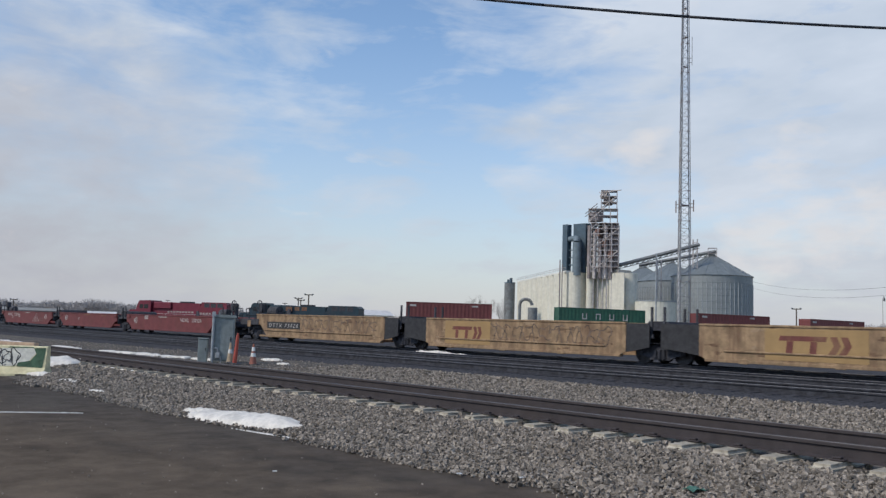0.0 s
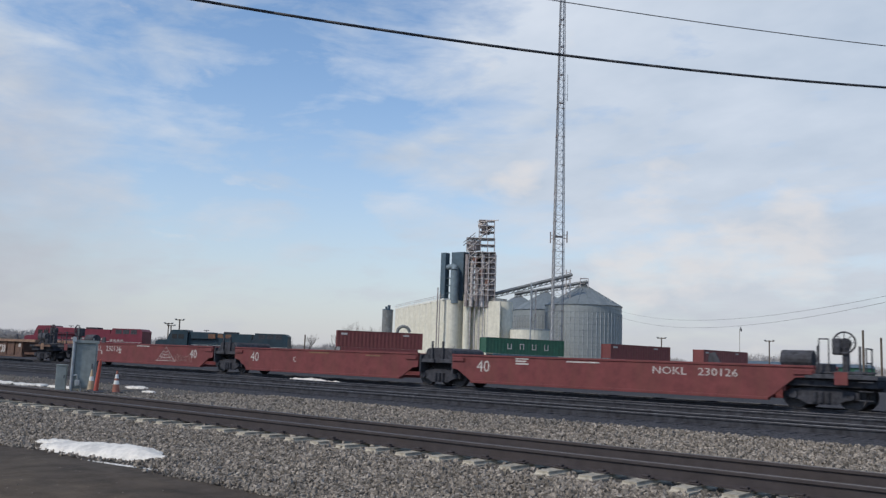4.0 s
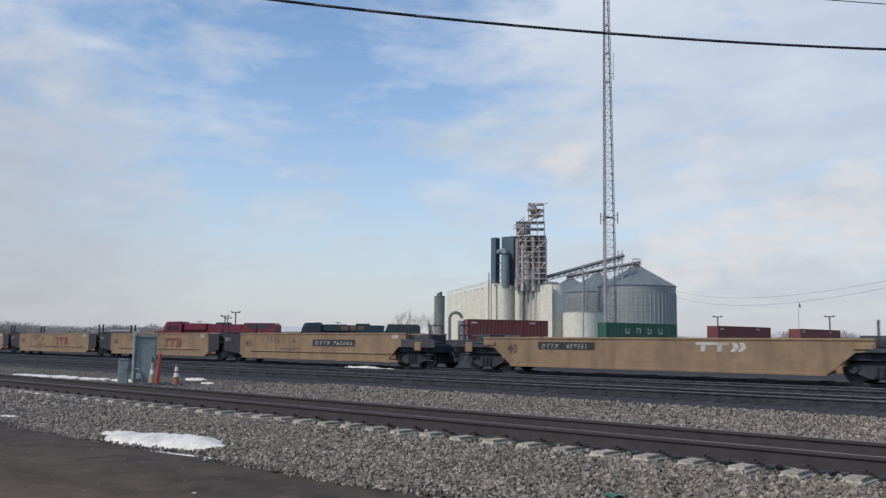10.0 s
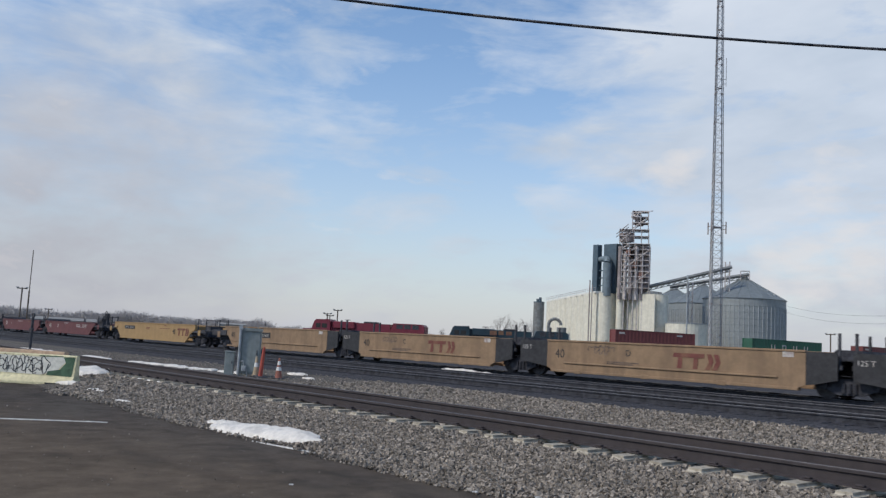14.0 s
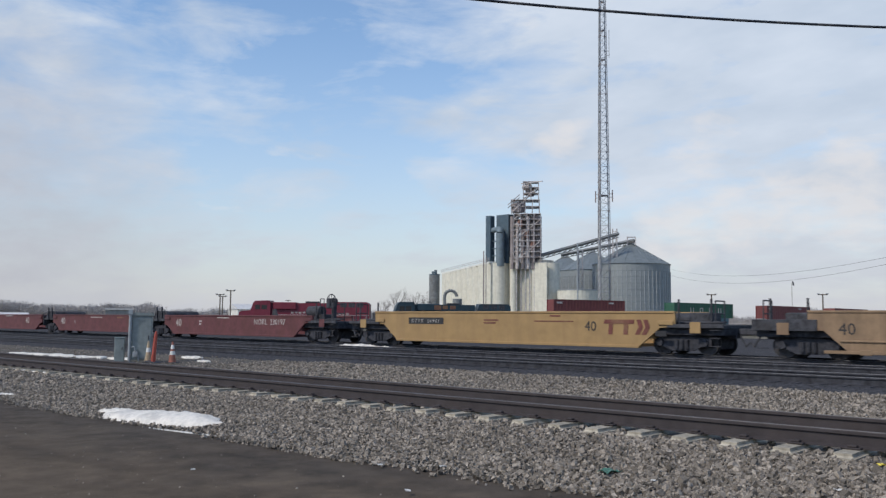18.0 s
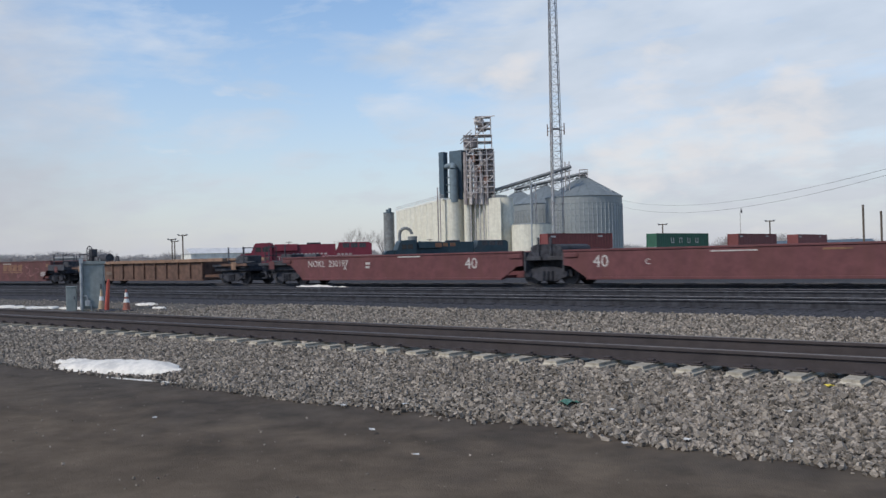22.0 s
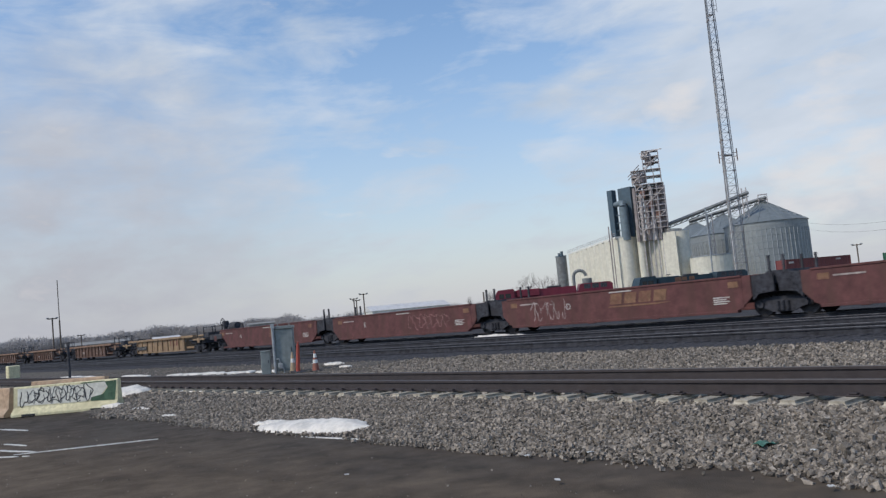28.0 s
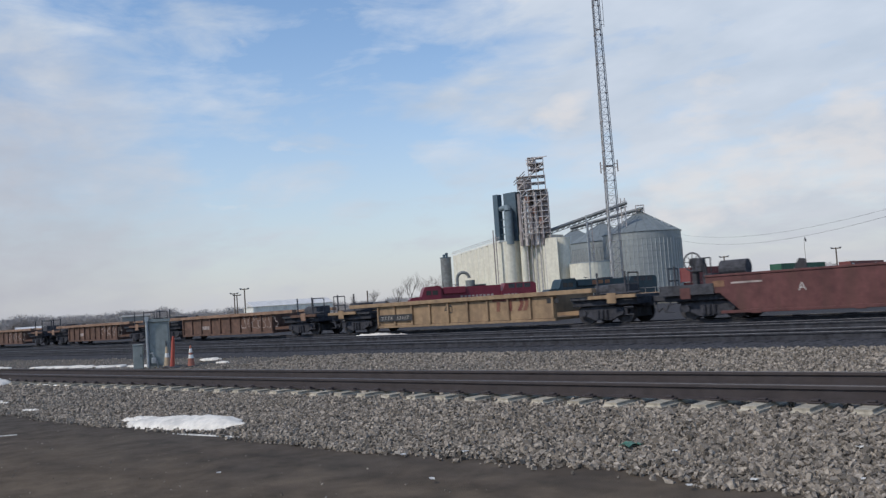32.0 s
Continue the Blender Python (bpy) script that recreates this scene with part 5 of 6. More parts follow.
for k in range(5):
    f = 0.44 + 0.065 * k
    v = front + fd2 * f
    part("spout_pipe", tubes([((v.x, v.y - 1.0, 0), (v.x, v.y - 1.0, H0 + 3 + (k % 3)))], 0.17, 8), tower_grey, elev, "vertical grain spout")
for f, hh, rr in ((-0.02, 25.0, 0.2), (0.015, 23.5, 0.16), (0.87, 9.0, 0.2)):
    v = front + fd2 * f
    part("duct_pipe", tubes([((v.x, v.y - 2.2, 0), (v.x, v.y - 2.2, hh))], rr, 10), tower_core, elev, "dark vertical duct")


def gantry(parent, az0, az1, dist, z0, z1, bays, floors, depth, r=0.2):
    """An open steel frame with posts, beams and a brace in each bay, one mesh a storey."""
    A, B = Vector(polar(az0, dist)), Vector(polar(az1, dist))
    ax = (B - A) / bays
    back_v = Vector((-(B - A).y, (B - A).x, 0)).normalized() * depth
    hs = [z0 + (z1 - z0) * i / floors for i in range(floors + 1)]
    for i in range(floors):
        pr = []
        for row in (Vector((0, 0, 0)), back_v):
            for k in range(bays + 1):
                v = A + ax * k + row
                pr.append(((v.x, v.y, hs[i]), (v.x, v.y, hs[i + 1])))
            v, w = A + row, B + row
            pr.append(((v.x, v.y, hs[i + 1]), (w.x, w.y, hs[i + 1])))
            k = i % bays
            v, w = A + ax * k + row, A + ax * (k + 1) + row
            pr.append(((v.x, v.y, hs[i]), (w.x, w.y, hs[i + 1])))
        for v in (A, B):
            w = v + back_v
            pr.append(((v.x, v.y, hs[i + 1]), (w.x, w.y, hs[i + 1])))
        part("frame_storey", tubes(pr, r, 4), tower_grey, parent, "open steel frame of the leg tower")
        fl = bmesh.new()
        cs = [A + back_v * 0.2, B + back_v * 0.2, B + back_v, A + back_v]
        fl_lo = [fl.verts.new((v.x, v.y, hs[i + 1] + 0.18)) for v in cs]
        fl_hi = [fl.verts.new((v.x, v.y, hs[i + 1] + 0.24)) for v in cs]
        fl.faces.new(fl_lo), fl.faces.new(fl_hi[::-1])
        for k in range(4):
            fl.faces.new((fl_lo[k], fl_hi[k], fl_hi[(k + 1) % 4], fl_lo[(k + 1) % 4]))
        bmesh.ops.recalc_face_normals(fl, faces=fl.faces)
        part("platform", fl, tower_grey, parent)


TD = 288
gantry(elev, -37.1, -35.34, TD, H0, 37.2, 4, 9, 7.0, 0.15)
gantry(elev, -37.28, -35.42, TD, 37.5, 41.9, 4, 2, 6.0, 0.15)
gantry(elev, -36.48, -35.47, TD, 42.2, 48.0, 2, 3, 4.0, 0.17)
m0 = Vector(polar(-36.85, TD + 2.5))
part("drive_house", boxes((m0.x - 1.6, m0.x + 2.2, m0.y - 1.5, m0.y + 1.5, 37.9, 41.0), bevel=0.1), tower_core, elev, "brown-grey drive housing on the upper deck")
part("stair_flight", tubes([((m0.x - 1.8, m0.y - 3.0, 39.4), (m0.x + 3.0, m0.y - 3.0, 42.4)), ((m0.x - 1.8, m0.y - 3.0, 40.4), (m0.x + 3.0, m0.y - 3.0, 43.4))], 0.16, 4), tower_grey, elev, "pale sloping stair flight")
for k in range(6):
    f0_ = Vector(polar(-36.95 + 0.25 * (k % 3), TD - 0.4))
    z_ = H0 + 1.0 + 2.6 * k
    part("stair_flight", tubes([((f0_.x, f0_.y, z_), (f0_.x + (3.0 if k % 2 else -3.0) * 0.5, f0_.y, z_ + 2.4))], 0.14, 4), tower_grey, elev, "pale sloping stair flight")
for k in range(3):
    w_ = Vector(polar(-36.7 + 0.42 * k, TD + 1.2))
    part("wall_panel", boxes((w_.x - 0.9, w_.x + 0.9, w_.y - 0.1, w_.y + 0.1, 33.0 - 3.6 * k, 35.6 - 3.6 * k)), rusted_panel, elev, "rusted sheet panel in the leg tower")

c0, c1 = Vector(polar(-37.12, TD + 3.5)), Vector(polar(-35.4, TD + 3.5))
part("tower_core", boxes((c0.x + 0.4, c1.x - 0.3, c1.y - 1.5, c1.y + 1.5, H0, 36.9)), tower_core, elev, "dark machinery inside the leg tower")
for k in range(5):
    v = c0.lerp(c1, 0.1 + 0.2 * k)
    part("leg_casing", boxes((v.x - 0.5, v.x + 0.5, v.y - 2.6, v.y - 1.7, H0 - 2, 36.5 - 2.2 * (k % 3))), tower_grey if k % 2 else tower_core, elev, "boxed bucket elevator leg")
c0 = Vector(polar(-36.05, TD + 3))
part("head_house", boxes((c0.x - 1.3, c0.x + 0.6, c0.y - 1, c0.y + 2, 43.6, 46.3), bevel=0.3), tower_core, elev)
part("head_pulley", tubes([((c0.x - 1.8, c0.y - 1, 46.6), (c0.x + 0.9, c0.y - 1, 46.6))], 1.05, 12), tower_grey, elev, "rounded head of the bucket leg")
part("hoist_beam", boxes((c0.x - 1.0, c0.x + 7.6, c0.y - 3.6, c0.y - 3.3, 47.3, 47.55)), tower_grey, elev)
c0 = Vector(polar(-37.5, TD + 8))
part("dust_house", boxes((c0.x - 2.6, c0.x + 2.6, c0.y - 3, c0.y + 3, H0, 37.6), bevel=0.05), slate_steel, elev, "slate blue clad dust filter house")
c0 = Vector(polar(-38.66, TD + 8))
part("chimney", boxes((c0.x - 1.05, c0.x + 1.05, c0.y - 1.2, c0.y + 1.2, H0 - 1, 37.4), bevel=0.1), slate_steel, elev, "dark square exhaust stack")
c1 = Vector(polar(-38.0, TD + 3.5))
part("elbow_duct", tubes([((c1.x, c1.y, H0 - 1), (c1.x, c1.y, 31.0))], 1.45, 16), pale_duct, elev, "pale blue-grey vertical duct")
bend = bmesh.new()
last = None
for k in range(7):
    a_ = math.pi / 2 * k / 6
    v = (c1.x - 1.9 * (1 - math.cos(a_)), c1.y + 1.2 * k / 6, 31.0 + 1.6 * math.sin(a_))
    if last:
        tube(bend, last, v, 1.35 - 0.06 * k, sides=14)
    last = v
tube(bend, last, (c0.x + 0.9, c0.y, 32.4), 0.95, sides=14)
part("duct_bend", bend, pale_duct, elev, "rounded bend of the duct into the stack")
for z in (23.5, 26.0, 28.5):
    part("duct_brace", boxes((c0.x + 1.06, c1.x - 1.3, c0.y - 0.3, c0.y + 0.3, z, z + 0.35)), slate_steel, elev)

small = thing("slim_silo", "slim grey steel silo beside the cream elevator", "silo", pose(*polar(-42.32, 318, -0.5)))
part("wall", cyl(1.95, 0, 18.2, 20), conveyor_steel, small)
part("roof", cyl(2.05, 18.21, 18.5, 20), slate_steel, small)
part("vent", boxes((-1.1, -0.5, -0.3, 0.3, 18.51, 19.6), (0.2, 0.9, -0.4, 0.4, 18.51, 20.1)), slate_steel, small)

cyc = thing("dust_cyclone", "green-grey dust cyclone with a goose-neck duct", "dust collector", pose(*polar(-40.8, 230, -0.5), 0, 0, 40))
part("body", cyl(1.25, 2.5, 7.4, 16), conveyor_steel, cyc)
part("cone", cyl(0.4, -1.0, 2.49, 16, 1.25), conveyor_steel, cyc)
bm = bmesh.new()
last = None
for i in range(9):
    a_ = math.pi * i / 8
    v = (-2.4 + 1.6 * math.cos(a_) + 0.6, 0, 8.0 + 1.6 * math.sin(a_))
    if last:
        tube(bm, last, v, 0.42, sides=10)
    last = v
tube(bm, last, (last[0], 0, -1.0), 0.42, sides=10)
part("duct", bm, conveyor_steel, cyc)


def gallery(a_, b_, label):
    """A sloping conveyor bridge: a long box on a light truss."""
    t = thing("conveyor", label, "conveyor", pose(0, 0, -0.5), group="conveyor bridges")
    a_, b_ = Vector(a_), Vector(b_)
    pr = []
    part("casing", tubes([(a_, b_)], 0.6, 4), conveyor_steel, t)
    n = 14
    for i in range(n):
        p_, q_ = a_.lerp(b_, i / n), a_.lerp(b_, (i + 1) / n)
        dn = Vector((0, 0, -1.2))
        pr += [(p_ + dn, q_ + dn), (p_, p_ + dn), (p_ + dn, q_)]
    part("truss", tubes(pr, 0.13, 4), conveyor_steel, t)
    return t


gallery(polar(-35.3, TD + 4, 23.7), polar(-30.3, 300, 31.6), "long grey conveyor bridge from the leg tower towards the bins")
gallery(polar(-34.0, 318, 25.8), polar(-29.3, 308, 30.0), "grey conveyor bridge over the bin roofs")
for az, d_, z1 in ((-32.75, 302, 26.5), (-30.55, 302, 33.5)):
    t = thing("support_tower", "slender steel tower that carries the conveyors", "tower", pose(*polar(az, d_, -0.5)))
    for x in (-0.8, 0.8):
        part("leg", tubes([((x, 0, 0), (x, 0, z1))], 0.22, 5), tower_grey, t)
    for i in range(int(z1 / 2.5)):
        part("brace", tubes([((-0.8, 0, 2.5 * i), (0.8, 0, 2.5 * i + 2.5)), ((-0.8, 0, 2.5 * i + 2.5), (0.8, 0, 2.5 * i + 2.5))], 0.1, 4), tower_grey, t)

# ---- lattice mast ----
mast = thing("radio_mast", "very tall slender three-legged steel lattice radio mast", "radio mast", pose(*polar(-31.33, 180, -0.5), 0, 0, 20))
MH, SEC = 120.0, 6.1


def leg(k, z):
    r = max(0.42, min(1.30, 1.55 - 0.0135 * z))
    a_ = 2 * math.pi * k / 3 + 0.4
    return Vector((r * math.cos(a_), r * math.sin(a_), z))


for i in range(int(MH / SEC)):
    z0, z1 = i * SEC, (i + 1) * SEC
    sec = part("section", tubes([(leg(k, z0 - (0.9 if i == 0 else 0)), leg(k, z1)) for k in range(3)], 0.12, 6), mast_steel, mast, "bolted lattice section of the mast")
    br = []
    n = 4
    for j in range(n):
        a0, a1 = z0 + SEC * j / n, z0 + SEC * (j + 1) / n
        for k in range(3):
            br += [(leg(k, a0), leg((k + 1) % 3, a1)), (leg(k, a1), leg((k + 1) % 3, a1))]
    tagged(part("lacing", tubes(br, 0.042, 3), mast_steel, sec), kind="stuff")
    if i < 7:
        part("cable_tray", tubes([(Vector((leg(1, z0).x * 0.8, leg(1, z0).y * 0.8, z0)), Vector((leg(1, z1).x * 0.8, leg(1, z1).y * 0.8, z1)))], 0.16, 4), roof_pale, sec, "pale cable tray inside the mast")
    for k in range(3):
        part("flange", tubes([(leg(k, z1 - 0.12), leg(k, z1 + 0.12))], 0.2, 6), tower_core, sec)
    part("cable_run", tubes([(leg(0, z0) * 1.0 + Vector((0.25, 0.25, 0)), leg(0, z1) + Vector((0.25, 0.25, 0)))], 0.07, 4), tower_core, sec)
for k in range(3):
    v = leg(k, 27.2)
    o = Vector((v.x, v.y, 0)).normalized() * 0.9
    arm = part("aerial_arm", tubes([(v, v + o), (v + Vector((0, 0, 0.7)), v + o + Vector((0, 0, 0.7)))], 0.07, 6), tower_core, mast)
    part("antenna", tubes([(v + o - Vector((0, 0, 0.9)), v + o + Vector((0, 0, 1.5)))], 0.13, 6), tower_core, arm, "dark panel aerial")
part("aerial_ring", tubes([(leg(k, 27.5), leg((k + 1) % 3, 27.5)) for k in range(3)], 0.15, 6), tower_core, mast)
for z in (56.0, 62.2, 68.3, 74.4):
    part("aerial_ring", tubes([(leg(k, z), leg((k + 1) % 3, z)) for k in range(3)], 0.11, 5), tower_core, mast)
v = leg(0, 57.0)
o = Vector((0.75, 0.35, 0))
arm = part("aerial_arm", tubes([(v, v + o), (v + Vector((0, 0, 0.9)), v + o + Vector((0, 0, 0.9)))], 0.05, 5), mast_steel, mast)
part("antenna", tubes([(v + o - Vector((0, 0, 0.5)), v + o + Vector((0, 0, 5.4)))], 0.06, 6), mast_steel, arm, "slim whip aerial")
for k in range(3):
    v = leg(k, 82.5)
    o = Vector((v.x, v.y, 0)).normalized() * 0.8
    arm = part("aerial_arm", tubes([(v, v + o)], 0.07, 5), mast_steel, mast)
    part("antenna", boxes((v.x + o.x - 0.16, v.x + o.x + 0.16, v.y + o.y - 0.16, v.y + o.y + 0.16, 81.3, 84.2), bevel=0.04), roof_pale, arm, "pale panel aerial")

steel_pole = thing("light_pole", "tall slender steel pole before the white tank", "light pole", pose(*polar(-32.95, 200, -0.5)), group="distant poles")
part("pole", tubes([((0, 0, -1.0), (0, 0, 19.6))], 0.17, 8), galv, steel_pole)
cage = thing("roof_cage", "open steel service cage on the peak of the bin", "platform", pose(*polar(-29.5, 309, -0.5), 0, 0, 29))
for x in (-1.4, 1.4):
    for y in (-1.0, 1.0):
        part("post", tubes([((x, y, 27.0), (x, y, 31.2))], 0.12, 5), tower_grey, cage)
for z in (29.4, 31.2):
    part("rail", tubes([((-1.4, -1, z), (1.4, -1, z)), ((1.4, -1, z), (1.4, 1, z)), ((1.4, 1, z), (-1.4, 1, z)), ((-1.4, 1, z), (-1.4, -1, z))], 0.1, 4), tower_grey, cage)


# ---- things beside the near track ----
def cabinet():
    z = lie(15.3)
    t = thing("signal_cabinet", "tall grey-green aluminium trackside signal cabinet with one door", "signal cabinet", pose(-27.45, 15.35, z, 0, 0, 56))
    part("plinth", boxes((-0.36, 0.36, -0.30, 0.30, -0.08, 0.08), bevel=0.01), concrete, t)
    part("body", boxes((-0.33, 0.33, -0.26, 0.26, 0.081, 1.56), bevel=0.015), cab_grey, t)
    d = part("door", boxes((-0.285, 0.31, -0.278, -0.262, 0.13, 1.50), bevel=0.006), cab_grey, t)
    part("handle", boxes((0.22, 0.25, -0.305, -0.280, 0.74, 0.90), bevel=0.006), black_iron, d, "dark door handle")
    for z_ in (0.3, 0.8, 1.3):
        part("hinge", boxes((-0.30, -0.278, -0.292, -0.280, z_, z_ + 0.1)), cab_grey, d)
    part("vent", boxes(*[(-0.12, 0.14, -0.286, -0.280, 1.36 + 0.03 * k, 1.37 + 0.03 * k) for k in range(3)]), cab_grey, d, "small louvres")
    part("roof", prism([(-0.37, 1.561), (0.37, 1.561), (0.355, 1.65), (-0.355, 1.67)], -0.31, 0.29), cab_grey, t, "overhanging sloped cabinet roof")
    part("lifting_eye", tubes([((-0.2, 0, 1.66), (-0.2, 0, 1.74)), ((0.2, 0, 1.66), (0.2, 0, 1.73))], 0.02), cab_grey, t)
    part("conduit", tubes([((-0.36, -0.31, 0.0), (-0.36, -0.31, 1.76))], 0.05, 10), galv, t, "pale conduit up the cabinet corner")
    part("bracket", boxes((-0.42, -0.29, -0.37, -0.363, 1.60, 1.74), bevel=0.002), galv, t)
    part("junction_fitting", boxes((-0.25, -0.09, -0.36, -0.281, 0.16, 0.36), bevel=0.02), galv, t)
    part("cable_loop", tubes([((-0.17, -0.33, 0.36), (-0.20, -0.34, 0.52)), ((-0.20, -0.34, 0.52), (-0.31, -0.33, 0.50)), ((-0.05, -0.33, 0.0), (-0.08, -0.33, 0.24))], 0.022), galv, t)
    b = thing("meter_box", "small grey metal junction box standing beside the cabinet", "junction box", pose(-27.75, 14.72, lie(14.7), 0, 0, 56))
    part("body", boxes((-0.16, 0.16, -0.12, 0.12, 0.02, 0.80), bevel=0.015), cab_grey, b)
    part("lid", boxes((-0.175, 0.175, -0.135, 0.135, 0.801, 0.84), bevel=0.01), cab_grey, b)
    part("latch", boxes((0.08, 0.11, -0.135, -0.122, 0.4, 0.5)), black_iron, b)


def cone(x, y, paint, bands, lean, label):
    t = thing("traffic_cone", label, "traffic cone", pose(x, y, lie(y), lean, lean / 2, 20), group="traffic cones")
    part("base", boxes((-0.16, 0.16, -0.16, 0.16, 0.0, 0.035), bevel=0.01), black_iron, t)
    bm = bmesh.new()
    tube(bm, (0, 0, 0.03), (0, 0, 0.71), 0.125, 0.026, 18)
    part("body", bm, paint, t)
    for z0, z1 in bands:
        r = lambda z: 0.125 - 0.0992 * (z - 0.03) / 0.68 + 0.003
        bm = bmesh.new()
        tube(bm, (0, 0, z0), (0, 0, z1), r(z0), r(z1), 18)
        part("collar", bm, reflect, t, "white reflective collar")


cabinet()
cone(-25.9, 15.6, orange, ((0.28, 0.40), (0.47, 0.60)), 0, "orange traffic cone with two white bands on the gravel")
cone(-26.75, 15.22, cone_yellow, ((0.36, 0.5),), 3, "grimy yellowed traffic cone beside the cabinet")
post = thing("delineator_post", "bright orange plastic delineator post leaning to one side", "marker post", pose(-26.42, 15.2, lie(15.2), 0, 8, 0))
part("base", boxes((-0.2, 0.2, -0.2, 0.2, 0.0, 0.06), bevel=0.02), black_iron, post)
bm = bmesh.new()
tube(bm, (0, 0, 0.06), (0, 0, 0.98), 0.075, 0.05, 14)
part("tube", bm, orange_post, post)
part("cap", tubes([((0, 0, 0.981), (0, 0, 1.06))], 0.035, 10), orange_post, post)


def jersey(x, y, rz, label, painted):
    t = thing("concrete_barrier", label, "concrete barrier", pose(x, y, -0.50, 0, 0, rz), group="concrete barriers")
    prof = [(-0.305, 0.0), (0.305, 0.0), (0.305, 0.075), (0.145, 0.235), (0.085, 0.80), (0.06, 0.815), (-0.06, 0.815), (-0.085, 0.80), (-0.145, 0.235), (-0.305, 0.075)]
    bm = swept(prof, -1.52, 1.52)
    bmesh.ops.bevel(bm, geom=[e for e in bm.edges if e.calc_length() > 2.0], offset=0.012, segments=1, affect="EDGES")
    part("body", bm, barrier_m if painted else rusty_concrete, t)
    if painted:
        lean = math.degrees(math.atan2(0.06, 0.565))
        at = pose(0, -0.1455, 0.245, -lean, 0, 0)
        a = part("white_panel", prism([(-1.4, 0.05), (0.55, 0.02), (1.0, 0.12), (1.28, 0.44), (1.22, 0.52), (0.5, 0.50), (-1.4, 0.52)], -0.004, 0.004), barrier_white, t, "whitewashed patch under the graffiti")
        a.matrix_basis = at
        b_ = part("green_panel", prism([(0.74, 0.02), (1.44, 0.0), (1.49, 0.53), (1.16, 0.52), (1.24, 0.36), (1.10, 0.18), (0.76, 0.12)], -0.007, 0.003), barrier_green, t, "dark green painted patch")
        b_.matrix_basis = at
        c_ = part("green_panel", prism([(0.45, 0.515), (1.16, 0.525), (1.14, 0.545), (0.5, 0.545)], -0.007, 0.003), barrier_green, t, "thin dark green painted strip")
        c_.matrix_basis = at
        squiggle("graffiti", t, -1.35, 0.80, 0.04, 0.53, spray_black, 41, thick=0.012, strokes=8, y=-0.006, m=at)
        squiggle("graffiti", t, -1.1, 0.60, 0.06, 0.48, spray_black, 43, thick=0.007, strokes=7, y=-0.009, m=at)
        for s in (-1.0, 1.0):
            part("drain_slot", boxes((s - 0.2, s + 0.2, -0.309, -0.27, 0.004, 0.07)), black_paint, t)
    return t


jersey(-25.6, 7.39, 44.5, "cream painted concrete barrier with black graffiti and a green patch", True)
jersey(-28.4, 5.89, 16, "grimy tan concrete barrier end to end with the painted one", False)
jersey(-28.95, 8.44, 28, "rust-tinted worn concrete barrier set behind the painted one", False)

lp = thing("switch_stand", "dark iron switch stand with a bracket beside the near track", "switch stand", pose(-47.5, 13.9, lie(13.9)))
part("pole", tubes([((0, 0, 0), (0, 0, 1.9))], 0.07, 8), black_iron, lp)
part("pole", tubes([((-0.5, 0.15, 0), (-0.5, 0.15, 1.1))], 0.06, 8), black_iron, lp)
part("crossbar", tubes([((-0.65, 0.1, 1.1), (0.2, 0.0, 1.1))], 0.06, 8), black_iron, lp)
part("target", boxes((-0.22, 0.22, -0.03, 0.03, 1.72, 1.92), bevel=0.01), black_iron, lp)
yb = thing("marker_block", "small pale yellow concrete block beside the track", "concrete block", pose(-61.0, 14.4, lie(14.4)))
part("body", boxes((-0.35, 0.35, -0.35, 0.35, 0, 0.85), bevel=0.05), barrier_m, yb)


# ---- snow and ice ----
def snow(x, y, lx, ly, h, seed, label, rz=0.0, ground_z=None, name="snow_patch", ragged=1.0, material=None):
    """Old snow as a lumpy sheet that thins out to a torn edge."""
    step = max(ly / 9, lx / 90)
    nx_, ny_ = int(2.9 * lx / step), int(2.9 * ly / step)
    c, s = math.cos(radians(rz)), math.sin(radians(rz))
    k = 1.0 / max(ly * 2, lx * 0.16) if lx < 8 * ly else 1.0 / (ly * 5)
    V, keep, F = [], [], []
    for j in range(ny_ + 1):
        for i in range(nx_ + 1):
            px, py = (i / nx_ - 0.5) * 2.9 * lx, (j / ny_ - 0.5) * 2.9 * ly
            wx, wy = x + px * c - py * s, y + px * s + py * c
            q = Vector((px * k, py * k, seed * 3.7))
            bend = ly * 1.4 * noise.noise(Vector((px * 1.6, seed * 1.3, 0))) if lx > 8 * ly else 0.0
            d = 1 - (px / lx) ** 2 - ((py - bend) / ly) ** 2
            d += ragged * (0.75 * noise.noise(q * 1.1) + 0.55 * noise.noise(q * 2.6) + 0.35 * noise.noise(q * 6.0) + 0.2 * noise.noise(q * 13.0))
            lump = 0.8 + 0.35 * noise.noise(q * 1.7 + Vector((9, 0, 0))) + 0.2 * noise.noise(q * 6 + Vector((5, 0, 0)))
            g = lie(wy) if ground_z is None else ground_z
            V.append((wx, wy, g + 0.035 * (ground_z is None) * min(1, h / 0.05) + (h * lump * math.tanh(1.5 * d) + 0.008 if d > 0 else max(-0.08, d * 0.5))))
            keep.append(d > 0)
    for j in range(ny_):
        for i in range(nx_):
            a = j * (nx_ + 1) + i
            f = (a, a + 1, a + nx_ + 2, a + nx_ + 1)
            if any(keep[v] for v in f):
                F.append(f)
    used = sorted({v for f in F for v in f})
    at = {v: n for n, v in enumerate(used)}
    ob = from_data(name, [V[v] for v in used], [tuple(at[v] for v in f) for f in F], material or snow_m)
    for p_ in ob.data.polygons:
        p_.use_smooth = True
    return tagged(ob, label, "snow", kind="stuff")


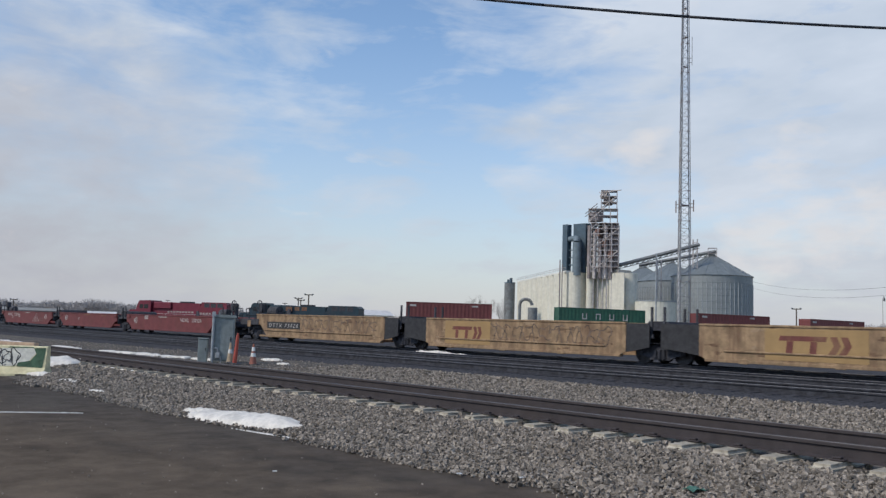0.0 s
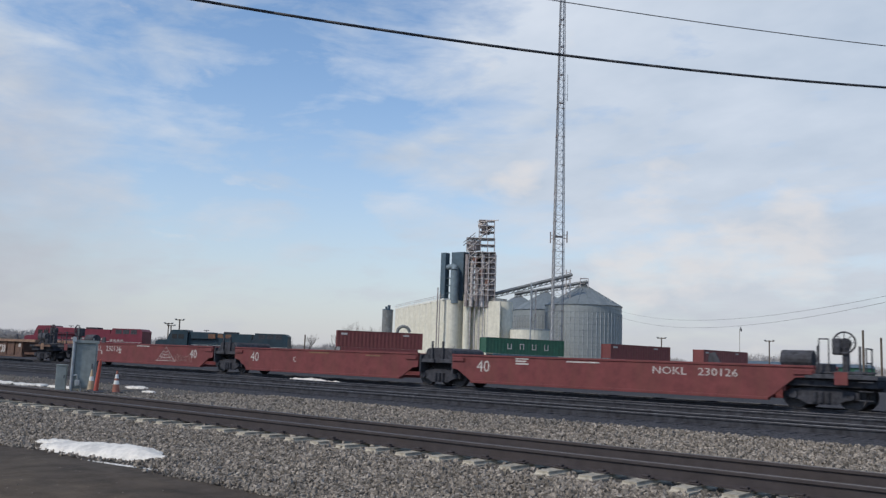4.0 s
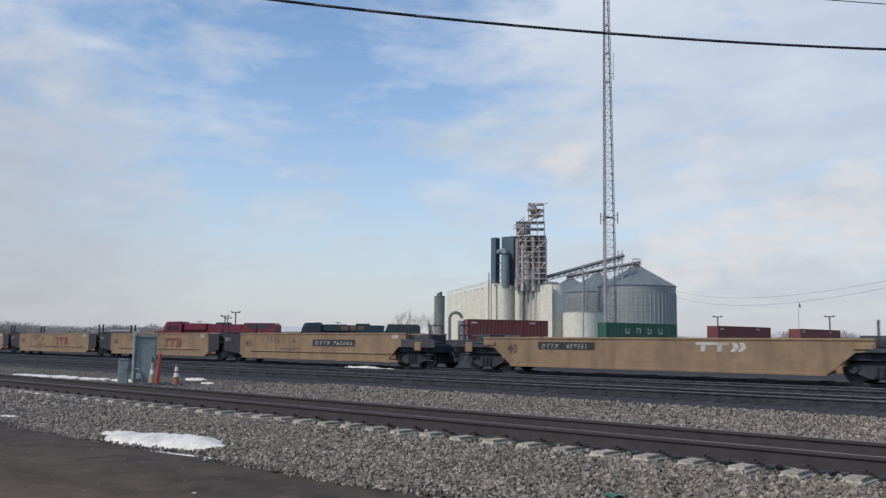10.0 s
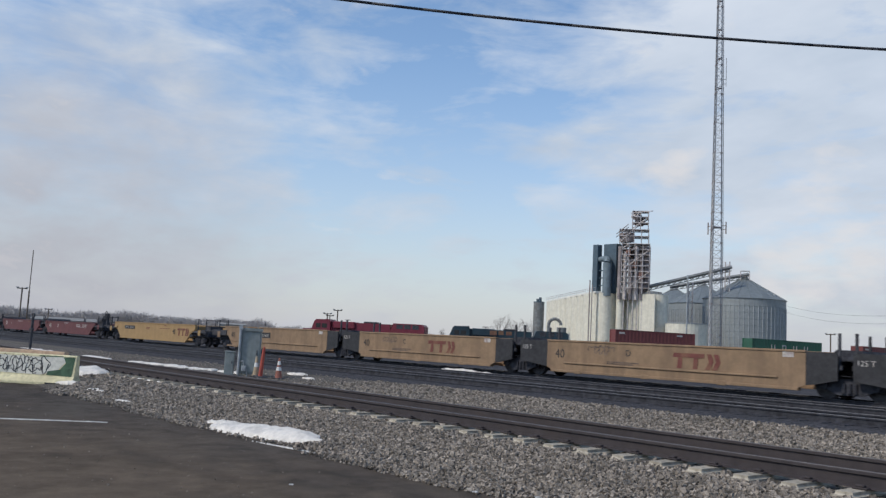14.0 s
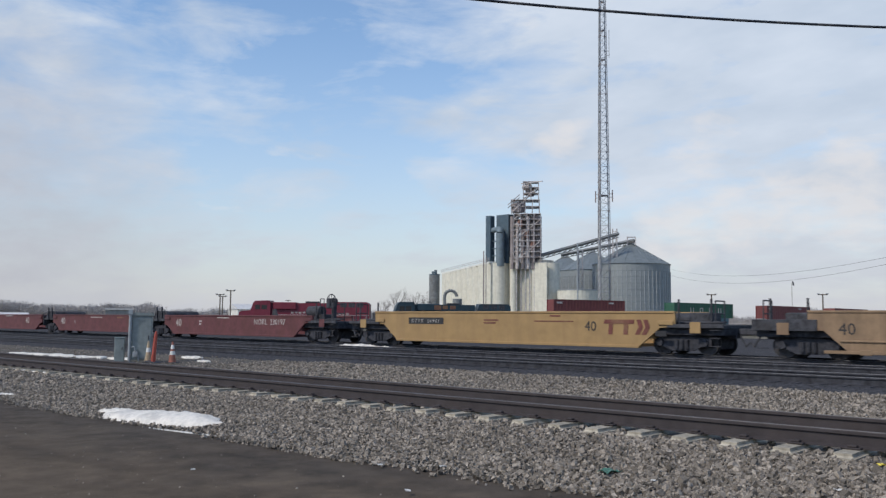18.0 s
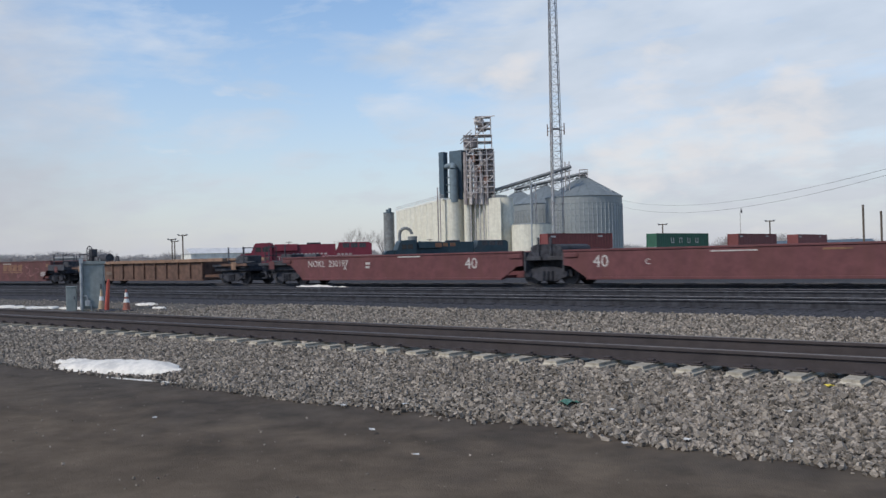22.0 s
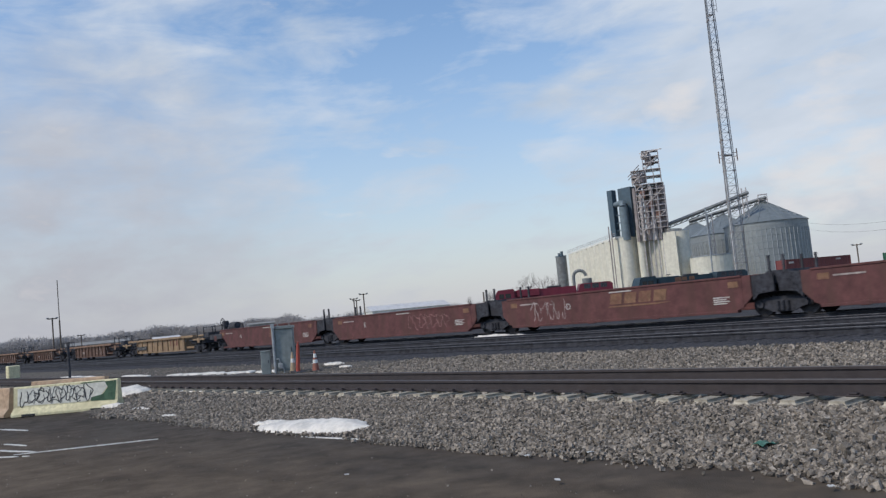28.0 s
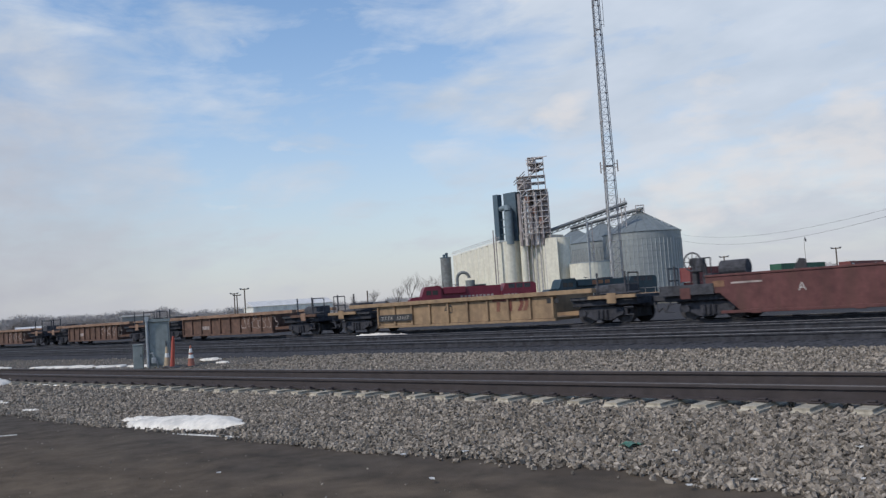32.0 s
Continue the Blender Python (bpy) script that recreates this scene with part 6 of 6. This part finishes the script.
snow(-12.94, 7.60, 1.42, 0.35, 0.12, 1, "melting grey-edged snow patch at the foot of the ballast", rz=9, ragged=0.5)
snow(-14.34, 7.62, 0.42, 0.12, 0.05, 12, "torn tail of the melting snow patch", rz=14)
snow(-11.5, 7.14, 0.72, 0.016, 0.008, 2, "thin icy rim along the asphalt edge", rz=6, material=ice_m)
snow(-27.2, 9.35, 1.35, 0.75, 0.20, 3, "snow heap beside the concrete barrier", rz=20)
snow(-24.2, 8.15, 0.42, 0.13, 0.06, 4, "small lump of old snow on gravel", rz=20)
snow(-21.8, 8.0, 0.5, 0.10, 0.04, 5, "small lump of old snow on gravel", rz=8)
snow(-19.2, 7.65, 0.35, 0.07, 0.03, 13, "small lump of old snow on gravel", rz=8)
snow(-33.6, 15.2, 3.0, 0.32, 0.05, 6, "long strip of old snow between the tracks", rz=4)
snow(-40.5, 14.7, 1.6, 0.25, 0.05, 7, "strip of old snow between the tracks")
snow(-29.1, 15.5, 0.8, 0.16, 0.05, 8, "snow remnant behind the signal cabinet")
snow(-28.0, 17.7, 0.55, 0.2, 0.05, 9, "small snow remnant on the gravel")
snow(-25.9, 16.8, 0.3, 0.12, 0.04, 10, "small snow remnant on the gravel")
snow(-48.5, 14.6, 2.6, 0.2, 0.05, 31, "strip of old snow between the tracks")
snow(-27.5, 9.85, 2.2, 0.05, 0.03, 14, "thin line of old snow against the tie ends")
snow(-23.5, 9.85, 1.4, 0.05, 0.03, 15, "thin line of old snow against the tie ends")
snow(-30.6, 28.45, 2.3, 0.35, 0.24, 11, "lumpy snow heap between the yard tracks", ground_z=-0.19)
for i, (x, lx) in enumerate(((-62, 6), (-52, 3), (-44.5, 3.2), (-38.5, 1.5), (-35.2, 1.2), (-29, 3.0), (-22.5, 1.6), (-18, 2.4), (-12.5, 1.8), (-8, 2.6), (-75, 5), (-90, 6))):
    snow(x, 34.6 + 0.3 * (i % 3), lx, 0.5, 0.10, 20 + i, "strip of snow beyond the moving train", ground_z=-0.26, ragged=0.7)
for i, (x, y, lx, ly, rz) in enumerate(((-16.2, 4.9, 1.35, 0.035, 58), (-17.6, 4.0, 0.8, 0.045, 14), (-22.4, 5.2, 0.7, 0.05, 12), (-18.6, 4.35, 0.6, 0.035, 10), (-16.9, 3.6, 0.7, 0.035, 30))):
    snow(x, y, lx, ly, 0.006, 50 + i, "thin pale line of ice on the asphalt", rz=rz, name="ice_streak", ragged=0.9, material=ice_m)


# ---- litter ----
def scrap(name, x, y, size, material, label, seed):
    rnd = random.Random(seed)
    bm = bmesh.new()
    n = 4
    g = [[bm.verts.new((size * (i / n - 0.5), size * 0.7 * (j / n - 0.5), 0.015 + rnd.uniform(0, 0.35) * size * 0.5)) for i in range(n + 1)] for j in range(n + 1)]
    for j in range(n):
        for i in range(n):
            bm.faces.new((g[j][i], g[j][i + 1], g[j + 1][i + 1], g[j + 1][i]))
    r = bmesh.ops.extrude_face_region(bm, geom=bm.faces[:])
    bmesh.ops.translate(bm, vec=(0, 0, -0.006), verts=[v for v in r["geom"] if isinstance(v, bmesh.types.BMVert)])
    ob = link(name, bm, material)
    ob.matrix_basis = pose(x, y, lie(y) + 0.03, 0, 0, rnd.uniform(0, 180))
    return tagged(ob, label, "litter", group="litter")


scrap("plastic_scrap", -4.85, 8.07, 0.22, scrap_green, "crumpled green plastic scrap on the ballast", 1)
for i, (x, y, s) in enumerate(((-2.68, 8.5, 0.09), (-3.99, 8.8, 0.07), (-4.3, 8.0, 0.06), (-5.97, 6.18, 0.07), (-6.6, 7.4, 0.07), (-3.2, 7.3, 0.06), (-8.5, 5.4, 0.05), (-4.9, 5.6, 0.05), (-7.2, 7.0, 0.06), (-3.6, 6.9, 0.07), (-2.4, 7.6, 0.05))):
    scrap("paper_scrap", x, y, s, scrap_white, "small white paper scrap", 10 + i)
scrap("plastic_cup", -2.62, 9.62, 0.09, scrap_yellow, "crushed yellow plastic cup beside the rail", 30)


# ---- overhead cables ----
def cable(name, pts, r, label, sag=0.0):
    bm = bmesh.new()
    a, b = Vector(pts[0]), Vector(pts[1])
    n = 40
    last = None
    for i in range(n + 1):
        f = i / n
        p = a.lerp(b, f) - Vector((0, 0, sag * 4 * f * (1 - f)))
        if last:
            tube(bm, last, p, r, sides=6)
        last = p
    return tagged(link(name, bm, cable_m, smooth=True), label, "cable", group="overhead cables", kind="structure")


def span_wire(c0, c1, c2, r, label):
    """A hanging wire over the line through (-11.1, 12.86), with the height c0 + c1 s + c2 s^2."""
    d = Vector((4.1, 5.4, 0)).normalized()
    bm = bmesh.new()
    last = None
    for i in range(61):
        s = -27 + 60 * i / 60
        p = Vector((-11.1, 12.86, c0 + c1 * s + c2 * s * s)) + d * s
        if last:
            tube(bm, last, p, r, sides=6)
        last = p
    return tagged(link("overhead_cable", bm, cable_m, smooth=True), label, "cable", group="overhead cables", kind="structure")


span_wire(7.653, -0.0186, 0.00314, 0.030, "thick black overhead cable crossing the tracks")
span_wire(8.87, -0.0312, 0.0026, 0.011, "thin overhead wire crossing the tracks")
span_wire(10.135, -0.0312, 0.0026, 0.011, "upper thin overhead wire crossing the tracks")
cable("overhead_cable", (polar(-28.5, 330, 23.5), polar(-8.0, 120, 12.6)), 0.022, "thin far power line sagging beside the bins", 5.5)
cable("overhead_cable", (polar(-28.5, 330, 21.5), polar(-8.0, 120, 12.0)), 0.022, "thin far power line sagging beside the bins", 6.0)


def light_pole(az, d, top, label, arms=True, r=0.16):
    t = thing("light_pole", label, "light pole", pose(*polar(az, d, -0.5), 0, 0, -az), group="distant poles")
    part("pole", tubes([((0, 0, -1.0), (0, 0, top + 0.5))], r, 8), pole_wood, t)
    if arms:
        part("crossarm", boxes((-1.1, 1.1, -0.08, 0.08, top + 0.2, top + 0.42)), pole_wood, t)
        for x in (-1.0, 1.0):
            part("lamp_head", boxes((x - 0.3, x + 0.3, -0.3, 0.3, top + 0.43, top + 0.62), bevel=0.04), galv, t)
    return t


for az, d, top, arms in ((-55.46, 230, 8.5, True), (-56.11, 250, 8.0, True), (-55.95, 262, 7.8, True), (-24.6, 230, 8.4, True), (-19.89, 250, 12.0, False), (-18.17, 230, 8.4, True), (-12.97, 150, 7.8, False), (-12.02, 150, 6.7, False), (-74.44, 220, 8.8, True), (-72.9, 300, 5.5, True), (-47.6, 210, 5.5, False)):
    light_pole(az, d, top, "weathered pole with a lamp crossarm beyond the yard" if arms else "plain slender pole beyond the yard", arms, 0.05 if az == -19.89 else 0.16)
fl = thing("flag", "small dark wind-worn flag at a pole head", "flag", pose(*polar(-19.89, 250, 11.4), 0, 0, 20))
part("cloth", prism([(0.17, 0.0), (0.55, -0.25), (0.62, 0.35), (0.35, 1.0), (0.17, 1.25)], -0.03, 0.03), cable_m, fl)
wh = thing("whip_aerial", "very thin tall whip aerial on a dark base", "aerial", pose(*polar(-74.05, 200, -0.5)))
part("pole", tubes([((0, 0, -1.0), (0, 0, 8))], 0.16, 6), pole_wood, wh)
part("whip", tubes([((0, 0, 8), (0, 0, 16.5))], 0.09, 6), pole_wood, wh)


# ---- sheds in the distance ----
pole_roof = mat("tan_sheet_roof", (0.36, 0.33, 0.27), 0.8, var=0.1, fine=0.5, bump=0.0)
def shed(az, d, w, dep, h, rise, wall, roof, label, rz=0.0):
    t = thing("shed", label, "shed", pose(*polar(az, d, -0.5), 0, 0, -az + rz), group="distant sheds")
    part("wall", boxes((-w / 2, w / 2, -dep / 2, dep / 2, 0, h)), wall, t)
    part("roof", prism([(-dep / 2 - 0.4, h + 0.002), (0, h + rise), (dep / 2 + 0.4, h + 0.002)], -w / 2 - 0.4, w / 2 + 0.4), roof, t).matrix_basis = pose(0, 0, 0, 0, 0, 90)
    for k in range(max(2, int(w / 9))):
        x = -w / 2 + (k + 0.5) * w / max(2, int(w / 9))
        part("door" if k % 3 == 0 else "window", boxes((x - 1.3, x + 1.3, -dep / 2 - 0.06, -dep / 2 - 0.002, 0 if k % 3 == 0 else 1.2, 2.6)), slate_steel, t)
    return t


shed(-52.75, 365, 33, 16, 5.4, 2.2, pale_wall, roof_pale, "long low white warehouse", 16)
shed(-68.0, 400, 11, 8, 2.4, 1.1, pale_wall, roof_pale, "low white building with a pale roof")
shed(-72.0, 420, 26, 10, 3.0, 1.2, shed_wall, shed_wall, "grey distant metal shed")
shed(-63.86, 380, 12.6, 8, 1.9, 0.9, shed_wall, pole_roof, "low shed with a tan roof")
shed(-62.1, 400, 11, 10, 5.0, 0.7, shed_wall, shed_wall, "tall grey metal shed")
shed(-16.0, 330, 40, 12, 3.4, 1.2, box_green, slate_steel, "long green low building beyond the yard", 10)


# ---- trees ----
def bare_tree(az, d, h, seed):
    rnd = random.Random(seed)
    t = thing("bare_tree", "leafless grey tree beside the grain elevator", "tree", pose(*polar(az, d, -0.5)), group="bare trees")
    part("trunk", tube(bmesh.new(), (0, 0, -1.0), (rnd.uniform(-0.2, 0.2), 0, h * 0.45), 0.20, 0.11, 7), bark, t)
    fine = bmesh.new()
    limbs = bmesh.new()

    def grow(p, dirn, ln, r, depth):
        q = p + dirn * ln
        tube(limbs if depth < 2 else fine, p, q, r, r * 0.55, 4 if depth < 3 else 3)
        if depth == 4:
            return
        for _ in range(3):
            nd = (dirn + Vector((rnd.uniform(-0.75, 0.75), rnd.uniform(-0.75, 0.75), rnd.uniform(-0.1, 0.5)))).normalized()
            grow(p + dirn * ln * rnd.uniform(0.55, 1.0), nd, ln * rnd.uniform(0.55, 0.78), r * 0.55, depth + 1)

    for k in range(5):
        a = rnd.uniform(0, 6.28)
        grow(Vector((0, 0, h * rnd.uniform(0.2, 0.45))), Vector((0.45 * math.cos(a), 0.45 * math.sin(a), 1)).normalized(), h * 0.27, 0.085, 0)
    part("limbs", limbs, bark, t)
    part("crown", fine, twigs, t, "open crown of bare twigs")


for i, (az, d, h) in enumerate(((-44.7, 255, 11.5), (-43.7, 265, 10.5), (-42.75, 258, 9.5), (-47.3, 262, 7.5), (-45.6, 270, 8.5), (-37.9, 275, 5.5), (-38.4, 272, 4.5), (-48.4, 275, 6.0))):
    bare_tree(az, d, h, 60 + i)


def far_woods(name, az0, az1, d0, d1, h0, h1, count, seed, label):
    rnd = np.random.RandomState(seed)
    V, F = [], []
    for i in range(count):
        f = rnd.rand()
        az, d = az0 + (az1 - az0) * f, d0 + (d1 - d0) * rnd.rand()
        h = (h0 + (h1 - h0) * rnd.rand() ** 1.6) * (0.94 + 0.07 * math.sin(f * 23 + seed) + 0.07 * math.sin(f * 61 + 2 * seed))
        x, y, _ = polar(az, d)
        b = len(V)
        V += [(x - 0.25, y, -0.5), (x + 0.25, y, -0.5), (x, y + 0.2, h * 0.8)]
        F.append((b, b + 1, b + 2))
        n = 190
        w = h * rnd.uniform(0.55, 0.9)
        u_ = rnd.normal(size=(n, 3))
        u_ /= np.linalg.norm(u_, axis=1)[:, None]
        rad = rnd.rand(n) ** 0.5
        c = u_ * rad[:, None] * np.array([w, w, h * 0.42]) + np.array([x, y, h * 0.55])
        dirs = u_ * 0.6 + rnd.normal(size=(n, 3)) * 0.5 + np.array([0, 0, 0.5])
        dirs /= np.linalg.norm(dirs, axis=1)[:, None]
        ln = h * rnd.uniform(0.05, 0.10, n)
        sd = np.cross(dirs, rnd.normal(size=(n, 3)))
        sd /= np.linalg.norm(sd, axis=1)[:, None]
        for k in range(n):
            b = len(V)
            p, q, s_ = c[k] - dirs[k] * ln[k], c[k] + dirs[k] * ln[k], sd[k] * h * 0.017
            V += [tuple(p - s_), tuple(p + s_), tuple(q)]
            F.append((b, b + 1, b + 2))
    ob = from_data(name, V, F, hazed_twigs)
    return tagged(ob, label, "woods", kind="stuff")


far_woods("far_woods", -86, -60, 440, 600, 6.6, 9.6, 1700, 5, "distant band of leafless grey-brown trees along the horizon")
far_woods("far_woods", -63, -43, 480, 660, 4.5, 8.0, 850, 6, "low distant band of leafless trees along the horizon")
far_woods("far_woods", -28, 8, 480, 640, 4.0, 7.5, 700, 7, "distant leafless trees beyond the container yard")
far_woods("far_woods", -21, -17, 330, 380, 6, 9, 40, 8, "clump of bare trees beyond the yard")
# both ridges take the twig colour that is paled to imitate haze
bk = bmesh.new()
prism([(-420, -1), (-420, 8.0), (-300, 9.0), (-180, 8.2), (-60, 8.6), (60, 7.0), (140, 6.5), (260, 4.5), (420, 2.5), (420, -1)], -1, 1, bk)
hill = link("distant_ridge", bk, hazed_twigs)
hill.matrix_basis = pose(*polar(-72, 700), 0, 0, 72)
tagged(hill, "low brown wooded ridge on the horizon", "ridge", kind="structure")
bk = prism([(-500, -1), (-500, 1.5), (-200, 2.6), (100, 2.2), (500, 2.4), (500, -1)], -1, 1)
hill = link("distant_ridge", bk, hazed_twigs)
hill.matrix_basis = pose(*polar(-14, 720), 0, 0, 14)
tagged(hill, "low brown rise on the horizon beyond the yard", "ridge", kind="structure")


# ---- ties and ballast ----
def tie_mesh(name, half, w, h, material, z):
    bm = bmesh.new()
    box(bm, -w / 2, w / 2, -half, half, z - h, z)
    bmesh.ops.bevel(bm, geom=[e for e in bm.edges if all(v.co.z > z - 0.01 for v in e.verts)], offset=0.045, segments=3, affect="EDGES")
    for v in bm.verts:
        if abs(v.co.y) > half - 0.20:
            v.co.z -= 0.008 * (v.co.z > z - h + 0.01)
    me = bpy.data.meshes.new(name)
    bm.to_mesh(me)
    bm.free()
    me.materials.append(material)
    return me


tie = tie_mesh("tie", 1.31, 0.28, 0.22, concrete, -0.180)
clip_bm = boxes((-0.09, 0.09, -0.06, 0.06, -0.188, -0.165), (-0.05, 0.05, -0.05, 0.03, -0.165, -0.14), bevel=0.008)
clip = bpy.data.meshes.new("rail_clip")
clip_bm.to_mesh(clip)
clip_bm.free()
clip.materials.append(rail_steel)
rnd = random.Random(4)
for i in range(-16, 100):
    x = -0.61 * i
    same("tie", tie, near_track, pose(x + rnd.uniform(-0.015, 0.015), rnd.uniform(-0.02, 0.02), rnd.uniform(-0.006, 0.004), 0, 0, rnd.uniform(-0.8, 0.8)))
    same("rail_clip", clip, near_track, pose(x, -0.753 - 0.115, 0.002))
    if i < 60:
        same("rail_clip", clip, near_track, pose(x, 0.753 + 0.115, 0.002))


def many_ties(track_ob, xs, w, half, z, material):
    V, F = [], []
    for x in xs:
        b = len(V)
        for dz in (-0.18, 0.0):
            for dx, dy in ((-w / 2, -half), (w / 2, -half), (w / 2, half), (-w / 2, half)):
                V.append((x + dx, dy, z + dz))
        F += [(b + 4, b + 5, b + 6, b + 7), (b, b + 1, b + 5, b + 4), (b + 1, b + 2, b + 6, b + 5), (b + 2, b + 3, b + 7, b + 6), (b + 3, b, b + 4, b + 7)]
    return tagged(from_data("ties", V, F, material, track_ob), kind="stuff")


many_ties(near_track, [-0.61 * i for i in range(100, 380)], 0.27, 1.29, -0.188, concrete)
for t in yard_tracks:
    many_ties(t, [8 - 0.53 * i for i in range(330)], 0.23, 1.3, -0.176, wood_tie)

# angular stones: cubes with their corners knocked about
CUBE_V = np.array([(x, y, z) for z in (-1, 1) for x, y in ((-1, -1), (1, -1), (1, 1), (-1, 1))], float)
CUBE_F = np.array([(0, 2, 1), (0, 3, 2), (4, 5, 6), (4, 6, 7), (0, 1, 5), (0, 5, 4), (1, 2, 6), (1, 6, 5), (2, 3, 7), (2, 7, 6), (3, 0, 4), (3, 4, 7)])
rs = np.random.RandomState(11)
SHAPES = [CUBE_V * (0.78 + rs.uniform(-0.34, 0.26, (8, 3))) * rs.uniform(0.65, 1.25, (1, 3)) for _ in range(16)]
SHAPES = [v * np.array([1.15, 1.0, 0.72]) for v in SHAPES]


def turned(n):
    q = rs.normal(size=(n, 4))
    q /= np.linalg.norm(q, axis=1)[:, None]
    w, x, y, z = q.T
    return np.stack([1 - 2 * (y * y + z * z), 2 * (x * y - z * w), 2 * (x * z + y * w), 2 * (x * y + z * w), 1 - 2 * (x * x + z * z), 2 * (y * z - x * w),
                     2 * (x * z - y * w), 2 * (y * z + x * w), 1 - 2 * (x * x + y * y)], 1).reshape(n, 3, 3)


def heap(name, x0, x1, y0, y1, per_m2, size, parent):
    n = int((x1 - x0) * (y1 - y0) * per_m2)
    x, y = rs.uniform(x0, x1, n), rs.uniform(y0, y1, n)
    toe = 7.32 + np.clip((-22.5 - x) / 2.0, 0, 1) * 1.75 + 0.16 * np.sin(x * 0.9) + 0.10 * np.sin(x * 2.7 + 1) + rs.normal(0, 0.07, n) - rs.exponential(0.10, n)
    on_tie = (y > 9.75) & (y < 12.4) & (np.abs((x / 0.61 + 0.5) % 1 - 0.5) * 0.61 < 0.17)
    keep = ~on_tie & (y > toe) & (((x + 12.94) / 1.25) ** 2 + ((y - 7.57) / 0.30) ** 2 > 1)
    x, y = x[keep], y[keep]
    n = len(x)
    z = np.array([lie(v) for v in y]) + rs.uniform(-0.005, 0.03, n)
    s = size * (0.5 + 1.15 * rs.rand(n) ** 1.5)
    base = np.stack(SHAPES)[rs.randint(0, 16, n)]
    v = np.einsum("nij,nkj->nki", turned(n), base) * s[:, None, None] + np.stack([x, y, z], 1)[:, None, :]
    f = (CUBE_F[None] + 8 * np.arange(n)[:, None, None]).reshape(-1, 3)
    me = bpy.data.meshes.new(name)
    me.vertices.add(8 * n)
    me.vertices.foreach_set("co", v.reshape(-1).astype(np.float32))
    me.loops.add(3 * len(f))
    me.loops.foreach_set("vertex_index", f.reshape(-1).astype(np.int32))
    me.polygons.add(len(f))
    me.polygons.foreach_set("loop_start", np.arange(0, 3 * len(f), 3, dtype=np.int32))
    me.polygons.foreach_set("loop_total", np.full(len(f), 3, dtype=np.int32))
    me.polygons.foreach_set("use_smooth", np.zeros(len(f), dtype=bool))
    me.update(calc_edges=True)
    me.materials.append(stone)
    ob = new(name, me)
    ob.parent = parent
    ob["kind"] = "stuff"
    return ob


ballast = thing("ballast", "loose angular grey ballast stones along the near track", "ballast", kind="stuff")
heap("stones", -20, 4, 7.0, 9.75, 1120, 0.0232, ballast)
heap("stones", -20, 4, 9.55, 9.95, 260, 0.024, ballast)
heap("stones", -40, -20, 7.0, 9.75, 440, 0.036, ballast)
heap("stones", -52, -40, 9.0, 9.75, 200, 0.042, ballast)
heap("stones", -48, 4, 9.75, 12.3, 60, 0.033, ballast)
heap("stones", -22, 4, 12.3, 18.6, 290, 0.027, ballast)
heap("stones", -50, -22, 12.3, 13.1, 60, 0.030, ballast)
heap("stones", -50, -22, 13.3, 18.4, 22, 0.018, ballast)
heap("stones", -24, -21.5, 12.6, 18.4, 150, 0.024, ballast)
n = 1300
grit_x, grit_y = 4 - 24 * rs.rand(n) ** 1.4, 7.2 - 5.2 * rs.rand(n) ** 0.75
grit_s = 0.003 + 0.011 * rs.rand(n) ** 5
grit_v = (np.einsum("nij,nkj->nki", turned(n), np.stack(SHAPES)[rs.randint(0, 16, n)]) * grit_s[:, None, None] + np.stack([grit_x, grit_y, np.full(n, -0.515)], 1)[:, None, :]).reshape(-1, 3)
grit = from_data("grit", [tuple(v) for v in grit_v], [tuple(int(i) for i in f) for f in (CUBE_F[None] + 8 * np.arange(n)[:, None, None]).reshape(-1, 3)], stone)
tagged(grit, "stray pale stones and grit on the asphalt", "grit", kind="stuff")
stone_meshes = []
for k in range(8):
    me = bpy.data.meshes.new("stone")
    me.from_pydata([tuple(p) for p in SHAPES[k]], [], [tuple(int(i) for i in f) for f in CUBE_F])
    me.materials.append(stone)
    stone_meshes.append(me)
for i in range(300):
    x, y = rnd.uniform(-7.5, -1.2), rnd.uniform(7.4, 9.5)
    s = rnd.uniform(0.025, 0.05)
    same("stone", stone_meshes[i % 8], ballast, pose(x, y, lie(y) + 0.035, rnd.uniform(0, 360), rnd.uniform(0, 360), rnd.uniform(0, 360)) @ Matrix.Diagonal((s, s, s, 1)))


# ---- what moves ----
RUN = [(0, 0.0), (3, 34.4), (6, 69.04), (9, 105.14), (13, 152.84), (16, 187.76), (19, 223.85), (22, 260.47), (25, 296.77), (28, 332.9), (32, 381.97)]
FAR_RUN = [(0, -72.8), (4, -64.3), (8, -56.1), (12, -48.1), (16, -40.4), (20, -32.95), (24, -25.7), (28, -18.8), (32, -12.0)]


def motions():
    for car in train:
        home = car.matrix_basis.copy()
        walk(car, [(t, Matrix.Translation((s * K - 0.25, 0, 0)) @ home) for t, s in RUN])
    for item in far_things:
        car, along_it, rise, length = item
        walk(car, [(t, Matrix.Translation((0, 0, rise)) @ far_pose(o + along_it, length)) for t, o in FAR_RUN])


motions()
